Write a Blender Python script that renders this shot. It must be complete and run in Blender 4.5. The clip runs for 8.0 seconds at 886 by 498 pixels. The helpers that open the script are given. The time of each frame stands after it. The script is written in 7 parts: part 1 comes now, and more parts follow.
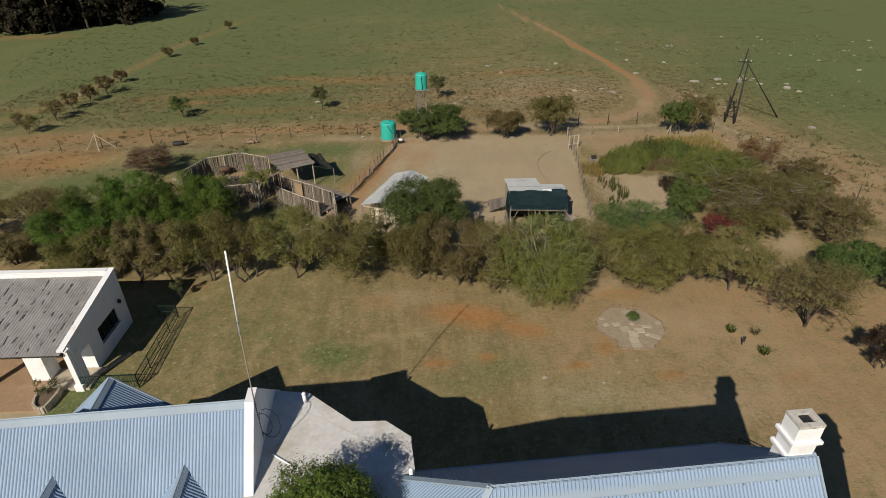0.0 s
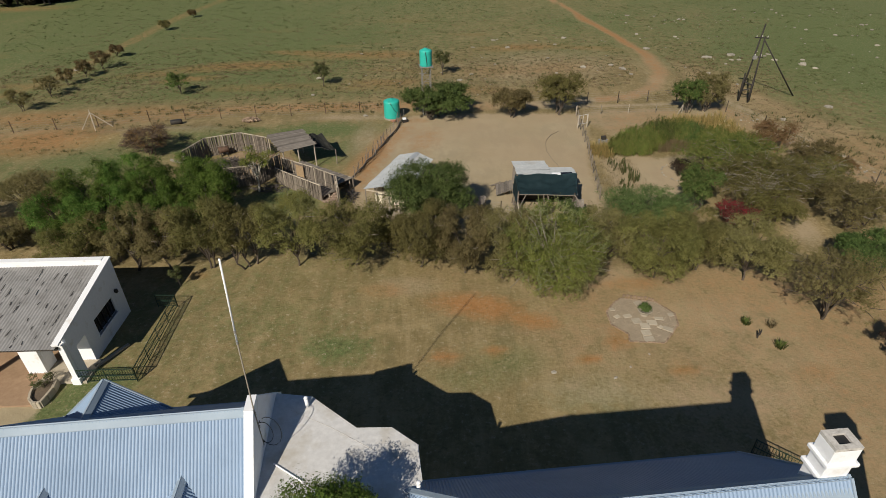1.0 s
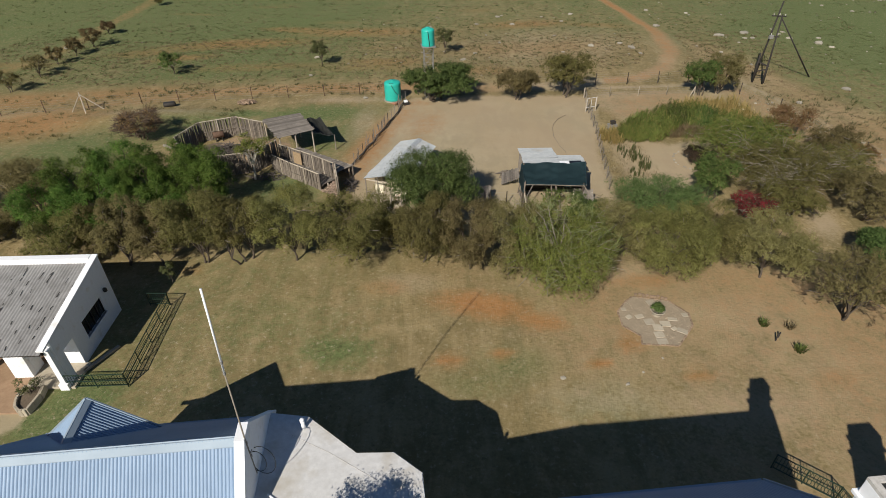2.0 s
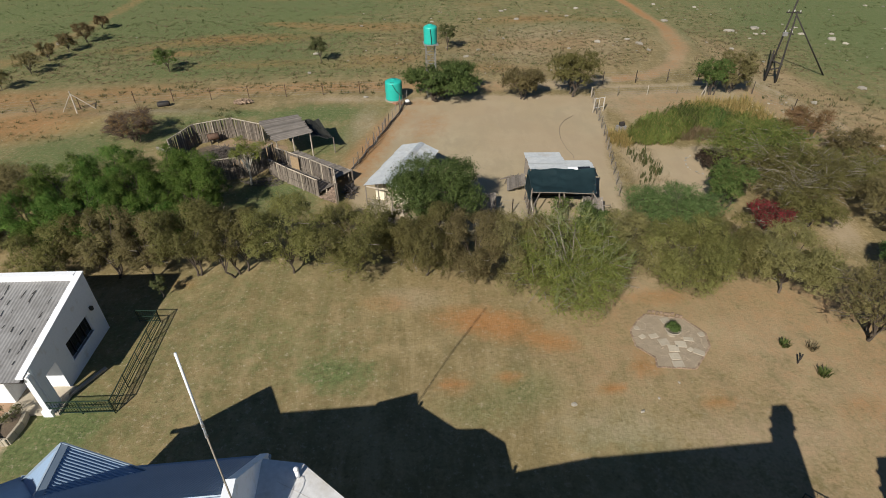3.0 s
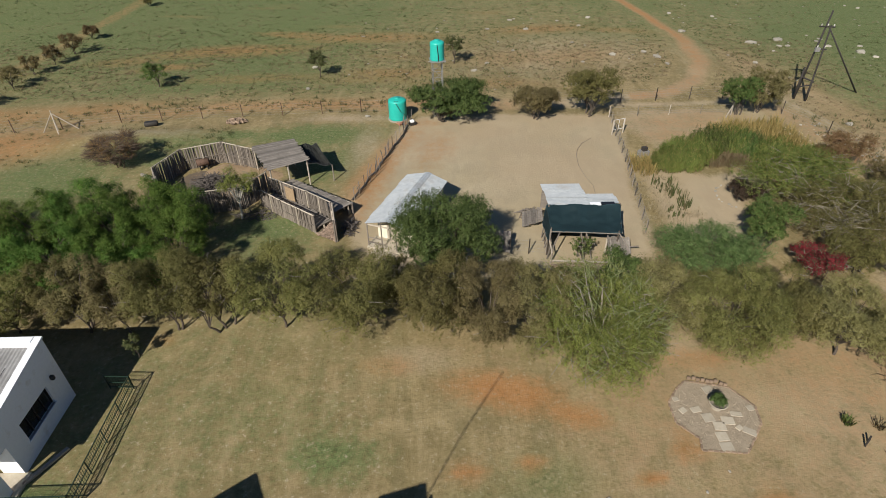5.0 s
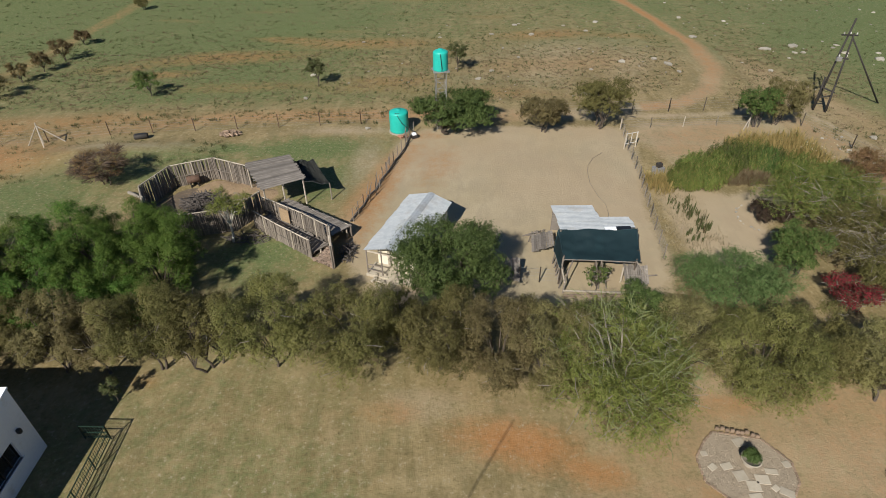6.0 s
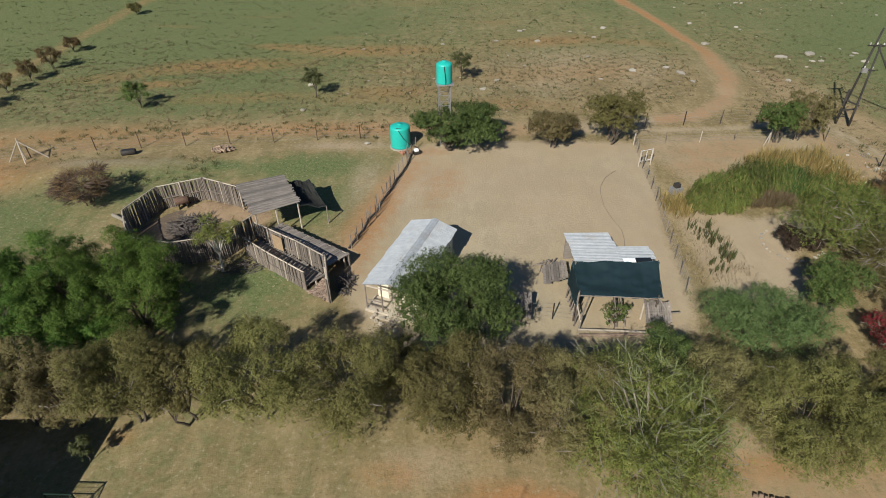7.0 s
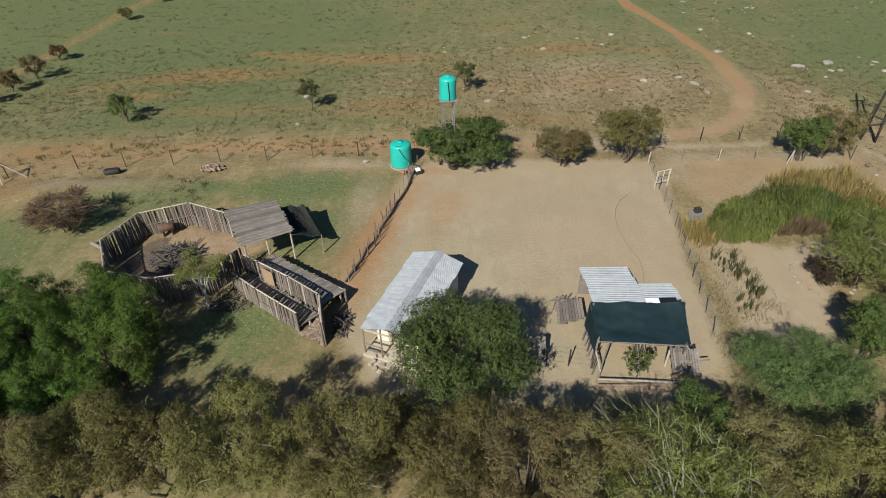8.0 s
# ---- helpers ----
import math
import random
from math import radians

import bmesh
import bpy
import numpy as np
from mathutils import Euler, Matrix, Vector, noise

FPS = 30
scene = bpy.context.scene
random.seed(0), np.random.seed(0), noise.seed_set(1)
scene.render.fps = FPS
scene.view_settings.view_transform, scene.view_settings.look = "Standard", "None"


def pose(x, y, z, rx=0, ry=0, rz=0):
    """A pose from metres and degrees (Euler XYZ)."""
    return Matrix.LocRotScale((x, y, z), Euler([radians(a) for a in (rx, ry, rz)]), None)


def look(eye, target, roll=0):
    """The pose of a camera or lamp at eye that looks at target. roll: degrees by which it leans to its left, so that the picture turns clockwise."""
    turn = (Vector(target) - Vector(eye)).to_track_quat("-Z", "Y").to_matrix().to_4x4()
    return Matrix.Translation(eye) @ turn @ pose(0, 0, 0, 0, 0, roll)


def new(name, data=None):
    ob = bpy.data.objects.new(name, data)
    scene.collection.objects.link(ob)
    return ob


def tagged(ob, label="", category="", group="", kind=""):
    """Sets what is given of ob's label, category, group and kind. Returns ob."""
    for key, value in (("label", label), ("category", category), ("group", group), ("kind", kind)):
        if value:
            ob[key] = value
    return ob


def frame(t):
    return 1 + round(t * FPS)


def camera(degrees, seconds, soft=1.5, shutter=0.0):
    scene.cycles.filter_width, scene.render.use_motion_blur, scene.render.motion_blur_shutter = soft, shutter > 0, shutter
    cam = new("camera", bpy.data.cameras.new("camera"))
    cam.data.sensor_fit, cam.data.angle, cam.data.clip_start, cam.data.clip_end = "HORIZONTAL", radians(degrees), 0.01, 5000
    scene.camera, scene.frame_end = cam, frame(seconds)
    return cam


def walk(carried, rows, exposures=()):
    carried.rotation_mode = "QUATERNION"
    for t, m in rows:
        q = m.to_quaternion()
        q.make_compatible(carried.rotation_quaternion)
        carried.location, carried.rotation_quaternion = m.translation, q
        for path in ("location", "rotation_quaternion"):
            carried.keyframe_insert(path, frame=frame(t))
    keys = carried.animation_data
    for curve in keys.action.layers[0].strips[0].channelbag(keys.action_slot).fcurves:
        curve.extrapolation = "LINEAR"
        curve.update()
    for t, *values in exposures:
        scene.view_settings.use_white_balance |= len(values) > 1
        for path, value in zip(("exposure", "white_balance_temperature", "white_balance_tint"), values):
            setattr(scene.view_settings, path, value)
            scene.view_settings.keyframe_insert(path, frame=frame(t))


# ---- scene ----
# ---- camera and path ----
cam = camera(76.2, 8.0, soft=0.7)
ROWS = [
    (0.0, 0.954, 0.528, 23.506, 30.75, -1.15), (0.5, 0.840, 1.219, 23.577, 31.86, -0.98),
    (1.0, 0.748, 2.105, 23.642, 33.34, -0.82), (1.5, 0.675, 3.155, 23.706, 34.72, -0.73),
    (1.7, 0.645, 3.599, 23.730, 35.18, -0.70), (2.8, 0.512, 6.055, 23.880, 36.62, -0.57),
    (3.0, 0.465, 6.530, 23.896, 36.64, -0.55), (3.5, 0.360, 7.676, 23.920, 36.62, -0.48),
    (4.0, 0.250, 8.926, 23.915, 36.59, -0.40), (4.5, 0.110, 10.271, 23.912, 36.60, -0.37),
    (4.7, 0.074, 10.810, 23.900, 36.57, -0.35), (5.8, -0.090, 14.194, 23.868, 36.62, -0.20),
    (6.0, -0.150, 14.878, 23.862, 36.65, -0.18), (6.5, -0.260, 16.599, 23.838, 36.66, -0.08),
    (7.0, -0.390, 18.399, 23.842, 36.70, -0.10), (7.5, -0.540, 20.266, 23.855, 36.72, -0.15),
    (8.0, -0.670, 22.176, 23.845, 36.78, -0.14),
]
walk(cam, [(t, pose(x, y, z, 90 - down, 0, turn) @ pose(0, 0, 0, 0, 0, -0.72)) for t, x, y, z, down, turn in ROWS],
     exposures=((0.0, -0.14, 6800, 11), (1.0, -0.07, 6680, 10), (1.7, 0.04, 6500, 10), (3.0, 0.19, 6330, 10), (4.5, 0.26, 6280, 10), (6.0, 0.28, 6180, 10), (8.0, 0.31, 6130, 10)))

# ---- world, sun ----
SHADOW = Vector((0.564, 1.167, -1.0))  # the way the sunlight goes
world = bpy.data.worlds.new("world")
scene.world = world
world.use_nodes = True
wn = world.node_tree.nodes
sky = wn.new("ShaderNodeTexSky")
sky.sky_type = "NISHITA"
sky.sun_disc = False
sky.dust_density, sky.ozone_density = 0.0, 5.0
sky.sun_elevation, sky.sun_rotation = radians(37.7), radians(205.8)
wn["Background"].inputs["Strength"].default_value = 0.05
world.node_tree.links.new(sky.outputs["Color"], wn["Background"].inputs["Color"])
sun = new("sun", bpy.data.lights.new("sun", "SUN"))
sun.data.energy, sun.data.angle, sun.data.color = 5.1, radians(0.55), (1.0, 0.925, 0.80)
sun.matrix_world = look(-40 * SHADOW, (0, 0, 0))


# ---- building helpers ----
def part(name, bm, material, parent=None, label="", smooth=False):
    """Links a bmesh as one mesh object under a thing or a part."""
    me = bpy.data.meshes.new(name)
    bm.to_mesh(me)
    bm.free()
    return mesh_part(name, me, material, parent, label, smooth)


def mesh_part(name, me, material, parent=None, label="", smooth=False):
    me.materials.append(material)
    if smooth:
        me.polygons.foreach_set("use_smooth", [True] * len(me.polygons))
    ob = new(name, me)
    ob.parent = parent
    if label:
        ob["label"] = label
    return ob


def thing(name, x, y, z=0.0, turn=0.0, label="", category="", group="", kind=""):
    ob = new(name)
    ob.matrix_basis = pose(x, y, z, 0, 0, turn)
    ob.empty_display_size = 0.2
    return tagged(ob, label, category, group, kind)


def box(bm, x0, x1, y0, y1, z0, z1, m=None):
    vs = [bm.verts.new((x, y, z)) for z in (z0, z1) for x, y in ((x0, y0), (x1, y0), (x1, y1), (x0, y1))]
    for f in ((3, 2, 1, 0), (4, 5, 6, 7), (0, 1, 5, 4), (1, 2, 6, 5), (2, 3, 7, 6), (3, 0, 4, 7)):
        bm.faces.new([vs[i] for i in f])
    if m is not None:
        for v in vs:
            v.co = m @ v.co
    return vs


def boxed(*args, m=None, bevel=0.0):
    bm = bmesh.new()
    box(bm, *args, m=m)
    if bevel:
        bmesh.ops.bevel(bm, geom=bm.edges[:], offset=bevel, segments=2, affect="EDGES", profile=0.6)
    return bm


def tube(bm, points, radii, sides=6):
    """A tapered tube along points, closed at both ends."""
    points = [Vector(p) for p in points]
    rings = []
    for i, p in enumerate(points):
        way = (points[min(i + 1, len(points) - 1)] - points[max(i - 1, 0)]).normalized()
        a = way.orthogonal().normalized()
        b = way.cross(a)
        r = radii[i] if hasattr(radii, "__len__") else radii
        rings.append([bm.verts.new(p + r * (math.cos(6.2832 * k / sides) * a + math.sin(6.2832 * k / sides) * b)) for k in range(sides)])
    for lo, hi in zip(rings, rings[1:]):
        for k in range(sides):
            bm.faces.new((lo[k], lo[(k + 1) % sides], hi[(k + 1) % sides], hi[k]))
    bm.faces.new(rings[0][::-1])
    bm.faces.new(rings[-1])


def tubed(points, radii, sides=6):
    bm = bmesh.new()
    tube(bm, points, radii, sides)
    return bm


def beam(bm, a, b, w, h=None):
    """A squared timber from a to b."""
    a, b = Vector(a), Vector(b)
    way = b - a
    m = Matrix.Translation(a) @ way.to_track_quat("X", "Z").to_matrix().to_4x4()
    h = h or w
    box(bm, 0, way.length, -w / 2, w / 2, -h / 2, h / 2, m)


def prism(bm, outline, z0, z1):
    """A flat shape, counter-clockwise, from z0 up to z1."""
    lo = [bm.verts.new((x, y, z0)) for x, y in outline]
    hi = [bm.verts.new((x, y, z1)) for x, y in outline]
    bm.faces.new(lo[::-1])
    bm.faces.new(hi)
    for i in range(len(lo)):
        j = (i + 1) % len(lo)
        bm.faces.new((lo[i], lo[j], hi[j], hi[i]))


def corrugated(origin, across, down, pitch, amp, sharp=0.0, thick=0.012):
    """A ribbed metal sheet: across runs over the ribs, down along them. sharp flattens the pans between the ribs."""
    origin, across, down = Vector(origin), Vector(across), Vector(down)
    up = across.cross(down).normalized()
    if up.z < 0:
        up = -up
    n = max(2, int(across.length / pitch * 6))
    bm = bmesh.new()
    rows = []
    for lift in (0.0, -thick):
        for s in (0.0, 1.0):
            row = []
            for i in range(n + 1):
                phase = 6.2832 * across.length / pitch * i / n
                wave = math.cos(phase)
                wave = max(wave, -sharp) if sharp else wave
                row.append(bm.verts.new(origin + across * (i / n) + down * s + up * (amp * wave + lift)))
            rows.append(row)
    for i in range(n):
        bm.faces.new((rows[0][i], rows[0][i + 1], rows[1][i + 1], rows[1][i]))
        bm.faces.new((rows[2][i], rows[3][i], rows[3][i + 1], rows[2][i + 1]))
    for a, b in ((0, 2), (1, 3)):
        for i in range(n):
            bm.faces.new((rows[a][i], rows[a][i + 1], rows[b][i + 1], rows[b][i]))
    bmesh.ops.recalc_face_normals(bm, faces=bm.faces[:])
    return bm


def cut(bm, point, normal):
    """Takes away what lies on the side that normal points to."""
    bmesh.ops.bisect_plane(bm, geom=bm.verts[:] + bm.edges[:] + bm.faces[:], plane_co=point, plane_no=normal, clear_outer=True)
    return bm


# ---- materials ----
def node(nt, kind, **settings):
    n = nt.nodes.new("ShaderNode" + kind)
    for key, value in settings.items():
        n.inputs[key].default_value = value
    return n


def ramp(nt, value, stops):
    r = nt.nodes.new("ShaderNodeValToRGB")
    while len(r.color_ramp.elements) < len(stops):
        r.color_ramp.elements.new(0.5)
    for e, (at, c) in zip(r.color_ramp.elements, stops):
        e.position, e.color = at, (*c, 1) if len(c) == 3 else c
    nt.links.new(value, r.inputs[0])
    return r.outputs[0]


def mixed(nt, factor, a, b):
    m = nt.nodes.new("ShaderNodeMix")
    m.data_type = "RGBA"
    for value, socket in ((factor, m.inputs[0]), (a, m.inputs[6]), (b, m.inputs[7])):
        if hasattr(value, "links"):
            nt.links.new(value, socket)
        elif hasattr(value, "__len__"):
            socket.default_value = (*value, 1)
        else:
            socket.default_value = value
    return m.outputs[2]


def calc(nt, op, a, b=0.5, clamp=False):
    m = nt.nodes.new("ShaderNodeMath")
    m.operation, m.use_clamp = op, clamp
    for value, socket in ((a, m.inputs[0]), (b, m.inputs[1])):
        if hasattr(value, "links"):
            nt.links.new(value, socket)
        else:
            socket.default_value = value
    return m.outputs[0]


def noise_tex(nt, coords, scale, detail=4.0, rough=0.6, stretch=None):
    if stretch:
        mp = nt.nodes.new("ShaderNodeMapping")
        mp.inputs["Scale"].default_value = stretch
        nt.links.new(coords, mp.inputs["Vector"])
        coords = mp.outputs[0]
    n = node(nt, "TexNoise", Scale=scale, Detail=detail, Roughness=rough)
    nt.links.new(coords, n.inputs["Vector"])
    return n.outputs["Fac"]


def surface(name, a, b, fine=12.0, broad=0.8, roughness=0.7, metal=0.0, bump=0.3, size=0.02, stain=None, stain_at=(0.55, 0.7), stretch=None, vary=0.0):
    """A painted, wooden or mineral surface: two tones in a fine grain, stains at a broad scale, fine relief."""
    m = bpy.data.materials.new(name)
    m.use_nodes = True
    nt = m.node_tree
    p = nt.nodes["Principled BSDF"]
    tc = nt.nodes.new("ShaderNodeTexCoord").outputs["Object"]
    grain = noise_tex(nt, tc, fine, 6, 0.65, stretch)
    wide = noise_tex(nt, tc, broad, 5, 0.6)
    colour = mixed(nt, ramp(nt, grain, ((0.3, (0, 0, 0)), (0.7, (1, 1, 1)))), a, b)
    if stain:
        colour = mixed(nt, ramp(nt, wide, ((stain_at[0], (0, 0, 0)), (stain_at[1], (1, 1, 1)))), colour, stain)
    else:
        colour = mixed(nt, ramp(nt, wide, ((0.35, (0.0, 0, 0)), (0.7, (0.35, 0.35, 0.35)))), colour, [0.7 * c for c in a])
    if vary:
        info = nt.nodes.new("ShaderNodeObjectInfo")
        hsv = node(nt, "HueSaturation")
        nt.links.new(calc(nt, "ADD", calc(nt, "MULTIPLY", info.outputs["Random"], 2 * vary), 1 - vary), hsv.inputs["Value"])
        nt.links.new(colour, hsv.inputs["Color"])
        colour = hsv.outputs[0]
    nt.links.new(colour, p.inputs["Base Color"])
    p.inputs["Metallic"].default_value = metal
    nt.links.new(calc(nt, "ADD", calc(nt, "MULTIPLY", wide, 0.3), roughness - 0.15), p.inputs["Roughness"])
    bp = node(nt, "Bump", Strength=bump, Distance=size)
    nt.links.new(grain, bp.inputs["Height"])
    nt.links.new(bp.outputs[0], p.inputs["Normal"])
    return m


def leafy(name, dark, light, odd=None, share=0.1, shine=0.45):
    """Leaves: each takes its own tone between dark and light, with lit and shaded clumps put into the colour; a share
    of them has the odd colour.
    """
    m = bpy.data.materials.new(name)
    m.use_nodes = True
    nt = m.node_tree
    nt.nodes.remove(nt.nodes["Principled BSDF"])
    out = nt.nodes["Material Output"]
    each = nt.nodes.new("ShaderNodeNewGeometry").outputs["Random Per Island"]
    tc = nt.nodes.new("ShaderNodeTexCoord").outputs["Object"]
    # broad noise paints sunlit tufts and shady gaps into the crown
    wide = calc(nt, "ADD", calc(nt, "MULTIPLY", noise_tex(nt, tc, 0.8, 2), 0.55), calc(nt, "MULTIPLY", noise_tex(nt, tc, 2.3, 2), 0.45))
    tone = calc(nt, "ADD", calc(nt, "MULTIPLY", each, 0.24), calc(nt, "MULTIPLY", calc(nt, "SUBTRACT", wide, 0.33), 2.1), clamp=True)
    colour = mixed(nt, tone, dark, light)
    if odd:
        pick = calc(nt, "GREATER_THAN", calc(nt, "FRACT", calc(nt, "MULTIPLY", each, 37.7)), 1 - share)
        colour = mixed(nt, pick, colour, odd)
    info = nt.nodes.new("ShaderNodeObjectInfo")
    hsv = node(nt, "HueSaturation")
    nt.links.new(calc(nt, "ADD", calc(nt, "MULTIPLY", info.outputs["Random"], 0.35), 0.82), hsv.inputs["Value"])
    nt.links.new(calc(nt, "ADD", calc(nt, "MULTIPLY", info.outputs["Random"], 0.03), 0.485), hsv.inputs["Hue"])
    nt.links.new(colour, hsv.inputs["Color"])
    d = node(nt, "BsdfPrincipled", Roughness=shine + 0.25)
    d.inputs["Specular IOR Level"].default_value = 0.18
    t = nt.nodes.new("ShaderNodeBsdfTranslucent")
    nt.links.new(hsv.outputs[0], d.inputs["Base Color"])
    nt.links.new(hsv.outputs[0], t.inputs["Color"])
    mx = node(nt, "MixShader", Fac=0.38)
    nt.links.new(d.outputs[0], mx.inputs[1])
    nt.links.new(t.outputs[0], mx.inputs[2])
    nt.links.new(mx.outputs[0], out.inputs["Surface"])
    return m


def ground_material():
    """Soil and grass: the mesh says where it is bare, red or green, the grain mixes them."""
    m = bpy.data.materials.new("soil_and_grass")
    m.use_nodes = True
    nt = m.node_tree
    p = nt.nodes["Principled BSDF"]
    where = nt.nodes.new("ShaderNodeNewGeometry").outputs["Position"]
    at = nt.nodes.new("ShaderNodeAttribute")
    at.attribute_name = "cover"
    sep = nt.nodes.new("ShaderNodeSeparateColor")
    nt.links.new(at.outputs["Color"], sep.inputs[0])
    bare, red, green = sep.outputs
    fine, mid, wide, patch = (noise_tex(nt, where, s, d, r) for s, d, r in ((5.0, 6, 0.7), (1.1, 5, 0.65), (0.16, 4, 0.6), (0.035, 4, 0.55)))
    blades = noise_tex(nt, where, 14.0, 4, 0.7)
    clump = noise_tex(nt, where, 2.6, 8, 0.75)
    blotch = noise_tex(nt, where, 0.42, 5, 0.62)
    # field: green cover broken by dry grass and soil
    dry = mixed(nt, ramp(nt, fine, ((0.35, (0, 0, 0)), (0.65, (1, 1, 1)))), (0.196, 0.149, 0.071), (0.292, 0.226, 0.114))
    dry = mixed(nt, ramp(nt, mid, ((0.46, (0, 0, 0)), (0.66, (0.75,) * 3))), dry, (0.165, 0.134, 0.062))
    dry = mixed(nt, ramp(nt, wide, ((0.5, (0, 0, 0)), (0.68, (0.55,) * 3))), dry, (0.350, 0.280, 0.155))
    grass = mixed(nt, ramp(nt, fine, ((0.38, (0, 0, 0)), (0.62, (1, 1, 1)))), (0.068, 0.101, 0.034), (0.146, 0.182, 0.070))
    dry = mixed(nt, ramp(nt, blotch, ((0.36, (0.65,) * 3), (0.52, (0, 0, 0)))), dry, (0.180, 0.142, 0.066))
    dry = mixed(nt, ramp(nt, blotch, ((0.54, (0, 0, 0)), (0.7, (0.6,) * 3))), dry, (0.335, 0.258, 0.132))
    grass = mixed(nt, ramp(nt, clump, ((0.56, (0, 0, 0)), (0.66, (0.85,) * 3))), grass, (0.265, 0.220, 0.118))
    grass = mixed(nt, ramp(nt, clump, ((0.34, (0.8,) * 3), (0.44, (0, 0, 0)))), grass, (0.045, 0.062, 0.020))
    grass = mixed(nt, ramp(nt, blades, ((0.5, (0, 0, 0)), (0.7, (0.8,) * 3))), grass, (0.205, 0.182, 0.086))
    soil = mixed(nt, ramp(nt, fine, ((0.3, (0, 0, 0)), (0.7, (1, 1, 1)))), (0.365, 0.296, 0.188), (0.405, 0.335, 0.222))
    soil = mixed(nt, ramp(nt, mid, ((0.5, (0, 0, 0)), (0.78, (0.5,) * 3))), soil, (0.320, 0.255, 0.170))
    soil = mixed(nt, ramp(nt, wide, ((0.42, (0, 0, 0)), (0.66, (0.7,) * 3))), soil, (0.475, 0.400, 0.276))
    track_grain = noise_tex(nt, where, 0.55, 6, 0.7, (1.0, 0.35, 1.0))
    soil = mixed(nt, ramp(nt, track_grain, ((0.42, (0.55,) * 3), (0.52, (0, 0, 0)))), soil, (0.330, 0.275, 0.190))
    soil = mixed(nt, ramp(nt, patch, ((0.42, (0.6,) * 3), (0.58, (0, 0, 0)))), soil, (0.345, 0.262, 0.168))
    soil = mixed(nt, ramp(nt, blotch, ((0.36, (0.55,) * 3), (0.46, (0, 0, 0)))), soil, (0.345, 0.285, 0.188))
    earth = mixed(nt, ramp(nt, mid, ((0.3, (0, 0, 0)), (0.7, (1, 1, 1)))), (0.300, 0.142, 0.050), (0.370, 0.198, 0.085))
    earth = mixed(nt, ramp(nt, clump, ((0.36, (0.35,) * 3), (0.46, (0, 0, 0)))), earth, (0.205, 0.112, 0.050))
    earth = mixed(nt, ramp(nt, clump, ((0.54, (0, 0, 0)), (0.66, (0.45,) * 3))), earth, (0.345, 0.235, 0.140))
    speck = calc(nt, "ADD", calc(nt, "MULTIPLY", calc(nt, "SUBTRACT", mid, 0.5), 1.3), calc(nt, "MULTIPLY", calc(nt, "SUBTRACT", fine, 0.5), 0.9))

    def mask(value, soft=0.3):
        edge = calc(nt, "ADD", value, calc(nt, "MULTIPLY", speck, calc(nt, "MULTIPLY", calc(nt, "MULTIPLY", value, calc(nt, "SUBTRACT", 1.0, value)), 4.0)))
        return ramp(nt, edge, ((0.5 - soft, (0, 0, 0)), (0.5 + soft, (1, 1, 1))))

    # long soft streaks of worn and taller grass over the lawn
    lines = nt.nodes.new("ShaderNodeMapping")
    lines.inputs["Rotation"].default_value = (0, 0, radians(13))
    lines.inputs["Scale"].default_value = (1.0, 0.16, 1.0)
    nt.links.new(where, lines.inputs["Vector"])
    worn = noise_tex(nt, lines.outputs[0], 0.62, 4, 0.6)
    dry = mixed(nt, ramp(nt, worn, ((0.54, (0, 0, 0)), (0.66, (0.6,) * 3))), dry, (0.325, 0.253, 0.138))
    dry = mixed(nt, ramp(nt, worn, ((0.36, (0.6,) * 3), (0.47, (0, 0, 0)))), dry, (0.168, 0.142, 0.070))
    mottle = noise_tex(nt, where, 1.7, 7, 0.72)
    dry = mixed(nt, ramp(nt, mottle, ((0.53, (0, 0, 0)), (0.66, (0.42,) * 3))), dry, (0.348, 0.272, 0.150))
    dry = mixed(nt, ramp(nt, mottle, ((0.34, (0.45,) * 3), (0.46, (0, 0, 0)))), dry, (0.168, 0.128, 0.062))
    colour = mixed(nt, mask(green, 0.35), dry, grass)
    colour = mixed(nt, mask(bare, 0.35), colour, soil)
    colour = mixed(nt, mask(red, 0.4), colour, earth)
    grit = noise_tex(nt, where, 3.4, 6, 0.8)
    open_ground = calc(nt, "SUBTRACT", 1.0, bare, clamp=True)
    pale = calc(nt, "MULTIPLY", ramp(nt, grit, ((0.57, (0, 0, 0)), (0.66, (0.85,) * 3))), open_ground)
    colour = mixed(nt, pale, colour, (0.365, 0.312, 0.215))
    deep = calc(nt, "MULTIPLY", ramp(nt, grit, ((0.34, (0.6,) * 3), (0.43, (0, 0, 0)))), open_ground)
    colour = mixed(nt, deep, colour, (0.092, 0.078, 0.036))
    colour = mixed(nt, ramp(nt, patch, ((0.4, (0, 0, 0)), (0.7, (0.22,) * 3))), colour, (0.135, 0.135, 0.064))
    nt.links.new(colour, p.inputs["Base Color"])
    p.inputs["Roughness"].default_value = 0.95
    p.inputs["Specular IOR Level"].default_value = 0.15
    bp = node(nt, "Bump", Strength=0.55, Distance=0.06)
    nt.links.new(calc(nt, "ADD", fine, calc(nt, "MULTIPLY", blades, 0.5)), bp.inputs["Height"])
    nt.links.new(bp.outputs[0], p.inputs["Normal"])
    return m


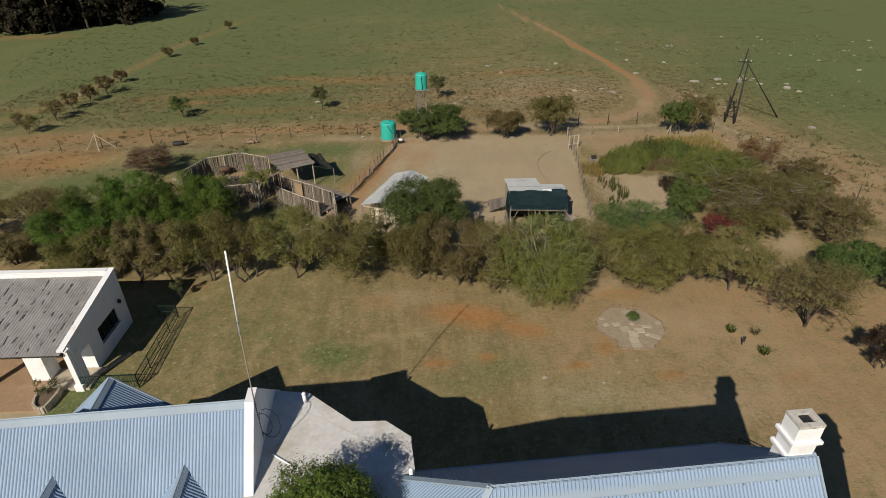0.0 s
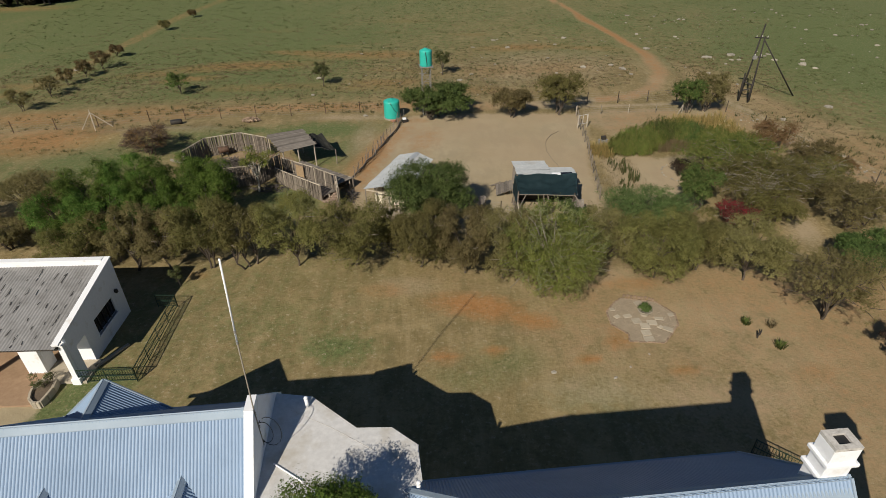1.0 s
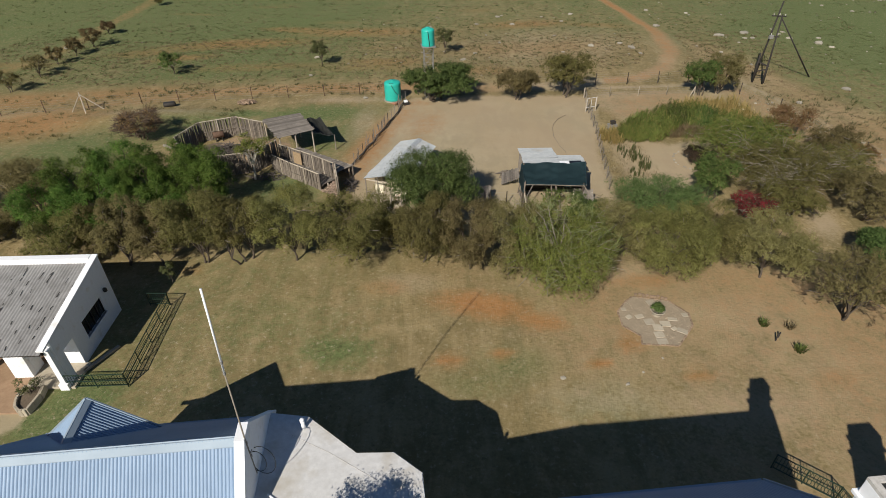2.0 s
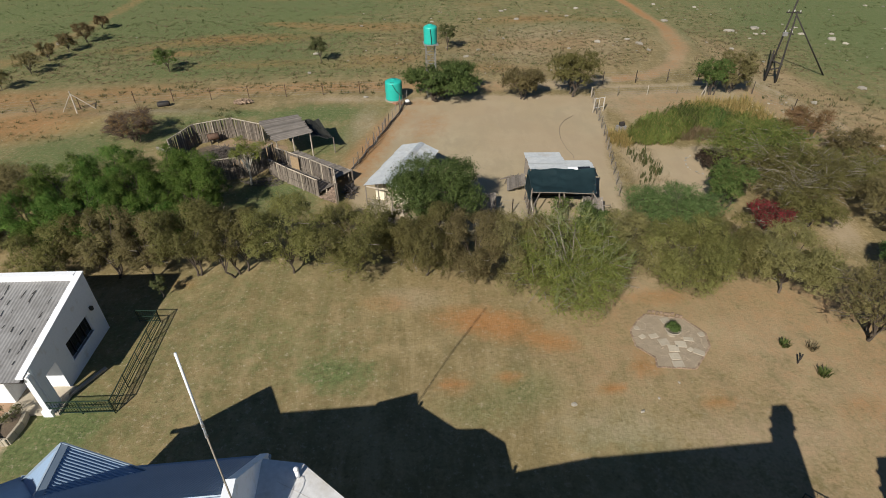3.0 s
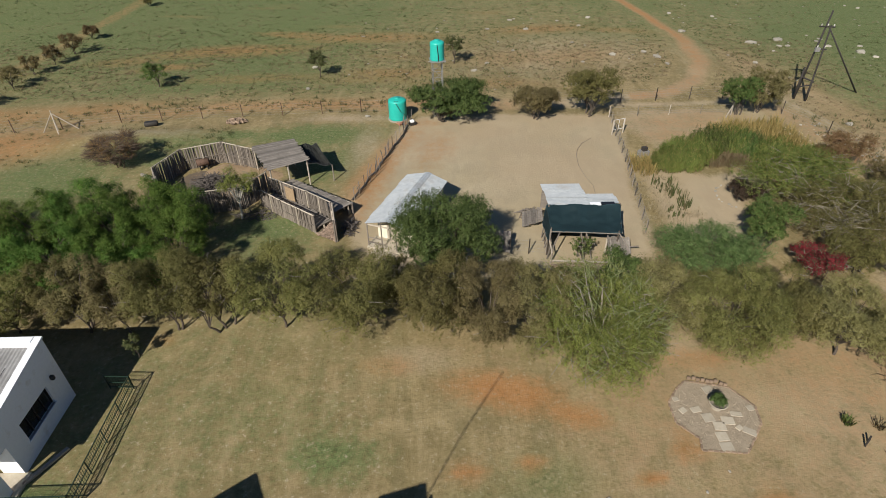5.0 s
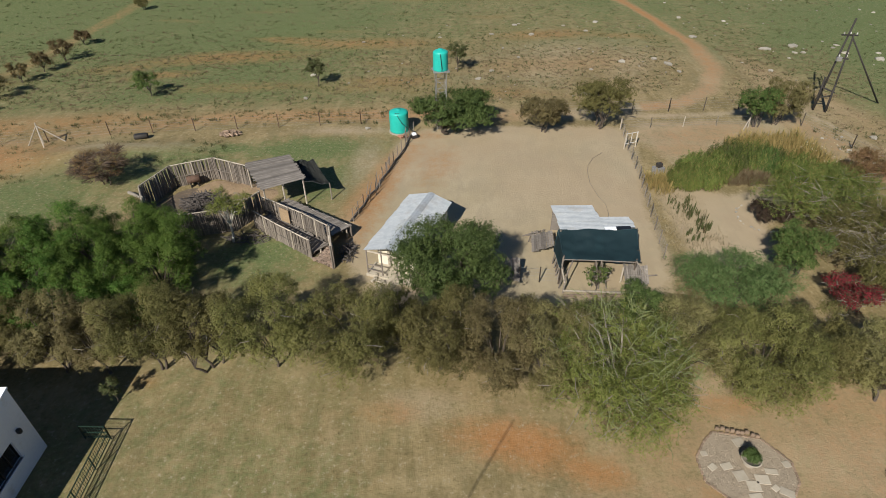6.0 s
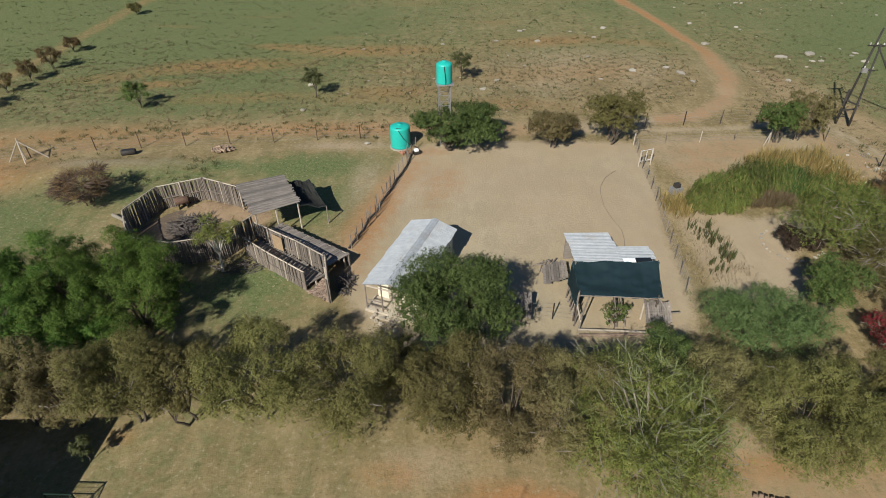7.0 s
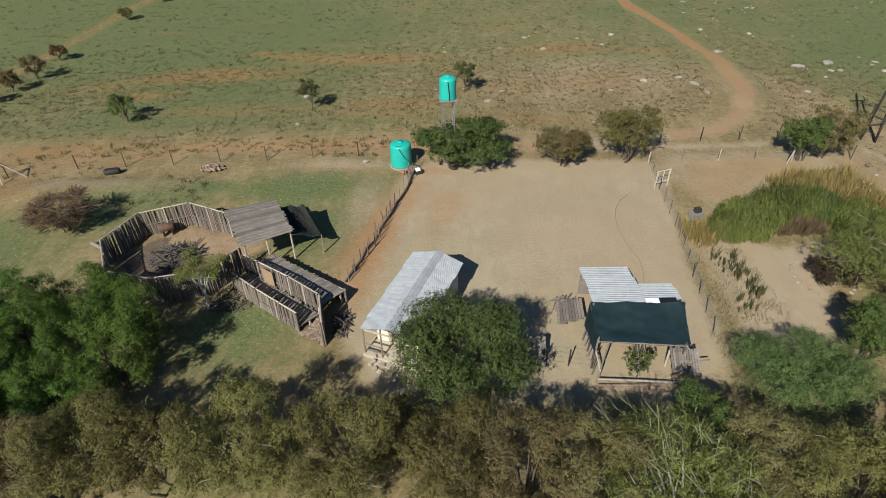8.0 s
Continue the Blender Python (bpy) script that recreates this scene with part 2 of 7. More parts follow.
SOIL = ground_material()
ROOF = surface("painted_roof_metal", (0.232, 0.330, 0.470), (0.268, 0.366, 0.508), 3, 0.35, 0.5, 0.0, 0.05, 0.01, stretch=(6, 1, 1))
FLASH = surface("ridge_flashing", (0.29, 0.37, 0.455), (0.33, 0.41, 0.495), 4, 0.5, 0.5, 0.0, 0.05, 0.01)
for glossy in (ROOF, FLASH):
    glossy.node_tree.nodes["Principled BSDF"].inputs["Specular IOR Level"].default_value = 0.3
ZINC = surface("galvanised_sheet", (0.42, 0.45, 0.47), (0.58, 0.60, 0.60), 2.5, 0.6, 0.45, 0.35, 0.05, 0.01, stain=(0.36, 0.33, 0.29), stain_at=(0.55, 0.8))
CONCRETE = surface("weathered_slab", (0.52, 0.52, 0.52), (0.65, 0.65, 0.65), 5, 0.9, 0.85, 0, 0.3, 0.02, stain=(0.45, 0.425, 0.38), stain_at=(0.5, 0.72))
PLASTER = surface("white_lime_plaster", (0.80, 0.82, 0.85), (0.86, 0.875, 0.90), 6, 1.3, 0.8, 0, 0.2, 0.01, stain=(0.66, 0.63, 0.57), stain_at=(0.58, 0.78))
GREYED = surface("greyed_plaster_top", (0.40, 0.38, 0.35), (0.62, 0.60, 0.57), 7, 2.5, 0.9, 0, 0.4, 0.02, stain=(0.2, 0.18, 0.16), stain_at=(0.55, 0.7))
CEMENT = surface("fibre_cement_sheet", (0.225, 0.222, 0.22), (0.295, 0.29, 0.285), 5, 1.0, 0.85, 0, 0.3, 0.01, stain=(0.165, 0.16, 0.155), stain_at=(0.45, 0.75), stretch=(1, 0.25, 1))
LICHEN = surface("black_lichen", (0.045, 0.042, 0.04), (0.09, 0.085, 0.08), 15, 3, 0.95, 0, 0.4, 0.01)
POLES = surface("weathered_grey_poles", (0.13, 0.108, 0.088), (0.245, 0.21, 0.175), 9, 1.5, 0.9, 0, 0.5, 0.02, stretch=(1, 1, 0.12), vary=0.35)
SLATS = surface("grey_lath_roof", (0.135, 0.118, 0.10), (0.255, 0.225, 0.195), 9, 1.2, 0.9, 0, 0.5, 0.02, stretch=(0.15, 1, 1), vary=0.3)
PALE = surface("pale_timber", (0.36, 0.31, 0.24), (0.48, 0.42, 0.34), 8, 1.5, 0.85, 0, 0.3, 0.02, vary=0.2)
BARK = surface("rough_bark", (0.055, 0.042, 0.032), (0.12, 0.095, 0.072), 14, 2, 0.95, 0, 0.7, 0.03)
TWIGS = surface("dry_grey_twigs", (0.19, 0.165, 0.13), (0.30, 0.27, 0.22), 12, 2, 0.95, 0, 0.4, 0.02)
RUSTY = surface("red_brown_twigs", (0.075, 0.052, 0.036), (0.165, 0.115, 0.078), 12, 2, 0.95, 0, 0.4, 0.02)
STRAW_TWIGS = surface("light_brown_twigs", (0.165, 0.092, 0.048), (0.31, 0.19, 0.105), 12, 2, 0.95, 0, 0.4, 0.02)
BIRCH = surface("pale_trunk", (0.45, 0.42, 0.36), (0.58, 0.55, 0.48), 8, 2, 0.9, 0, 0.4, 0.02)
BRUSH = surface("heaped_brushwood", (0.065, 0.055, 0.05), (0.14, 0.12, 0.105), 9, 1, 0.95, 0, 0.4, 0.02)
TANK = surface("turquoise_plastic", (0.02, 0.40, 0.33), (0.03, 0.47, 0.39), 3, 0.8, 0.45, 0, 0.05, 0.01)
BLACK = surface("black_plastic", (0.015, 0.015, 0.016), (0.03, 0.03, 0.03), 10, 2, 0.5, 0, 0.1, 0.01)
STEEL = surface("dull_steel", (0.30, 0.29, 0.28), (0.42, 0.41, 0.39), 8, 1.5, 0.5, 0.5, 0.1, 0.01)
RUST = surface("rusted_steel", (0.09, 0.055, 0.04), (0.17, 0.10, 0.065), 12, 2, 0.85, 0.1, 0.3, 0.01)
GREEN_PAINT = surface("dark_green_enamel", (0.012, 0.030, 0.020), (0.022, 0.046, 0.030), 10, 2, 0.5, 0, 0.1, 0.01)
NET = surface("dark_green_shade_cloth", (0.012, 0.036, 0.046), (0.020, 0.052, 0.062), 60, 0.7, 0.75, 0, 0.3, 0.01, stain=(0.026, 0.066, 0.078), stain_at=(0.5, 0.75))
TORN = surface("sun_bleached_black_net", (0.035, 0.037, 0.033), (0.06, 0.062, 0.055), 60, 0.7, 0.9, 0, 0.3, 0.01)
CREOSOTE = surface("creosoted_pole", (0.02, 0.017, 0.015), (0.045, 0.038, 0.032), 9, 2, 0.8, 0, 0.4, 0.02)
GLASS = surface("dark_window_glass", (0.012, 0.014, 0.016), (0.02, 0.022, 0.025), 4, 1, 0.22, 0, 0.02, 0.005)
STONE = surface("pale_field_stone", (0.30, 0.27, 0.215), (0.42, 0.385, 0.32), 6, 1.6, 0.9, 0, 0.6, 0.04, vary=0.2)
SLAB = surface("sandstone_slab", (0.36, 0.31, 0.235), (0.46, 0.41, 0.325), 6, 1.5, 0.9, 0, 0.4, 0.02, vary=0.18)
GRAVEL = surface("grey_gravel_grains", (0.255, 0.205, 0.145), (0.375, 0.31, 0.225), 30, 2, 0.95, 0, 0.5, 0.02)
BRICK = surface("red_brown_brick", (0.25, 0.12, 0.075), (0.36, 0.19, 0.12), 12, 2, 0.9, 0, 0.4, 0.01, vary=0.3)
EDGE = surface("brown_edging_brick", (0.22, 0.155, 0.105), (0.31, 0.225, 0.155), 12, 2, 0.9, 0, 0.4, 0.01, vary=0.25)
RUBBLE = surface("pinkish_rubble", (0.22, 0.155, 0.115), (0.33, 0.25, 0.19), 9, 2, 0.92, 0, 0.5, 0.02, vary=0.3)
LOGS = surface("cut_log_ends", (0.19, 0.125, 0.082), (0.36, 0.27, 0.19), 10, 2, 0.9, 0, 0.4, 0.02, vary=0.4)
HOSE = surface("faded_hose", (0.23, 0.19, 0.14), (0.29, 0.245, 0.185), 8, 1, 0.7, 0, 0.1, 0.01)
STRAW = surface("trodden_straw", (0.27, 0.185, 0.105), (0.42, 0.31, 0.19), 10, 1.2, 0.95, 0, 0.6, 0.04)
DUNG = surface("dark_trodden_dung", (0.10, 0.075, 0.052), (0.17, 0.13, 0.09), 9, 1.2, 0.95, 0, 0.6, 0.04)
CREAM = surface("cream_wall_paint", (0.66, 0.60, 0.46), (0.74, 0.69, 0.56), 6, 1.4, 0.8, 0, 0.2, 0.01, stain=(0.5, 0.44, 0.33), stain_at=(0.55, 0.75))
LEAF_OLIVE = leafy("olive_leaves", (0.082, 0.080, 0.025), (0.240, 0.222, 0.076), (0.21, 0.19, 0.085), 0.10)
LEAF_BROWN = leafy("brownish_olive_leaves", (0.100, 0.090, 0.034), (0.278, 0.242, 0.102), (0.23, 0.195, 0.10), 0.12)
LEAF_FEATHER = leafy("feathery_green_leaves", (0.016, 0.042, 0.007), (0.165, 0.268, 0.047), (0.18, 0.22, 0.055), 0.1)
LEAF_DENSE = leafy("dark_green_leaves", (0.030, 0.060, 0.016), (0.155, 0.225, 0.065), (0.17, 0.22, 0.075), 0.08, 0.4)
LEAF_PALE = leafy("pale_green_leaves", (0.086, 0.102, 0.022), (0.275, 0.305, 0.076), (0.26, 0.25, 0.10), 0.12)
LEAF_GREY = leafy("grey_green_leaves", (0.058, 0.078, 0.027), (0.165, 0.190, 0.075), (0.21, 0.18, 0.09), 0.1)
LEAF_MID = leafy("mid_green_leaves", (0.044, 0.078, 0.018), (0.150, 0.200, 0.056), (0.19, 0.18, 0.07), 0.12)
LEAF_RED = leafy("crimson_bracts", (0.10, 0.014, 0.024), (0.265, 0.034, 0.060), (0.085, 0.075, 0.045), 0.35)
LEAF_HEDGE = leafy("hedge_leaves", (0.062, 0.100, 0.028), (0.180, 0.240, 0.086), (0.20, 0.21, 0.09), 0.1)
LEAF_DRY = leafy("tan_grass_tufts", (0.165, 0.135, 0.075), (0.310, 0.255, 0.150), (0.20, 0.13, 0.075), 0.2)
LEAF_RUST = leafy("rusty_brown_leaves", (0.130, 0.080, 0.036), (0.300, 0.190, 0.090), (0.17, 0.13, 0.055), 0.2)
LEAF_UMBER = leafy("umber_leaves", (0.090, 0.064, 0.027), (0.250, 0.176, 0.082), (0.12, 0.12, 0.05), 0.2)
LEAF_PALE_DRY = leafy("pale_dry_grass", (0.27, 0.22, 0.13), (0.44, 0.37, 0.245), (0.20, 0.16, 0.085), 0.15)
SEED_HEADS = leafy("cream_seed_heads", (0.36, 0.30, 0.19), (0.50, 0.44, 0.31))
LEAF_PURPLE = leafy("purple_brown_leaves", (0.024, 0.016, 0.013), (0.085, 0.052, 0.038), (0.06, 0.05, 0.03), 0.2)
LEAF_LIME = leafy("lime_green_leaves", (0.036, 0.078, 0.012), (0.165, 0.245, 0.048), (0.19, 0.22, 0.07), 0.1, 0.4)
GREEN_STEM = surface("green_barked_branches", (0.125, 0.145, 0.05), (0.235, 0.26, 0.11), 12, 2, 0.9, 0, 0.3, 0.02)
TILES = surface("terracotta_patio", (0.295, 0.190, 0.115), (0.375, 0.255, 0.16), 4, 1.2, 0.85, 0, 0.2, 0.01)
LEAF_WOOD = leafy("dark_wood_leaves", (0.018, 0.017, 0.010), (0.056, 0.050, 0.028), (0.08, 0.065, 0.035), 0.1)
LEAF_STRAW = leafy("straw_yellow_blades", (0.29, 0.215, 0.075), (0.46, 0.36, 0.15), (0.15, 0.16, 0.05), 0.15)
LEAF_TUFT = leafy("dry_grass_tufts", (0.060, 0.080, 0.028), (0.160, 0.168, 0.074), (0.080, 0.105, 0.038), 0.3)
LEAF_FRESH = leafy("fresh_green_leaves", (0.070, 0.108, 0.022), (0.262, 0.314, 0.082), (0.30, 0.26, 0.09), 0.14, 0.4)


# ---- ground ----
def stretch_axis(lo, hi, fine, far_lo, far_hi):
    mid = list(np.arange(lo, hi + fine / 2, fine))
    below, above, step = [], [], fine
    x = lo
    while x > far_lo:
        step *= 1.22
        x -= step
        below.append(x)
    x, step = hi, fine
    while x < far_hi:
        step *= 1.22
        x += step
        above.append(x)
    return np.array(below[::-1] + mid + above)


def line_distance(x, y, points):
    best = np.full(x.shape, 1e9)
    for (ax, ay), (bx, by) in zip(points, points[1:]):
        dx, dy = bx - ax, by - ay
        s = np.clip(((x - ax) * dx + (y - ay) * dy) / (dx * dx + dy * dy), 0, 1)
        best = np.minimum(best, np.hypot(x - ax - s * dx, y - ay - s * dy))
    return best


def inside(x, y, points):
    odd = np.zeros(x.shape, bool)
    for (ax, ay), (bx, by) in zip(points, points[1:] + points[:1]):
        if ay != by:
            odd ^= ((ay > y) != (by > y)) & (x < (bx - ax) * (y - ay) / (by - ay) + ax)
    return odd


def area(x, y, points, soft):
    d = line_distance(x, y, points + points[:1])
    return np.clip(0.5 + np.where(inside(x, y, points), d, -d) / (2 * soft), 0, 1)


def blob(x, y, cx, cy, rx, ry, turn=0.0):
    c, s = math.cos(radians(turn)), math.sin(radians(turn))
    u, v = ((x - cx) * c + (y - cy) * s) / rx, ((y - cy) * c - (x - cx) * s) / ry
    return np.clip(1.3 - np.hypot(u, v), 0, 1)


def wobble(x, y, scale, seed):
    """Soft waves of several lengths, from -1 to 1."""
    rng = np.random.default_rng(seed)
    out = np.zeros(x.shape)
    for k in range(7):
        a, f, ph = rng.uniform(0, 6.28), rng.uniform(0.5, 1.9) / scale, rng.uniform(0, 6.28)
        out += np.sin(f * (x * math.cos(a) + y * math.sin(a)) + ph)
    return out / 4.0


YARD = [(-6.9, 50.0), (-6.0, 53.0), (-4.6, 58.5), (-3.2, 64.5), (-1.5, 66.8), (7, 67.6), (17, 66.5), (17.4, 63), (16.4, 56), (15.6, 48), (15.0, 43.5), (13.5, 41.0), (-3.5, 41.5), (-6, 45.5)]
LAWN = [(-24, 20), (-24, 30), (-18, 36), (-8, 39.5), (0, 38.5), (6, 36), (12, 36), (22, 35.5), (30, 33), (60, 30), (60, -20), (-40, -20)]
PADDOCK = [(17.5, 64), (17.8, 68.0), (34, 68.0), (33, 62), (26, 61), (20, 59)]
TRACK = [(20.5, 187), (26.6, 149.7), (30.8, 124), (33.2, 105), (34.2, 92), (32.9, 83), (29.2, 76.2), (24, 72.6), (15, 70.3), (0, 70.6), (-8, 71.0), (-23, 70.6), (-34, 67.8), (-46, 63.5), (-62, 59)]
LEFT_TRACK = [(-66, 60), (-57, 76), (-54, 86), (-52.8, 99), (-52.0, 117), (-48.9, 141), (-45, 172), (-40, 200)]
CLEARING = [(17.0, 46.5), (17.5, 56), (20, 57), (22.5, 54.0), (26.5, 55), (27.0, 52), (23.5, 49.5), (22.8, 46.5), (21, 44), (18, 45)]
EAST_BANK = [(34.2, 68.0), (36.0, 63), (37.8, 56), (39.6, 50.6), (43, 42), (49, 30)]
STONY_BELT = [(29.5, 72.5), (35, 78), (37.5, 88), (39.5, 84), (42, 74), (44.5, 64), (49, 54), (54, 44), (46, 40), (41, 46), (38, 54), (36, 60.5), (35.5, 68)]
BANK_LINE = [(37.0, 70.4), (38.3, 66.5), (39.7, 60), (41.6, 53), (45.5, 43), (52, 30)]


def ground():
    gx = stretch_axis(-62, 66, 0.5, -2500, 2500)
    gy = stretch_axis(18, 112, 0.5, -400, 4200)
    x, y = (a.ravel() for a in np.meshgrid(gx, gy))
    w, w2 = wobble(x, y, 9.0, 3), wobble(x, y, 2.6, 5)
    jx, jy = x + 0.8 * w + 0.35 * w2, y + 0.8 * wobble(x, y, 8.0, 11) + 0.3 * wobble(x, y, 2.2, 8)
    lawn, yard = area(jx, jy, LAWN, 1.5), area(jx, jy, YARD, 0.7)
    field = area(x, y, [(-4000, 69), (-60, 70), (-35, 73), (0, 74), (30, 73), (42, 70), (50, 54), (62, 34), (4000, 34), (4000, 9000), (-4000, 9000)], 2.5)
    # green cover
    green = field * np.clip(0.60 + 0.20 * w + 0.12 * w2 + 0.0022 * (y - 80) + 0.009 * np.maximum(x - 38, 0) - 0.005 * np.clip(x, -60, 20), 0.15, 0.95)
    green = np.maximum(green, np.clip(0.55 + 0.25 * w, 0, 1) * field * (y > 120))
    green = np.maximum(green, field * np.clip((-x - 42) / 14, 0, 1) * np.clip(0.85 + 0.2 * w, 0, 1) * (y > 74))
    green -= 0.20 * blob(x, y, 12, 84, 34, 9) * field + 0.12 * field * np.clip((90 - y) / 14, 0, 1) * (x < 40)
    green = np.maximum(green, 0.48 * np.clip(1.2 - line_distance(jx * 0.3 + x * 0.7, jy * 0.3 + y * 0.7, [(-12.0, 25.5), (-10.9, 30), (-9.8, 34.8)]) / 0.4, 0, 1))
    green = np.maximum(green, 0.42 * np.clip(1.2 - line_distance(jx * 0.3 + x * 0.7, jy * 0.3 + y * 0.7, [(-14.0, 27.0), (-12.8, 31), (-11.6, 35.2)]) / 0.35, 0, 1))
    for cx, cy, rx, ry, g in ((-5.9, 27.4, 3.1, 1.9, 0.82), (-18.6, 23.8, 2.6, 2.4, 1.0), (2.3, 25.2, 3.5, 1.6, 0.5), (4.7, 26.5, 3.2, 2.0, 0.62), (-19.6, 22.3, 2.6, 1.6, 1.0), (-13, 45.5, 6.5, 4.0, 0.72),
                              (-12.0, 62.8, 9, 3.2, 0.95), (-12, 47, 5, 3, 0.88), (-9.5, 56.5, 3.6, 5, 0.8), (-8, 62, 3.5, 3, 0.7), (-8, 58, 3.6, 4, 0.62), (-24, 63.0, 7, 1.8, 0.6), (-31, 58, 6, 4.5, 0.45), (-10, 30, 7, 4, 0.42), (-27, 47, 8, 6, 0.5), (8.5, 23.5, 4, 2, 0.42), (-34, 54, 9, 8, 0.8), (-27, 58.8, 6, 4, 0.75), (-24, 61.5, 9, 3, 0.7), (-44, 52, 9, 8, 0.6), (-19.5, 63.4, 3.5, 1.3, 0.95), (-12, 60.5, 3, 2.5, 0.85)):
        green = np.maximum(green, g * blob(jx, jy, cx, cy, rx, ry))
    green = np.maximum(green, 0.27 * lawn * np.clip(0.50 + 0.6 * w - 0.045 * x, 0, 1.2))
    # bare ground
    bare = np.maximum(yard, 0.62 * area(jx, jy, PADDOCK, 0.8))
    bare = np.maximum(bare, area(jx, jy, CLEARING, 0.6))
    track = np.clip(1.25 - line_distance(jx, jy, TRACK) / np.where(x > 19, np.where(y > 95, 1.05, 1.5) + 0.35 * w2, 2.0), 0, 1)
    left = np.clip(1.3 - line_distance(jx, jy, LEFT_TRACK) / 1.7, 0, 1) * np.clip((215 - y) / 90, 0.25, 1)
    track = track * np.clip((230 - y) / 100, 0.4, 1)
    bank = np.clip(1.2 - line_distance(jx, jy, EAST_BANK) / 3.0, 0, 1)
    bare = np.maximum.reduce([bare, np.where(x > 12, 0.75, np.where(x > -10, 0.5, 0.32)) * track, 0.2 * left, 0.62 * bank, 0.7 * np.clip(1.2 - line_distance(jx, jy, [(14, 69.2), (24, 69.4), (33, 69.6)]) / 0.9, 0, 1), 0.75 * np.clip(1.2 - line_distance(jx * 0.3 + x * 0.7, jy * 0.3 + y * 0.7, BANK_LINE) / 0.45, 0, 1), area(x, y, [(-60, 20.5), (-60, 27.6), (-22.2, 27.6), (-20.6, 22.6), (-24, 20.5)], 0.2)])
    bare = np.maximum(bare, 0.36 * field * blob(jx, jy, 16, 86, 24, 13) * np.clip(0.9 + 0.5 * w2, 0, 1.3))
    bare = np.maximum(bare, 0.75 * blob(jx, jy, 30, 40.0, 1.7, 3.0, -20))
    bare = np.maximum(bare, 0.55 * blob(jx, jy, 19.5, 30, 8, 4.5))
    bare = np.maximum(bare, lawn * np.clip(0.16 + 0.013 * x + 0.12 * w + 0.10 * w2, 0, 0.46))
    for cx, cy, rx, ry, b in ((17, 23.2, 8, 2.6, 0.55), (9, 23.8, 5, 1.6, 0.45), (-6, 60, 2, 6, 0.5), (-9, 67, 6, 1.4, 0.6), (-30, 63.6, 10, 1.4, 0.45), (24, 31.5, 5, 3, 0.5), (12.5, 34, 5, 2, 0.65), (-1, 33.8, 3.5, 1.5, 0.5)):
        bare = np.maximum(bare, b * blob(jx, jy, cx, cy, rx, ry))
    belt = area(jx, jy, STONY_BELT, 1.6)
    green = green * (1 - 0.8 * belt)
    bare = np.maximum(bare, belt * np.clip(0.36 + 0.2 * w2, 0.1, 0.6))
    # red earth
    red = 0.78 * track * np.clip(1.0 + 0.3 * w, 0, 1.2) * (x > 21) + 0.42 * track * np.clip(0.8 + 0.8 * w, 0, 1.4) * (x <= 21)
    red = np.maximum(red, 0.36 * left)
    for cx, cy, rx, ry, turn, r in ((3.3, 31.4, 3.6, 1.5, -15, 1.0), (6.6, 30.0, 2.6, 0.9, -12, 0.85), (0.9, 26.9, 1.0, 0.55, 0, 0.9), (3.9, 27.4, 0.9, 0.5, 0, 0.8), (9.5, 26.2, 0.9, 0.55, 0, 1.0), (14.6, 25.2, 1.1, 0.5, 0, 0.75), (11.7, 27.7, 0.9, 0.8, 30, 0.85), (-95, 138, 22, 3, 12, 0.5), (14.5, 33.2, 3.6, 1.2, 0, 0.6), (22.5, 24.6, 3.0, 1.2, 8, 0.5), 
                                    (12.2, 28.1, 0.8, 1.6, 10, 0.6), (-3.0, 33.4, 2.0, 0.9, 0, 0.45), (-42, 61.0, 9, 5, 15, 0.62), (-36, 70, 10, 2.5, 8, 0.5), (-4.6, 55, 1.7, 9, -14, 0.75), (0.5, 59, 2.2, 5, -10, 0.35),
                                    (-28, 89, 13, 3.2, 6, 0.55), (-10, 95, 12, 3, 4, 0.5), (15, 98, 9, 2.6, 4, 0.45), (-34, 83, 6, 1.6, 8, 0.5), (-46, 68.5, 9, 3, 8, 0.5), (-14.5, 71.0, 9, 1.0, 2, 0.45),
                                    (-40, 86, 7, 2.2, 10, 0.38), (-1, 65.5, 3, 1.2, 0, 0.45), (-4.4, 54, 1.6, 9, -14, 0.4), (-2.2, 62, 1.6, 4, -14, 0.4), (24, 24.5, 5, 1.6, 10, 0.35), (-16.6, 35.2, 1.2, 0.8, 0, 0.4), (25, 65, 8, 3, 0, 0.4), (22, 62, 4, 2.5, 0, 0.35), (12, 86, 14, 4, 4, 0.3), (-22, 79, 12, 2, 2, 0.32)):
        red = np.maximum(red, r * blob(jx, jy, cx, cy, rx, ry, turn))
    streak = wobble(0.22 * x, 1.1 * y, 2.4, 17) + 0.5 * wobble(0.5 * x, 2.0 * y, 2.0, 23)
    red = np.maximum(red, field * np.clip(0.50 * streak - 0.14, 0, 0.42) * np.clip((132 - y) / 25, 0, 1) * (x < 46))
    red = np.maximum(red, np.maximum(0.36 * bank, belt * np.clip(0.30 + 0.15 * w, 0, 0.5)))
    red = np.maximum(red, lawn * np.clip(0.13 + 0.006 * x + 0.15 * w + 0.10 * w2, 0, 0.36))
    near = (np.abs(x) < 70) & (y > 15) & (y < 115)
    z = np.where(near, 0.03 * w2 + 0.03 * w, 0.0)
    z = z + 0.75 * blob(x, y, -31, 62.5, 9, 2.5, 6) ** 1.5 * 0.6 - 0.03
    z = np.where((np.hypot(x - 13.9, y - 29.5) < 4) | (y < 20), 0.0, z)
    n, mrow = len(gx), len(gy)
    me = bpy.data.meshes.new("ground")
    i = (np.arange(mrow - 1)[:, None] * n + np.arange(n - 1)).ravel()
    faces = np.stack([i, i + 1, i + n + 1, i + n], 1)
    fill_mesh(me, np.stack([x, y, z], 1), faces)
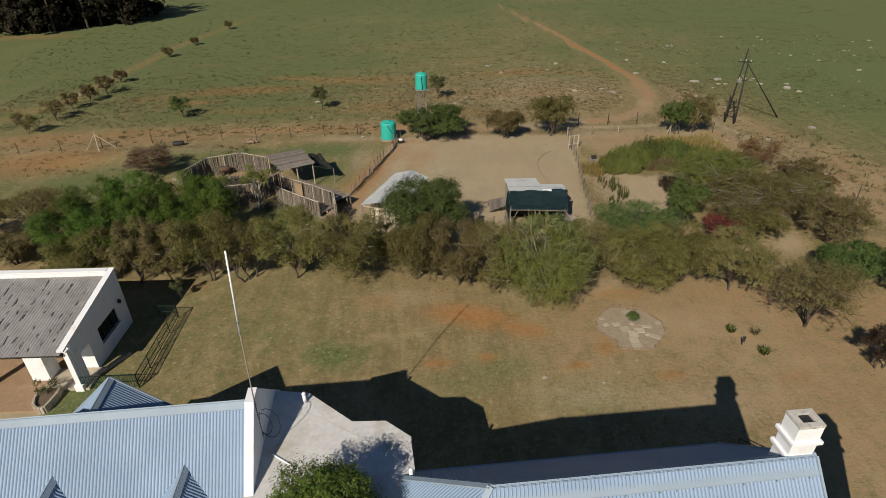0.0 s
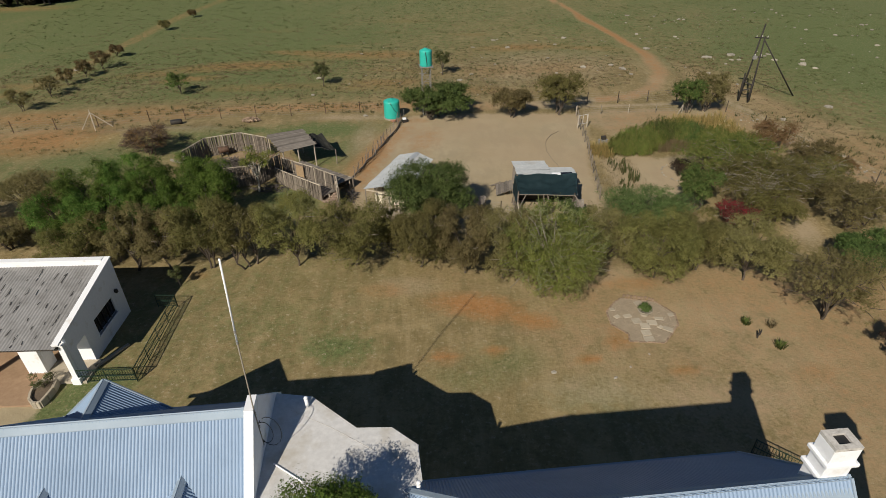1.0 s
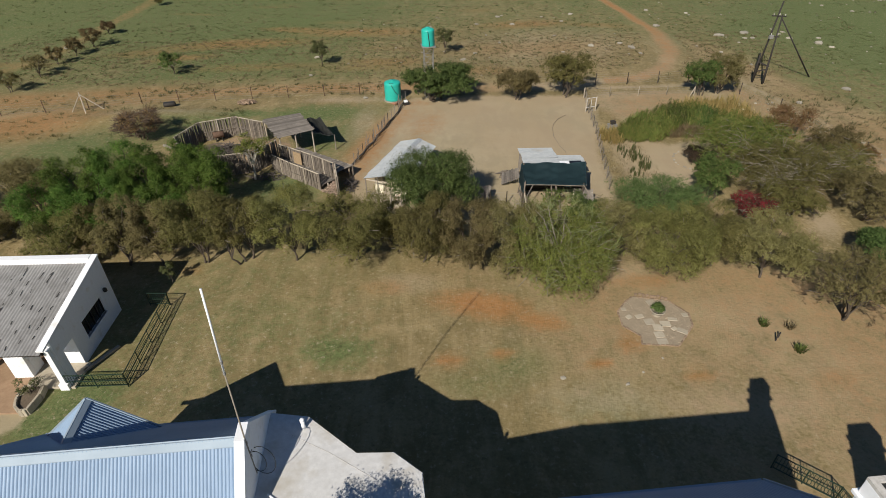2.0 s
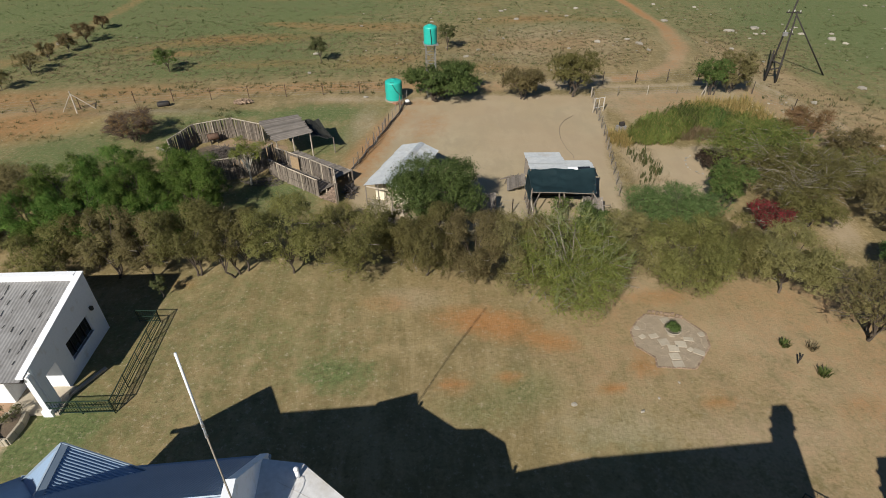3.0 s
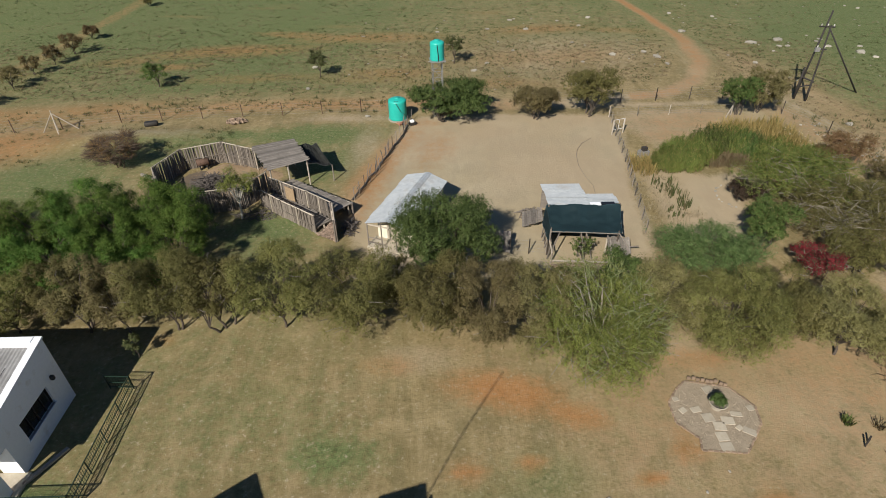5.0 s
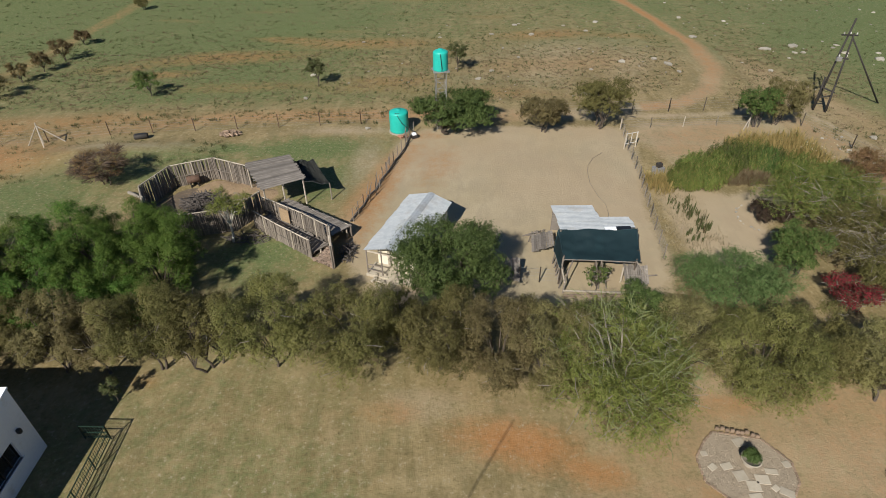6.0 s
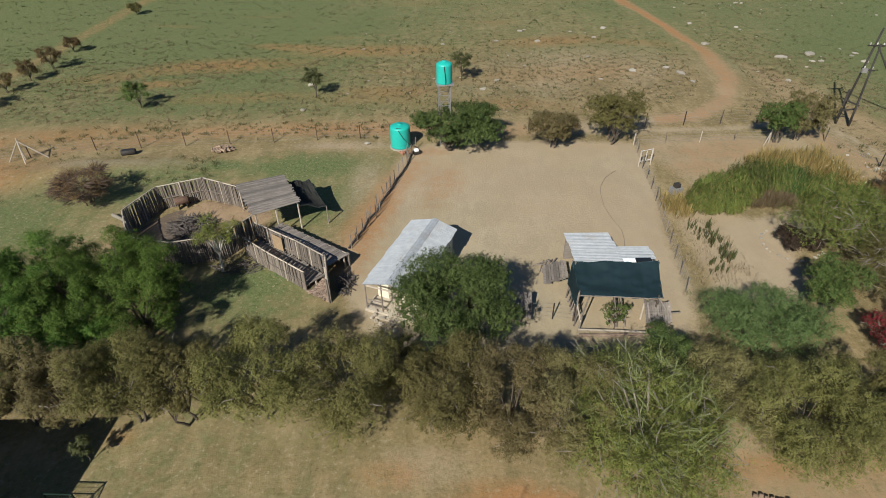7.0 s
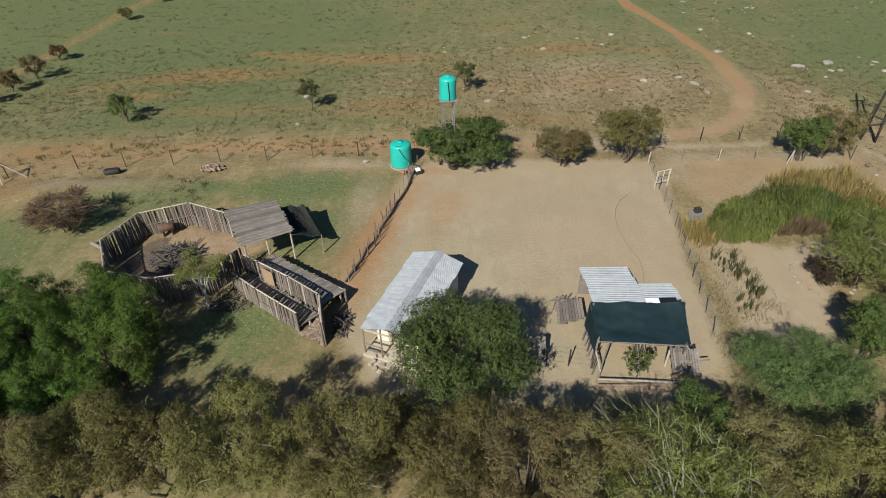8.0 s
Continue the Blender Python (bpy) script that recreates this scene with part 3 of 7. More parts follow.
    cover = me.attributes.new("cover", "FLOAT_COLOR", "POINT")
    cover.data.foreach_set("color", np.stack([np.clip(bare, 0, 1), np.clip(red, 0, 1), np.clip(green, 0, 1), np.ones(len(x))], 1).astype(np.float32).ravel())
    ob = mesh_part("ground", me, SOIL, smooth=True)
    return tagged(ob, "dry sandy ground with sparse grass and red earth", "ground", kind="structure")


def fill_mesh(me, verts, faces):
    """Fills a mesh from arrays: verts n by 3, faces m by 3 or 4."""
    verts, faces = np.asarray(verts, np.float32), np.asarray(faces, np.int32)
    k = faces.shape[1]
    me.vertices.add(len(verts))
    me.vertices.foreach_set("co", verts.ravel())
    me.loops.add(faces.size)
    me.loops.foreach_set("vertex_index", faces.ravel())
    me.polygons.add(len(faces))
    me.polygons.foreach_set("loop_start", np.arange(0, faces.size, k, dtype=np.int32))
    me.update(calc_edges=True)
    me.validate()


ground()


# ---- plants ----
def leaves(rng, centres, outward, length, width, along=None, loose=0.45):
    """Small pointed leaves at centres; along: the way of the twig that each sits on."""
    n = len(centres)
    nrm = outward + rng.normal(0, loose, (n, 3))
    nrm /= np.linalg.norm(nrm, axis=1, keepdims=True) + 1e-9
    way = rng.normal(0, 1, (n, 3)) if along is None else along + rng.normal(0, 0.55, (n, 3))
    way -= nrm * (way * nrm).sum(1, keepdims=True)
    way /= np.linalg.norm(way, axis=1, keepdims=True) + 1e-9
    side = np.cross(nrm, way)
    ln = (length * rng.uniform(0.6, 1.35, n))[:, None]
    wd = (width * rng.uniform(0.6, 1.35, n))[:, None]
    foot, tip = centres - way * ln / 2, centres + way * ln / 2
    verts = np.stack([foot - side * wd / 2, foot + side * wd / 2, tip], 1).reshape(-1, 3)
    return verts, np.arange(3 * n).reshape(-1, 3)


def unit(v):
    return v / (np.linalg.norm(v, axis=1, keepdims=True) + 1e-9)


def crown_points(rng, lobes, count, ragged=0.22, tuft=1.0, spike=0.7, shoots=7, per=6):
    """Leaf places on the shoots of tufts that grow out of the lobes' skin, with the ways out of the tufts and along the shoots."""
    sizes = np.array([r[0] * r[1] + r[2] * (r[0] + r[1]) for _, r in lobes])
    share = np.maximum(2, (count / (shoots * per) * sizes / sizes.sum())).astype(int)
    pts, outs, ways = [], [], []
    for (c, r), k in zip(lobes, share):
        d = unit(rng.normal(0, 1, (k, 3)))
        d[:, 2] = np.where(d[:, 2] < -0.45, -d[:, 2], d[:, 2])
        reach = 1 - np.abs(rng.normal(0, ragged, (k, 1))) + 0.25 * (rng.uniform(0, 1, (k, 1)) > 0.86)
        size = np.clip(np.cbrt(r[0] * r[1] * r[2]), 0.25, 1.6) ** 0.6 * tuft * rng.uniform(0.30, 0.75, (k, 1))
        heart = np.array(c) + d * np.array(r) * reach - 0.45 * d * size
        axis = unit(0.75 * d + np.array([0, 0, spike]) + rng.normal(0, 0.22, (k, 3)))
        shoot = unit(np.repeat(axis, shoots, 0) + rng.normal(0, 0.55, (k * shoots, 3)))
        along = np.repeat(shoot, per, 0)
        m = len(along)
        big = np.repeat(size, shoots * per, 0)
        p = np.repeat(heart, shoots * per, 0) + along * big * rng.uniform(0.12, 1.0, (m, 1)) ** 0.7 + rng.normal(0, 0.085, (m, 3)) * big
        core = np.repeat(heart + 0.25 * axis * size, shoots * per, 0)
        pts.append(p)
        outs.append(unit(p - core) + 0.45 * np.repeat(axis, shoots * per, 0))
        ways.append(along)
    return np.concatenate(pts), np.concatenate(outs), np.concatenate(ways)


def plant(name, x, y, h, r, material, label, category="tree", group="", seed=0, trunk=0.12, clear=0.15, lobes=14, count=5000, leaf=(0.2, 0.1), deep=1.0,
          bark=None, twigs=0, twig=None, ragged=0.22, stems=1, kind="", lean=(0, 0), spread=0.70, tuft=1.0, spike=0.7, lobe=1.0):
    """A tree or bush: tapered stems with limbs, and a crown of lobes full of separate leaves. clear: the share of the height that is free of leaves."""
    rng = np.random.default_rng(seed)
    t = thing(name, x, y, 0, 0, label, category, group, kind)
    z0 = clear * h
    mid, half = (z0 + h) / 2, (h - z0) / 2
    blobs = []
    for k in range(lobes):
        a = 6.2832 * (k * 0.618 + rng.uniform(-0.1, 0.1))
        v = -0.75 + 1.5 * ((k + 0.5) / lobes) + rng.uniform(-0.15, 0.15)
        rim = math.sqrt(max(0.05, 1 - (v * 0.85) ** 2)) * spread * rng.uniform(0.65, 1.15)
        s = lobe * rng.uniform(0.30, 0.50)
        blobs.append(((rim * r * math.cos(a) + lean[0] * (v + 1) / 2, rim * r * deep * math.sin(a) + lean[1] * (v + 1) / 2, mid + v * half * 0.66), (r * s, r * s * min(deep, 1.3), min(half, r * 1.1) * s)))
    bark = bark or BARK
    bm = bmesh.new()
    fork = (0.1 * r * rng.uniform(-1, 1), 0.1 * r * rng.uniform(-1, 1), max(0.12 * h, z0 * 0.75))
    for s in range(stems):
        foot = (0.25 * r * rng.uniform(-1, 1) * (s > 0), 0.2 * r * rng.uniform(-1, 1) * (s > 0), -0.08)
        mine = (fork[0] + foot[0] * 1.6, fork[1] + foot[1] * 1.6, fork[2])
        tube(bm, [foot, ((foot[0] + mine[0]) / 2 + 0.05, (foot[1] + mine[1]) / 2, mine[2] * 0.5), mine], [trunk, trunk * 0.8, trunk * 0.65], 7)
        for k in range(s, lobes, stems):
            c = Vector(blobs[k][0])
            bend = Vector(mine).lerp(c, 0.5) + Vector((0, 0, 0.12 * h))
            tube(bm, [mine, bend, c], [trunk * 0.5, trunk * 0.3, trunk * 0.12], 5)
    part("trunk", bm, bark, t)
    if twigs:
        bm = bmesh.new()
        for k in range(twigs):
            c, rr = blobs[k % lobes]
            d = Vector(rng.normal(0, 1, 3))
            d.z = abs(d.z) * 0.5
            d.normalize()
            a = Vector(c) + Vector((d.x * rr[0], d.y * rr[1], d.z * rr[2])) * 0.3
            b = Vector(c) + Vector((d.x * rr[0], d.y * rr[1], d.z * rr[2])) * rng.uniform(0.95, 1.3)
            tube(bm, [a, a.lerp(b, 0.55) + Vector(rng.normal(0, 0.06, 3)), b], [0.028, 0.020, 0.010], 4)
        tagged(part("twig_tangle", bm, twig or TWIGS, t, "bare twigs"), kind="stuff")
    p, o, w = crown_points(rng, blobs, int(count * 3.9), ragged, tuft, spike)
    keep = p[:, 2] > 0.06
    v, f = leaves(rng, p[keep], o[keep], 0.56 * leaf[0], 0.60 * leaf[1], w[keep], 0.3)
    me = bpy.data.meshes.new("crown")
    fill_mesh(me, v, f)
    mesh_part("crown", me, material, t)
    return t


# the row of trees along the lawn
OLIVE = "olive-brown garden tree with a dark forked trunk"
ROW = "row of trees along the lawn"
for k, (x, y, h, r, deep, m, n, clear) in enumerate((
        (-25.2, 36.2, 3.9, 2.3, 1.0, LEAF_OLIVE, 5500, 0.05), (-22.8, 37.3, 4.5, 1.6, 1.1, LEAF_OLIVE, 4800, 0.05), (-21.0, 36.4, 5.3, 1.7, 1.1, LEAF_BROWN, 5000, 0.06),
        (-18.5, 36.0, 5.4, 1.75, 1.1, LEAF_BROWN, 5600, 0.06), (-15.7, 36.2, 6.0, 2.25, 1.1, LEAF_OLIVE, 7800, 0.08), (-12.9, 36.3, 5.8, 1.8, 1.1, LEAF_OLIVE, 6000, 0.12),
        (-9.3, 36.3, 5.9, 2.5, 1.1, LEAF_OLIVE, 8200, 0.16), (-5.1, 36.2, 5.6, 2.8, 1.0, LEAF_OLIVE, 8800, 0.05), (-2.4, 38.0, 3.8, 1.4, 1.0, LEAF_OLIVE, 3500, 0.1),
        (-0.4, 35.8, 5.3, 2.35, 1.1, LEAF_OLIVE, 8000, 0.05), (2.8, 34.9, 5.5, 2.0, 1.4, LEAF_BROWN, 7800, 0.05), (5.4, 34.6, 5.8, 2.1, 1.5, LEAF_BROWN, 8400, 0.05),
        (12.4, 35.0, 4.8, 2.1, 1.3, LEAF_BROWN, 7500, 0.08), (15.8, 34.0, 5.2, 2.9, 1.2, LEAF_OLIVE, 11000, 0.08), (19.0, 34.7, 4.8, 2.3, 1.1, LEAF_OLIVE, 8000, 0.1),
        (22.0, 33.3, 5.1, 2.7, 1.15, LEAF_BROWN, 10000, 0.1))):
    plant("garden_tree", x, y, h, r, m, OLIVE if m is LEAF_OLIVE else "brownish olive garden tree beside the lawn", "tree", ROW, 100 + k, 0.085, clear, 19, int(1.15 * n), (0.172, 0.074), deep, stems=1 + k % 3, twigs=24, lobe=0.85, spread=0.76, spike=0.9)
plant("garden_tree", 25.3, 29.4, 4.6, 2.9, LEAF_BROWN, "open olive-brown tree with dark twisted stems", "tree", "", 131, 0.1, 0.2, 22, 5200, (0.18, 0.075), 1.0, None, 70, BARK, 0.34, 3)
plant("sprawling_thorn_tree", 8.5, 33.3, 5.6, 3.7, LEAF_PALE, "sprawling pale green thorn tree with bare grey branches", "tree", "", 140, 0.16, 0.0, 32, 15000, (0.22, 0.06), 1.25, GREEN_STEM, 150, None, 0.3, 3)
limb_rng = np.random.default_rng(145)
sprawl = bpy.data.objects["sprawling_thorn_tree"]
for k in range(7):
    a = limb_rng.uniform(-0.4, 3.6)
    q = limb_rng.uniform(1.2, 3.4)
    tip = Vector((q * math.cos(a), q * math.sin(a) + 0.5, limb_rng.uniform(4.3, 5.5) - 0.25 * q))
    root = Vector((0.25 * tip.x, 0.25 * tip.y, 2.6))
    elbow = root.lerp(tip, 0.55) + Vector((limb_rng.normal(0, 0.25), limb_rng.normal(0, 0.25), 0.45))
    part("bare_limb", tubed([root, elbow, tip], [0.055, 0.035, 0.01], 6), TWIGS, sprawl, "pale leafless limb")
    for s in range(3):
        b = elbow.lerp(tip, limb_rng.uniform(0.0, 0.8))
        part("bare_twig", tubed([b, b + Vector((limb_rng.normal(0, 0.4), limb_rng.normal(0, 0.4), 0.2))], [0.018, 0.007], 5), TWIGS, sprawl)
bm = bmesh.new()
for k in range(300):
    a = limb_rng.uniform(0, 6.2832)
    q = 3.5 * math.sqrt(limb_rng.uniform(0.02, 1))
    top = 5.7 * math.sqrt(max(0.08, 1 - (q / 4.1) ** 2))
    b = Vector((q * math.cos(a), 1.2 * q * math.sin(a), max(0.3, top - limb_rng.uniform(0.0, 0.5))))
    out = Vector((0.35 * math.cos(a), 0.35 * math.sin(a), limb_rng.uniform(0.0, 0.7))) + Vector(limb_rng.normal(0, 0.75, 3))
    ln = limb_rng.uniform(0.25, 0.7)
    e = b + out * ln
    e.z = max(0.15, e.z - 0.12 * ln)
    tube(bm, [b, b.lerp(e, 0.5) + Vector((0, 0, 0.10 * ln)), e], [0.015, 0.012, 0.005], 4)
    for s in range(3):
        m = b.lerp(e, limb_rng.uniform(0.25, 0.8))
        tube(bm, [m, m + (out + Vector(limb_rng.normal(0, 0.6, 3))) * 0.35 * ln], [0.009, 0.004], 3)
tagged(part("branch_sprays", bm, GREEN_STEM, sprawl, "pale green branch tips"), kind="stuff")
plant("leafy_shrub", 10.9, 38.2, 4.0, 1.5, LEAF_DENSE, "dark green shrub behind the thorn tree", "shrub", "", 143, 0.06, 0.05, 9, 4000, (0.18, 0.09), stems=2)
plant("bush", 27.1, 25.2, 3.1, 1.15, LEAF_PURPLE, "dark purple-brown leafy bush on the lawn's edge", "bush", "", 141, 0.06, 0.05, 9, 2600, (0.16, 0.09), stems=3)
plant("sapling", -17.2, 34.0, 1.7, 0.5, LEAF_GREY, "small grey-green sapling by the fence", "sapling", "", 142, 0.03, 0.25, 6, 500, (0.14, 0.07))

# feathery trees behind the outbuilding
for k, (x, y, h, r) in enumerate(((-24.4, 45.0, 5.9, 2.3), (-20.9, 46.2, 4.7, 2.5), (-17.8, 44.2, 5.6, 2.3), (-26.9, 43.2, 5.6, 2.4), (-22.2, 43.8, 5.2, 2.4),
                                  (-28.3, 40.3, 4.7, 2.4), (-24.9, 41.0, 5.0, 2.4), (-20.9, 40.9, 4.7, 2.0), (-17.4, 42.0, 5.0, 2.0), (-19.2, 39.4, 3.9, 1.9), (-22.9, 38.9, 3.8, 2.0), (-26.2, 38.6, 3.6, 2.0))):
    plant("thorn_tree", x, y, h, r, LEAF_FEATHER, "bright green feathery thorn tree in a thicket", "tree", "thicket of thorn trees", 160 + k, 0.11, 0.03, 22, 8200, (0.15, 0.075), 1.0, stems=2, ragged=0.16, twigs=4, tuft=1.0, spike=1.0, lobe=0.74, spread=0.8)
for k, (x, y, h, r) in enumerate(((-34.0, 45.0, 3.6, 2.6), (-30.9, 43.6, 4.6, 2.5), (-37.5, 42.5, 3.6, 2.5), (-32.0, 39.4, 2.6, 2.0), (-36.8, 38.0, 3.2, 2.2))):
    plant("garden_tree", x, y, h, r, LEAF_BROWN, "dull brown-green tree beside the thicket", "tree", "", 175 + k, 0.1, 0.12, 12, 5000, (0.18, 0.085), stems=2, twigs=20, ragged=0.3)

# round the yard
plant("shade_tree", 0.4, 41.7, 5.1, 3.45, LEAF_DENSE, "dense dark green shade tree leaning over the hut", "tree", "", 190, 0.18, 0.12, 22, 15000, (0.19, 0.11), 0.95)
plant("shade_tree", 1.4, 66.4, 3.9, 4.0, LEAF_DENSE, "broad dark green tree under the water tower", "tree", "", 191, 0.16, 0.1, 20, 9000, (0.3, 0.15), 0.8, stems=3)
plant("round_bush", 9.8, 66.0, 3.6, 2.4, LEAF_BROWN, "rounded olive-brown bush at the yard's end", "bush", "bushes at the yard's end", 192, 0.09, 0.08, 14, 4600, (0.24, 0.12), 0.8, stems=3)
plant("round_bush", 15.6, 67.0, 5.1, 2.7, LEAF_OLIVE, "rounded olive-green bush at the yard's end", "bush", "bushes at the yard's end", 193, 0.1, 0.08, 15, 5200, (0.24, 0.12), 0.85, stems=3)
plant("round_bush", 30.7, 66.5, 4.5, 1.8, LEAF_MID, "green bush grown into a brown one", "bush", "", 194, 0.08, 0.05, 12, 3600, (0.24, 0.12), 0.9, stems=3)
plant("round_bush", 33.1, 66.8, 4.9, 2.2, LEAF_BROWN, "brown-green bush near the pole stand", "bush", "", 195, 0.08, 0.05, 13, 4200, (0.24, 0.12), 0.9, stems=3)
plant("round_hedge_bush", 17.8, 41.2, 3.0, 3.75, LEAF_HEDGE, "broad clipped grey-green bush by the pen", "bush", "", 196, 0.1, 0.02, 26, 12000, (0.15, 0.075), 0.7, stems=4, ragged=0.14)
plant("leafy_shrub", 22.5, 43.5, 4.1, 1.6, LEAF_MID, "leafy green shrub beside the sandy clearing", "shrub", "", 197, 0.07, 0.05, 11, 5000, (0.2, 0.1), stems=4)
plant("crimson_shrub", 24.6, 40.3, 2.4, 1.75, LEAF_RED, "crimson flowering shrub among green bushes", "shrub", "", 198, 0.06, 0.05, 13, 3000, (0.17, 0.10), 0.9, stems=4, twigs=50, ragged=0.32)
plant("spreading_thorn_tree", 28.6, 50.4, 3.2, 5.0, LEAF_FRESH, "wide low yellow-green thorn tree with tangled branches", "tree", "", 199, 0.16, 0.05, 30, 13000, (0.2, 0.07), 0.72, TWIGS, 130, None, 0.26, 4)
plant("spreading_thorn_tree", 28.9, 45.0, 3.7, 4.4, LEAF_OLIVE, "wide low thorn tree with tangled bare branches", "tree", "", 200, 0.15, 0.03, 28, 10500, (0.2, 0.07), 0.9, TWIGS, 230, None, 0.28, 4)
plant("spreading_thorn_tree", 33.8, 46.6, 2.9, 3.7, LEAF_OLIVE, "low olive thorn tree with grey twigs along the bank", "tree", "", 201, 0.13, 0.03, 22, 6500, (0.2, 0.07), 0.9, TWIGS, 220, None, 0.26, 3)
# dark leaves here imitate the deep shade inside the stone ring
plant("leafy_shrub", 24.5, 50.0, 1.2, 1.3, LEAF_PURPLE, "low dark shrub standing in for the ringed hollow's shade", "shrub", "", 202, 0.07, 0.05, 10, 3200, (0.2, 0.1), stems=3)
plant("round_bush", 34.5, 54.9, 3.7, 2.3, LEAF_RUST, "rusty brown twiggy bush on the bank", "bush", "", 203, 0.07, 0.03, 16, 3600, (0.2, 0.06), 0.7, STRAW_TWIGS, 200, STRAW_TWIGS, 0.34, 5)
plant("round_bush", 37.4, 52.0, 2.2, 2.5, LEAF_BROWN, "low olive-brown bush on the bank", "bush", "", 204, 0.07, 0.03, 12, 3400, (0.2, 0.09), 0.7, stems=4, twigs=30)
plant("round_bush", 38.6, 49.6, 1.8, 1.2, LEAF_RUST, "small red-brown bush on the bank", "bush", "", 205, 0.05, 0.03, 8, 1500, (0.2, 0.09), stems=3, twigs=20)
plant("round_bush", 33.6, 40.4, 3.8, 2.8, LEAF_BROWN, "large dull brown-green bush by the bank", "bush", "", 206, 0.1, 0.05, 16, 7000, (0.2, 0.09), 0.9, stems=4, twigs=40)
plant("leafy_shrub", 30.6, 34.2, 3.3, 2.4, LEAF_DENSE, "glossy dark green shrub behind the lawn", "shrub", "", 207, 0.08, 0.04, 14, 6500, (0.22, 0.12), 0.9, stems=3)
plant("leafy_shrub", 34.2, 32.2, 3.4, 2.4, LEAF_DENSE, "glossy dark green shrub behind the lawn", "shrub", "", 208, 0.08, 0.04, 14, 6000, (0.22, 0.12), 0.9, stems=3)
plant("round_bush", 27.4, 40.6, 3.0, 2.3, LEAF_OLIVE, "low olive bush between the red shrub and bare sand", "bush", "", 216, 0.07, 0.04, 13, 4200, (0.18, 0.08), 0.9, stems=4, twigs=20)
plant("twiggy_bush", -28.6, 57.2, 3.3, 2.5, LEAF_RUST, "bare twiggy red-brown bush beside the kraal", "bush", "", 209, 0.06, 0.03, 20, 3000, (0.15, 0.05), 0.9, RUSTY, 800, RUSTY, 0.3, 7)
plant("slender_tree", -15.2, 48.2, 4.3, 1.5, LEAF_PALE, "slender white-stemmed tree beside the kraal", "tree", "", 210, 0.095, 0.42, 13, 2600, (0.15, 0.06), 1.0, BIRCH, 34, None, 0.4, lean=(0.7, 0.1))
plant("sapling", 9.7, 42.3, 1.9, 0.8, LEAF_MID, "young green tree growing in the pen", "sapling", "", 211, 0.04, 0.2, 11, 420, (0.2, 0.09), twigs=26, ragged=0.4)
plant("house_tree", -2.6, 10.85, 9.5, 2.0, LEAF_LIME, "bright leafy tree growing beside the house wall", "tree", "", 212, 0.14, 0.45, 30, 22000, (0.14, 0.08), ragged=0.2, spike=1.0)

# small trees out in the field
FIELD = "small trees in the field"
for k, (x, y, h, r, m) in enumerate(((-14.2, 79.2, 3.4, 1.1, LEAF_GREY), (-32.6, 76.6, 2.8, 1.7, LEAF_MID), (2.1, 83.4, 3.7, 1.3, LEAF_GREY),
                                     (-50.1, 71.0, 2.9, 1.6, LEAF_BROWN), (-49.7, 76.7, 3.0, 1.55, LEAF_BROWN), (-50.0, 81.6, 2.5, 1.1, LEAF_UMBER), (-49.5, 85.3, 2.6, 1.3, LEAF_UMBER),
                                     (-49.1, 89.5, 2.9, 1.5, LEAF_UMBER), (-49.9, 96.3, 2.2, 1.2, LEAF_UMBER), (-49.5, 115.3, 2.0, 1.1, LEAF_OLIVE), (-48.4, 127.0, 1.6, 0.9, LEAF_UMBER), (-47, 146, 2, 1.0, LEAF_OLIVE))):
    plant("field_tree", x, y, h, r, m, {LEAF_UMBER: "small umber brown thorn bush by the track", LEAF_OLIVE: "small olive thorn tree by the track", LEAF_BROWN: "small olive-brown thorn bush by the track"}.get(m, "small thin green tree standing in the field"),
          "tree", FIELD, 230 + k, 0.06, 0.25 if m in (LEAF_GREY, LEAF_MID) else 0.1, 10, 1500, (0.22, 0.1), stems=1 + k % 2, twigs=16, ragged=0.3)


def far_wood():
    """The dark wood at the field's far edge, and the thin line of trees behind it."""
    rng = np.random.default_rng(77)
    spots = [(rng.uniform(-140, -74), 0, rng.uniform(10, 16), rng.uniform(3.6, 5.2)) for _ in range(110)]
    spots = [(x, 142 + 0.24 * (x + 98.6) + rng.uniform(0, 30), h, r) for x, _, h, r in spots]
    spots += [(rng.uniform(-62, 20), rng.uniform(198, 230), rng.uniform(3, 7), rng.uniform(2, 3.5)) for _ in range(38)]
    spots += [(x, 206 + rng.uniform(0, 30), rng.uniform(2, 5), rng.uniform(1.5, 3)) for x in rng.uniform(20, 190, 22)]
    pts, outs = [], []
    bm = bmesh.new()
    for x, y, h, r in spots:
        lobes = [((x + r * 0.5 * rng.uniform(-1, 1), y + r * 0.5 * rng.uniform(-1, 1), h * (0.04 + 0.84 * q / 9)), (r * 0.7, r * 0.7, h * 0.16)) for q in range(10)]
        p, o, _ = crown_points(rng, lobes, 900, tuft=2.6)
        pts.append(p)
        outs.append(o)
        tube(bm, [(x, y, -0.1), (x + 0.1, y, h * 0.5), (x, y + 0.2, h * 0.8)], [0.25, 0.18, 0.06], 6)
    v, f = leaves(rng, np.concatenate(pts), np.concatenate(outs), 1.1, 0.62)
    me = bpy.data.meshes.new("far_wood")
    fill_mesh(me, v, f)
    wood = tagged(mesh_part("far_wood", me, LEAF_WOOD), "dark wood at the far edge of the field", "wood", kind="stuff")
    part("trunks", bm, BARK, wood)


far_wood()


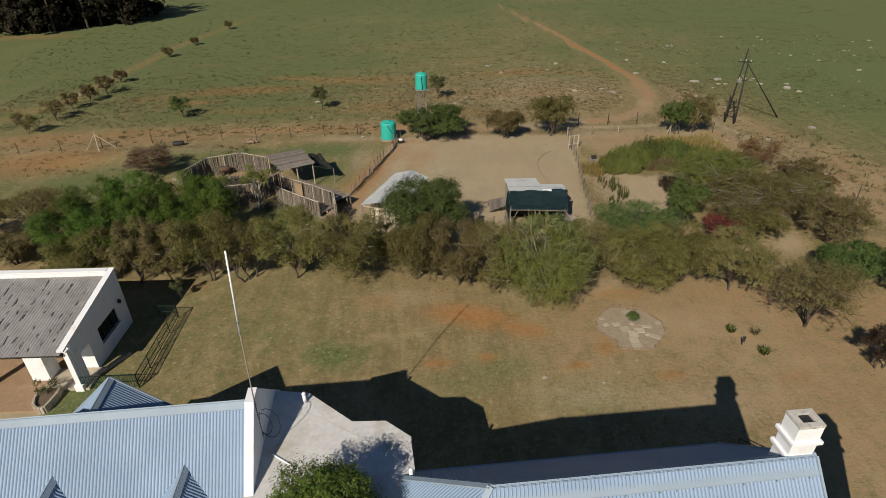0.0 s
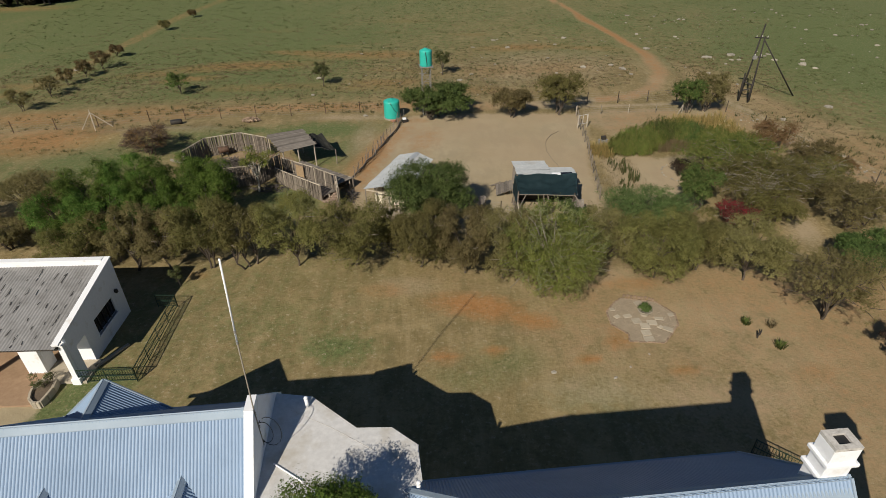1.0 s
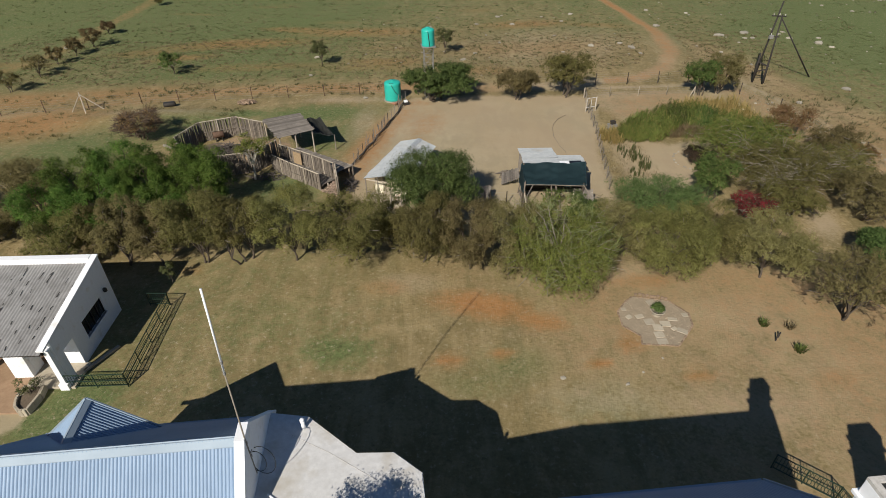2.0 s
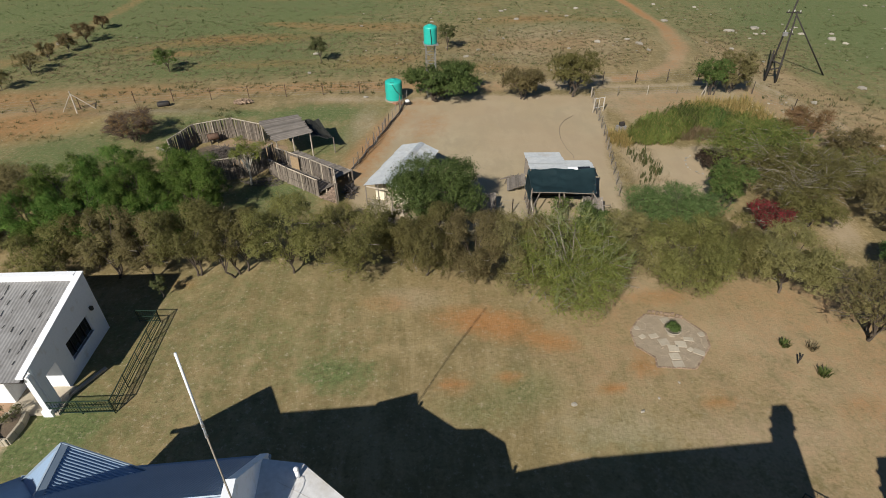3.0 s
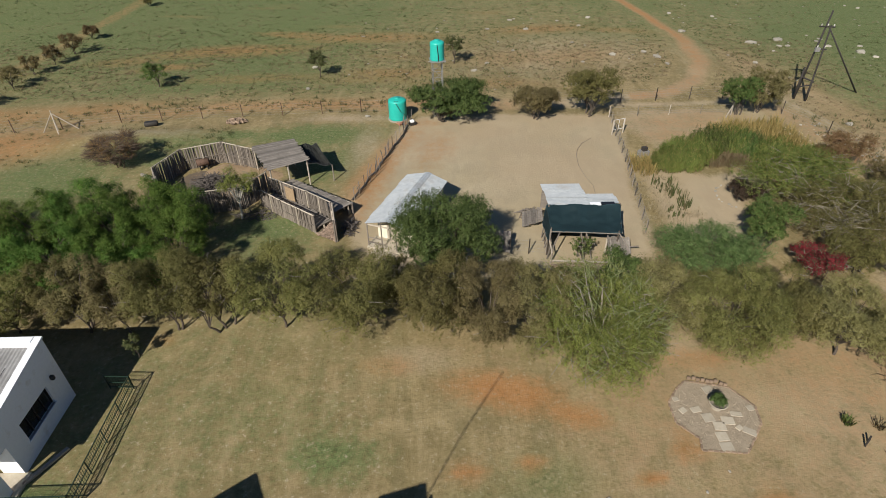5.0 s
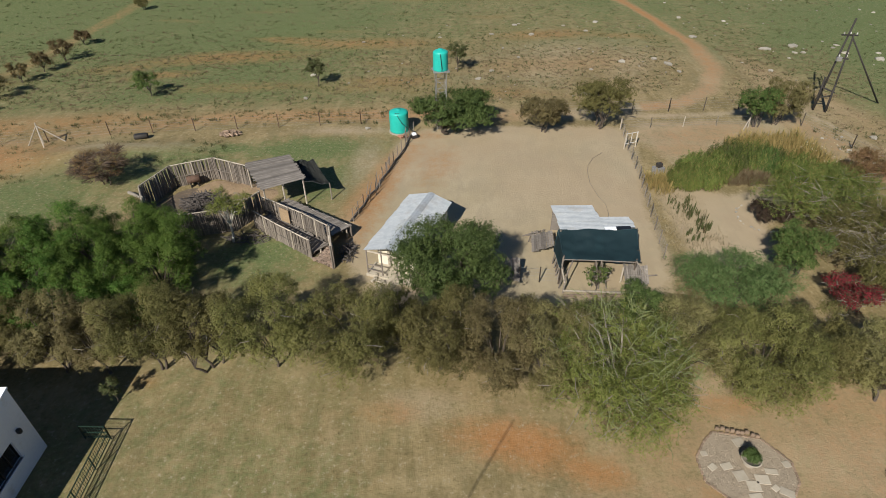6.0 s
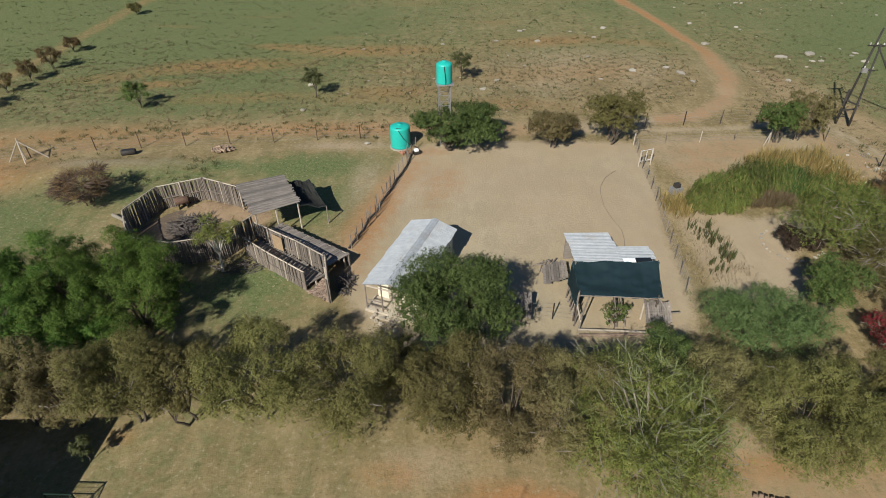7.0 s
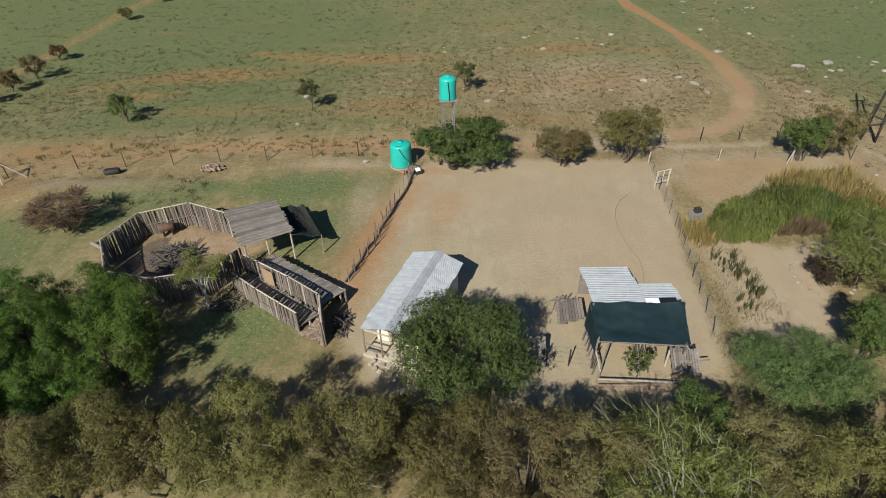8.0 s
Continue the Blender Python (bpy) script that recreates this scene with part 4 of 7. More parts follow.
def blades(name, spots, count, height, wide, material, label, category, seed, droop=0.4, radius=0.22, sides=1):
    """Tufts of upright blades at spots, in one mesh."""
    rng = np.random.default_rng(seed)
    spots = np.repeat(np.asarray(spots, float), count, 0)
    n = len(spots)
    a, q = rng.uniform(0, 6.28, n), radius * np.sqrt(rng.uniform(0, 1, n)) * spots[:, 2]
    foot = np.stack([spots[:, 0] + q * np.cos(a), spots[:, 1] + q * np.sin(a), np.zeros(n) - 0.02], 1)
    h = height * spots[:, 2] * rng.uniform(0.55, 1.2, n)
    b = a + rng.normal(0, 0.8, n)
    tip = foot + np.stack([np.cos(b) * h * droop, np.sin(b) * h * droop, h], 1) * np.array([1, 1, 1]) * rng.uniform(0.7, 1.1, n)[:, None]
    side = np.stack([-np.sin(b), np.cos(b), 0 * b], 1) * (wide * spots[:, 2] * rng.uniform(0.6, 1.3, n))[:, None] / 2
    mid = foot * 0.45 + tip * 0.55 + np.array([0, 0, 1]) * (0.12 * h)[:, None]
    verts = np.stack([foot - side * 0.6, foot + side * 0.6, mid + side, tip, mid - side], 1).reshape(-1, 3)
    base = 5 * np.arange(n)[:, None]
    me = bpy.data.meshes.new(name)
    quads = np.concatenate([base + np.array([0, 1, 2, 4])], 0)
    tris = base + np.array([4, 2, 3, 3])
    me.from_pydata(verts.tolist(), [], [f[:4] for f in quads.tolist()] + [f[:3] for f in tris.tolist()])
    me.update()
    return tagged(mesh_part(name, me, material), label, category, kind="stuff")


def scattered(rng, n, x0, x1, y0, y1, size=(0.5, 1.3), keep=None):
    s = np.stack([rng.uniform(x0, x1, n), rng.uniform(y0, y1, n), rng.uniform(*size, n)], 1)
    return s if keep is None else s[keep(s[:, 0], s[:, 1])]


rng = np.random.default_rng(5)
off_track = lambda x, y: (line_distance(x, y, TRACK) > 2.6) & (line_distance(x, y, LEFT_TRACK) > 2.0) & ((x < 36) | (y > 74 - 1.3 * (x - 36)))
blades("grass_tufts", np.concatenate([scattered(rng, 6000, -62, 66, 73, 100, (0.3, 1.0), off_track), scattered(rng, 3200, -80, 90, 100, 150, (0.4, 1.2), off_track), scattered(rng, 1500, -90, 110, 150, 200, (0.6, 1.3), off_track)]),
       6, 0.16, 0.105, LEAF_TUFT, "low green grass tufts scattered over the field", "grass", 1, 0.9, 0.32)
blades("dry_tufts", np.concatenate([scattered(rng, 7000, -62, 50, 72.5, 92, (0.3, 1.0), off_track), scattered(rng, 2400, -62, 66, 92, 125, (0.3, 1.0), off_track), scattered(rng, 900, 38, 56, 44, 74, (0.3, 1.0))]),
       6, 0.15, 0.10, LEAF_DRY, "low tan tufts of dry grass over the field", "grass", 12, 0.9, 0.34)
blades("dry_weeds", np.concatenate([scattered(np.random.default_rng(91), 320, -60, -30, 57, 69.5, (0.3, 0.8)), scattered(np.random.default_rng(92), 160, -30, -6, 69.5, 72.5, (0.3, 0.7)), scattered(rng, 130, -38, -5, 68.2, 71.5, (0.3, 0.9)), scattered(rng, 200, 36, 48, 42, 66, (0.4, 1.0)), scattered(rng, 150, -36, -20, 60, 65, (0.4, 0.9))]),
       14, 0.38, 0.045, LEAF_TUFT, "dry straw-coloured weeds along the fence line", "weeds", 2, 0.6, 0.35)
def reed_clump(x, y, h, r, material, label, seed):
    """A clump of upright reeds with leaves along their upper half."""
    rng = np.random.default_rng(seed)
    t = thing("reed_clump", x, y, 0, 0, label, "reeds", "reeds round the hollow")
    n = 420
    a, q = rng.uniform(0, 6.2832, n), r * np.sqrt(rng.uniform(0, 1, n))
    tall = h * rng.uniform(0.62, 1.08, n) * (1 - 0.35 * (q / r) ** 2)
    foot = np.stack([q * np.cos(a), 0.85 * q * np.sin(a), np.zeros(n)], 1)
    tip = foot + np.stack([0.16 * tall * np.cos(a) * q / r + rng.normal(0, 0.10, n), 0.16 * tall * np.sin(a) * q / r + rng.normal(0, 0.10, n), tall], 1)
    bm = bmesh.new()
    for k in range(0, n, 6):
        tube(bm, [foot[k], tip[k]], [0.016, 0.006], 3)
    tagged(part("stalk_growth", bm, LEAF_DRY, t), kind="stuff")
    per = 16
    u = rng.uniform(0.22, 1.05, (n * per, 1))
    p = np.repeat(foot, per, 0) * (1 - u) + np.repeat(tip, per, 0) * u + rng.normal(0, 0.07, (n * per, 3))
    along = np.tile([0, 0, 1.0], (n * per, 1)) + rng.normal(0, 0.28, (n * per, 3))
    out = np.stack([np.repeat(np.cos(a), per), np.repeat(np.sin(a), per), np.full(n * per, 0.5)], 1)
    keep = p[:, 2] > 0.12
    v, f = leaves(rng, p[keep], out[keep], 0.34, 0.045, 2.2 * along[keep], 0.5)
    me = bpy.data.meshes.new("foliage")
    fill_mesh(me, v, f)
    tagged(mesh_part("foliage", me, material, t), kind="stuff")
    return t


for k, (x, y, h, r, m) in enumerate(((19.9, 55.2, 1.9, 1.3, LEAF_FRESH), (21.5, 55.4, 2.2, 1.5, LEAF_FRESH), (22.9, 56.6, 2.6, 1.6, LEAF_FRESH), (24.6, 58.0, 2.6, 1.7, LEAF_MID), (26.4, 58.0, 2.4, 1.7, LEAF_FRESH),
                                     (27.6, 57.5, 2.3, 1.4, LEAF_MID), (29.3, 56.0, 2.3, 1.6, LEAF_FRESH), (31.0, 54.6, 2.2, 1.7, LEAF_FRESH), (21.2, 57.0, 2.0, 1.3, LEAF_FRESH), (28.9, 54.4, 1.9, 1.4, LEAF_FRESH))):
    reed_clump(x, y, h, r, m, "dense clump of dark green reeds" if m is LEAF_MID else "dense clump of tall green reeds", 300 + k)
blades("yellow_grass", np.concatenate([scattered(rng, 110, 26.5, 33.5, 59.0, 63.5, (0.6, 1.1)), scattered(rng, 30, 16.9, 18.7, 54.0, 56.5, (0.5, 0.9)), scattered(rng, 60, 31, 35, 55.5, 60, (0.6, 1.0))]),
       40, 1.25, 0.04, LEAF_STRAW, "tall yellow dry grass beside the reeds", "grass", 4, 0.3, 0.5)
blades("brown_reeds", scattered(rng, 75, 23.4, 27.0, 55.2, 56.8, (0.6, 1.0)), 50, 1.1, 0.04, LEAF_DRY, "withered brown reeds round the hollow", "reeds", 14, 0.35, 0.5)
heads = scattered(rng, 55, 31.5, 35.2, 56.0, 60.5)
v, f = leaves(rng, np.stack([heads[:, 0], heads[:, 1], rng.uniform(0.7, 1.5, len(heads))], 1), np.tile([0, -0.5, 0.8], (len(heads), 1)), 0.16, 0.10)
me = bpy.data.meshes.new("seed_heads")
fill_mesh(me, v, f)
tagged(mesh_part("seed_heads", me, SEED_HEADS), "cream seed heads over the dry grass", "seed heads", kind="stuff")
blades("cactus_clumps", np.concatenate([scattered(rng, 22, 17.7, 19.4, 51.0, 53.2, (0.5, 1.0)), scattered(rng, 22, 18.5, 19.7, 48.4, 51.0, (0.6, 1.0)), scattered(rng, 9, 17.2, 18.6, 47.0, 48.4, (0.5, 0.9))]), 7, 0.9, 0.07, LEAF_GREY, "upright grey-green succulents in a dry bed", "succulents", 6, 0.10, 0.14)
blades("dry_bed_grass", scattered(np.random.default_rng(33), 260, 16.2, 20.3, 46.2, 54.6, (0.4, 1.0)), 14, 0.26, 0.03, LEAF_PALE_DRY, "pale dry grass in the fenced bed", "grass", 7, 0.6, 0.4)
AG = "strap-leaved plants on the lawn"
for k, (x, y, s) in enumerate(((20.1, 28.8, 0.56), (21.1, 26.6, 0.6), (21.5, 28.5, 0.56))):
    tagged(blades("strap_leaved_plant", [(x, y, s)], 90, 0.75, 0.07, LEAF_DRY if k == 2 else LEAF_MID, "dry strap-leaved clump on the lawn" if k == 2 else "green strap-leaved clump on the lawn", "plant", 10 + k, 0.55, 0.4), kind="thing", group=AG)


# ---- stones in the field ----
def rock_mesh(seed):
    rng = np.random.default_rng(seed)
    bm = bmesh.new()
    bmesh.ops.create_icosphere(bm, subdivisions=1, radius=1.0)
    for v in bm.verts:
        v.co *= rng.uniform(0.72, 1.2)
        v.co.z = max(-0.2, v.co.z * 0.62)
    me = bpy.data.meshes.new("field_stone")
    bm.to_mesh(me)
    bm.free()
    me.materials.append(STONE)
    return me


ROCKS = [rock_mesh(k) for k in range(6)]
for k in range(190):
    if k < 120:
        x, y = rng.uniform(36, 92), rng.uniform(74, 128)
    elif k < 185:
        x, y = rng.uniform(-12, 32), rng.uniform(73, 105)
    else:
        x, y = rng.uniform(-56, 20), rng.uniform(74, 130)
    if line_distance(np.array([x]), np.array([y]), TRACK)[0] < 2.4:
        continue
    s = 0.07 + 0.36 * rng.uniform() ** 4 + (0.06 if k < 150 else 0.03)
    ob = new("field_stone", ROCKS[k % 6])
    ob.matrix_basis = pose(x, y, 0.02, 0, 0, rng.uniform(0, 360)) @ Matrix.Diagonal((s * rng.uniform(0.9, 1.6), s, s * 0.8, 1))
    tagged(ob, "pale weathered stone lying in the grass", "stone", "stones in the field")
for x, y, s in ((-7.3, 67.2, 0.28), (43.0, 90.2, 0.6), (47.2, 91.3, 0.62), (55.3, 85.5, 0.7), (35.6, 96.0, 0.5), (22.9, 86, 0.45), (48.4, 67.5, 0.5), (27.3, 87.0, 0.4), (40.8, 63.5, 0.4)):
    ob = new("field_stone", ROCKS[int(x * 7) % 6])
    ob.matrix_basis = pose(x, y, 0.05, 0, 0, x * 50) @ Matrix.Diagonal((s * 1.3, s, s * 0.75, 1))
    tagged(ob, "large pale boulder lying in the grass", "stone", "stones in the field")
for k in range(70):
    s = rng.uniform(0, 1)
    x, y = 36.3 + 5.5 * s + rng.normal(0, 0.7), 64.5 - 16 * s + rng.normal(0, 0.7)
    q = 0.06 + 0.16 * rng.uniform() ** 2
    ob = new("bank_stone", ROCKS[k % 6])
    ob.matrix_basis = pose(x, y, 0.0, 0, 0, rng.uniform(0, 360)) @ Matrix.Diagonal((q * rng.uniform(0.9, 1.5), q, q * 0.8, 1))
    tagged(ob, "rough pale stone lying on the bank", "stone", "stones on the bank")


# ---- the farmhouse ----
def gablet(parent, u, side):
    """A small gabled dormer on a slope of the main roof; side: +1 beyond the ridge, -1 before it."""
    top, half, out, pitch = 6.95 if side > 0 else 6.85, 2.05, 3.35, 0.92
    back = 8.3 - top - 0.25  # its ridge starts inside the main roof
    low = top - half * pitch
    g = new("dormer")
    g.parent = parent
    g["label"] = "gabled dormer with ribbed metal roof"
    for s, nm in ((1, "roof_slope"), (-1, "roof_slope")):
        a = Vector((u, side * back, top))
        bm = corrugated(a, (0, side * (out - back), 0), (s * (half + 0.12), 0, -(half + 0.12) * pitch), 0.115, 0.021, 0.3)
        cut(bm, (u, 0, 8.25), (0, -side, -1))
        part(nm, bm, ROOF, g)
    bm = bmesh.new()
    for s in (1, -1):
        beam(bm, (u + s * 0.08, side * (back + 0.1), 0), (u + s * 0.08, side * (out + 0.02), 0), 0.17, 0.03)
    for v in bm.verts:
        v.co.z += top + 0.045 - abs(v.co.x - u) * pitch
    cut(bm, (u, 0, 8.31), (0, -side, -1))
    part("ridge_cap", bm, FLASH, g)
    bm = bmesh.new()
    y0, y1 = sorted((side * (out - 0.35), side * (out - 0.15)))
    vs = [bm.verts.new((u + x, y, z)) for y in (y0, y1) for x, z in ((-half, low), (half, low), (0, top - 0.06))]
    for f in ((0, 1, 2), (5, 4, 3), (0, 3, 4, 1), (1, 4, 5, 2), (2, 5, 3, 0)):
        bm.faces.new([vs[i] for i in f])
    bmesh.ops.recalc_face_normals(bm, faces=bm.faces[:])
    part("gable_wall", bm, PLASTER, g)
    for s in (1, -1):
        bm = bmesh.new()
        beam(bm, (u, side * out, top + 0.02), (u + s * (half + 0.12), side * out, top - (half + 0.12) * pitch + 0.02), 0.05, 0.12)
        part("barge_board", bm, FLASH, g)


def chimney_parts(parent, x, y, z0, z1, w, d, bands):
    bm = boxed(x - w / 2, x + w / 2, y - d / 2, y + d / 2, z0, z1 - 0.09, bevel=0.02)
    part("shaft", bm, PLASTER, parent, "white plastered chimney stack")
    for z in bands:
        part("chimney_band", boxed(x - w / 2 - 0.09, x + w / 2 + 0.09, y - d / 2 - 0.09, y + d / 2 + 0.09, z, z + 0.13, bevel=0.025), PLASTER, parent)
    bm = bmesh.new()
    a, b = 0.20, 0.17
    for args in ((x - w / 2, x - a, y - d / 2, y + d / 2), (x + a, x + w / 2, y - d / 2, y + d / 2), (x - a, x + a, y - d / 2, y - b), (x - a, x + a, y + b, y + d / 2)):
        box(bm, *args, z1 - 0.09, z1 + 0.02)
    part("chimney_top", bm, GREYED, parent, "weathered grey chimney top with an open flue")
    part("flue", boxed(x - a, x + a, y - b, y + b, z1 - 0.088, z1 - 0.06), BLACK, parent)


def farmhouse():
    h = thing("farmhouse", -5.9, 15.58, 0, 4.3, "white farmhouse with pale blue ribbed metal roofs", "house")
    # western wing: ridge along x at v = 0
    west, ridge, eave, run = -9.3, 8.3, 4.45, 3.85
    for side in (1, -1):
        bm = corrugated((west, 0.02 * side, ridge), (-west, 0, 0), (0, side * run, eave - ridge), 0.115, 0.021, 0.3)
        part("roof_slope", bm, ROOF, h, "pale blue ribbed metal roof slope")
    for side in (1, -1):
        bm = bmesh.new()
        beam(bm, (west, side * 0.10, ridge - 0.09), (-0.02, side * 0.10, ridge - 0.09), 0.27, 0.03)
        for v in bm.verts:
            v.co.z += 0.035 - (abs(v.co.y) - 0.0) * 0.98 + 0.13
        part("ridge_cap", bm, FLASH, h)
    bm = bmesh.new()
    prism(bm, [(west + 0.2, -3.45), (-0.02, -3.45), (-0.02, 3.45), (west + 0.2, 3.45)], -0.05, eave + 0.2)
    part("wall", bm, PLASTER, h)
    bm = bmesh.new()
    box(bm, west, -0.02, run - 0.02, run + 0.12, eave - 0.16, eave - 0.03)
    part("gutter", bm, FLASH, h)
    gablet(h, -6.55, 1)
    gablet(h, -6.62, -1)
    gablet(h, -2.2, -1)
    bm = bmesh.new()
    vs = [bm.verts.new((x, y, z)) for x in (west + 0.2, west + 0.45) for y, z in ((-3.45, eave + 0.2), (3.45, eave + 0.2), (0, ridge - 0.12))]
    for f in ((0, 1, 2), (5, 4, 3), (0, 3, 4, 1), (1, 4, 5, 2), (2, 5, 3, 0)):
        bm.faces.new([vs[i] for i in f])
    bmesh.ops.recalc_face_normals(bm, faces=bm.faces[:])
    part("gable_wall", bm, PLASTER, h)
    # gable wall with coping
    bm = bmesh.new()
    prof = [(-4.2, -0.05), (3.0, -0.05), (3.0, 5.75), (0.3, 8.5), (-0.3, 8.5), (-4.2, 4.6)]
    lo = [bm.verts.new((0.0, y, z)) for y, z in prof]
    hi = [bm.verts.new((0.27, y, z)) for y, z in prof]
    bm.faces.new(lo)
    bm.faces.new(hi[::-1])
    for i in range(len(prof)):
        j = (i + 1) % len(prof)
        bm.faces.new((lo[i], hi[i], hi[j], lo[j]))
    bmesh.ops.recalc_face_normals(bm, faces=bm.faces[:])
    part("gable_wall", bm, PLASTER, h, "white plastered parapet gable")
    bm = bmesh.new()
    for a, b in (((0.13, 0.3, 8.53), (0.13, 3.05, 5.73)), ((0.13, -0.3, 8.53), (0.13, -4.2, 4.63)), ((0.13, -0.36, 8.545), (0.13, 0.36, 8.545))):
        beam(bm, a, b, 0.32, 0.11)
    part("coping", bm, PLASTER, h)
    # flat slab between the wings; outline from the world plan
    c, s = math.cos(radians(4.3)), math.sin(radians(4.3))
    local = lambda x, y: ((x + 5.9) * c + (y - 15.58) * s, (y - 15.58) * c - (x + 5.9) * s)
    plan = [(-5.75, 9.0), (0.35, 9.4), (0.12, 13.9), (-0.05, 15.46), (-1.06, 16.28), (-2.4, 16.23), (-4.33, 17.88), (-5.85, 18.1)]
    plan = [local(*p) for p in plan]
    bm = bmesh.new()
    prism(bm, plan, 6.05, 6.35)
    bmesh.ops.bevel(bm, geom=[e for e in bm.edges if abs(e.verts[0].co.z - e.verts[1].co.z) < 0.01 and e.verts[0].co.z > 6.2], offset=0.03, segments=2, affect="EDGES")
    part("flat_roof", bm, CONCRETE, h, "stained pale concrete flat roof")
    bm = bmesh.new()
    mid = Vector((sum(p[0] for p in plan) / 8, sum(p[1] for p in plan) / 8, 0))
    prism(bm, [(mid.x + (px - mid.x) * 0.95, mid.y + (py - mid.y) * 0.95) for px, py in plan], -0.05, 6.06)
    part("wall", bm, PLASTER, h)
    for px, py, ln in ((-4.43, 17.35, 0.5), (0.0, 13.55, 0.5)):
        u, v = local(px, py)
        part("vent_pipe", tubed([(u, v, 6.3), (u, v, 6.3 + ln)], 0.075, 10), PLASTER, h, "short white vent pipe", True)
        part("vent_cap", tubed([(u, v, 6.31 + ln), (u, v, 6.38 + ln)], [0.1, 0.06], 10), PLASTER, h, "", True)
    a, b = local(-5.15, 14.75), local(-4.0, 14.0)
    part("conduit", tubed([(*a, 6.385), (*b, 6.385)], 0.03, 6), PLASTER, h, "white conduit lying on the slab")
    a, b = local(-5.1, 17.2), local(-1.6, 15.2)
    part("slab_joint", tubed([(*a, 6.352), ((a[0] + b[0]) / 2, (a[1] + b[1]) / 2 + 0.1, 6.352), (*b, 6.352)], 0.009, 4), GREYED, h)
    # eastern wing: hipped in the west, gable with chimney in the east
    e0, e1, vr, top, ev, vrun, hrun = 7.95, 17.75, -5.35, 9.45, 5.4, 3.85, 3.4
    far = corrugated((e0 - 3.9, vr + 0.02, top), (e1 - e0 + 3.9, 0, 0), (0, vrun, ev - top), 0.115, 0.021, 0.3)
    cut(far, (e0, vr, top), (-vrun, -hrun, 0))
    part("roof_slope", far, ROOF, h, "pale blue ribbed metal roof slope")
    near = corrugated((e0 - 3.9, vr - 0.02, top), (e1 - e0 + 3.9, 0, 0), (0, -vrun, ev - top), 0.115, 0.021, 0.3)
    cut(near, (e0, vr, top), (-vrun, hrun, 0))
    part("roof_slope", near, ROOF, h, "pale blue ribbed metal roof slope")
    hip = corrugated((e0, vr - 3.9, top), (0, 7.8, 0), (-hrun, 0, ev - top), 0.115, 0.021, 0.3)
    cut(hip, (e0, vr, top), (vrun, hrun, 0))
    cut(hip, (e0, vr, top), (vrun, -hrun, 0))
    part("hip_slope", hip, ROOF, h, "pale blue ribbed metal hip")
    bm = bmesh.new()
    beam(bm, (e0, vr, top + 0.02), (e0 - hrun, vr + vrun, ev + 0.05), 0.2, 0.05)
    part("hip_cap", bm, FLASH, h)
    bm = bmesh.new()
    beam(bm, (e0, vr, top + 0.02), (e0 - hrun, vr - vrun, ev + 0.05), 0.2, 0.05)
    part("hip_cap", bm, FLASH, h)
    for side in (1, -1):
        bm = bmesh.new()
        beam(bm, (e0, vr + side * 0.17, top), (e1 + 0.05, vr + side * 0.17, top), 0.46, 0.03)
        for v in bm.verts:
            v.co.z += 0.055 - abs(v.co.y - vr) * 1.05
        part("ridge_cap", bm, FLASH, h)
        for k in range(19):
            u = e0 + 0.3 + k * 0.51
            part("roof_screw", boxed(u - 0.016, u + 0.016, vr + side * 0.42 - 0.016, vr + side * 0.42 + 0.016, top - 0.45, top - 0.385), STEEL, h)
    bm = bmesh.new()
    beam(bm, (e1 + 0.03, vr, top + 0.0), (e1 + 0.03, vr + vrun, ev + 0.0), 0.07, 0.18)
    beam(bm, (e1 + 0.03, vr, top + 0.0), (e1 + 0.03, vr - vrun, ev + 0.0), 0.07, 0.18)
    part("barge_board", bm, FLASH, h)
    bm = bmesh.new()
    prism(bm, [(e0 - 3.0, vr - 3.4), (e1 - 0.25, vr - 3.4), (e1 - 0.25, vr + 3.4), (e0 - 3.0, vr + 3.4)], -0.05, ev + 0.15)
    part("wall", bm, PLASTER, h)
    bm = bmesh.new()
    vs = [bm.verts.new((x, vr + y, z)) for x in (e1 - 0.5, e1 - 0.25) for y, z in ((-3.4, ev + 0.15), (3.4, ev + 0.15), (0, top - 0.2))]
    for f in ((0, 1, 2), (5, 4, 3), (0, 3, 4, 1), (1, 4, 5, 2), (2, 5, 3, 0)):
        bm.faces.new([vs[i] for i in f])
    bmesh.ops.recalc_face_normals(bm, faces=bm.faces[:])
    part("gable_wall", bm, PLASTER, h)
    bm = bmesh.new()
    box(bm, e0 - hrun, e1, vr + vrun - 0.02, vr + vrun + 0.12, ev - 0.16, ev - 0.03)
    part("gutter", bm, FLASH, h)
    u, v = local(11.8, 11.98)
    chimney_parts(h, u, v, -0.05, 10.62, 0.80, 0.66, (9.3, 9.88))
    return h


farmhouse()
stack = thing("tall_chimney", 16.95, 11.9, 0, 4, "white chimney stack on a low wing of the house", "chimney")
chimney_parts(stack, 0, 0, -0.05, 8.0, 1.2, 0.85, (6.6, 7.3))
mast = thing("aerial_mast", -5.60, 15.35, 0, 0, "tall thin pole clamped to the gable, white above", "mast")
part("upper_tube", tubed([(0.14, -0.12, 11.7), (0.45, -0.45, 15.05)], [0.032, 0.03], 8), PLASTER, mast, "white upper tube", True)
part("lower_tube", tubed([(-0.02, 0.05, 6.6), (0.0, 0.0, 8.4), (0.14, -0.12, 11.75)], [0.026, 0.026, 0.024], 8), TWIGS, mast, "brown-grey lower tube", True)
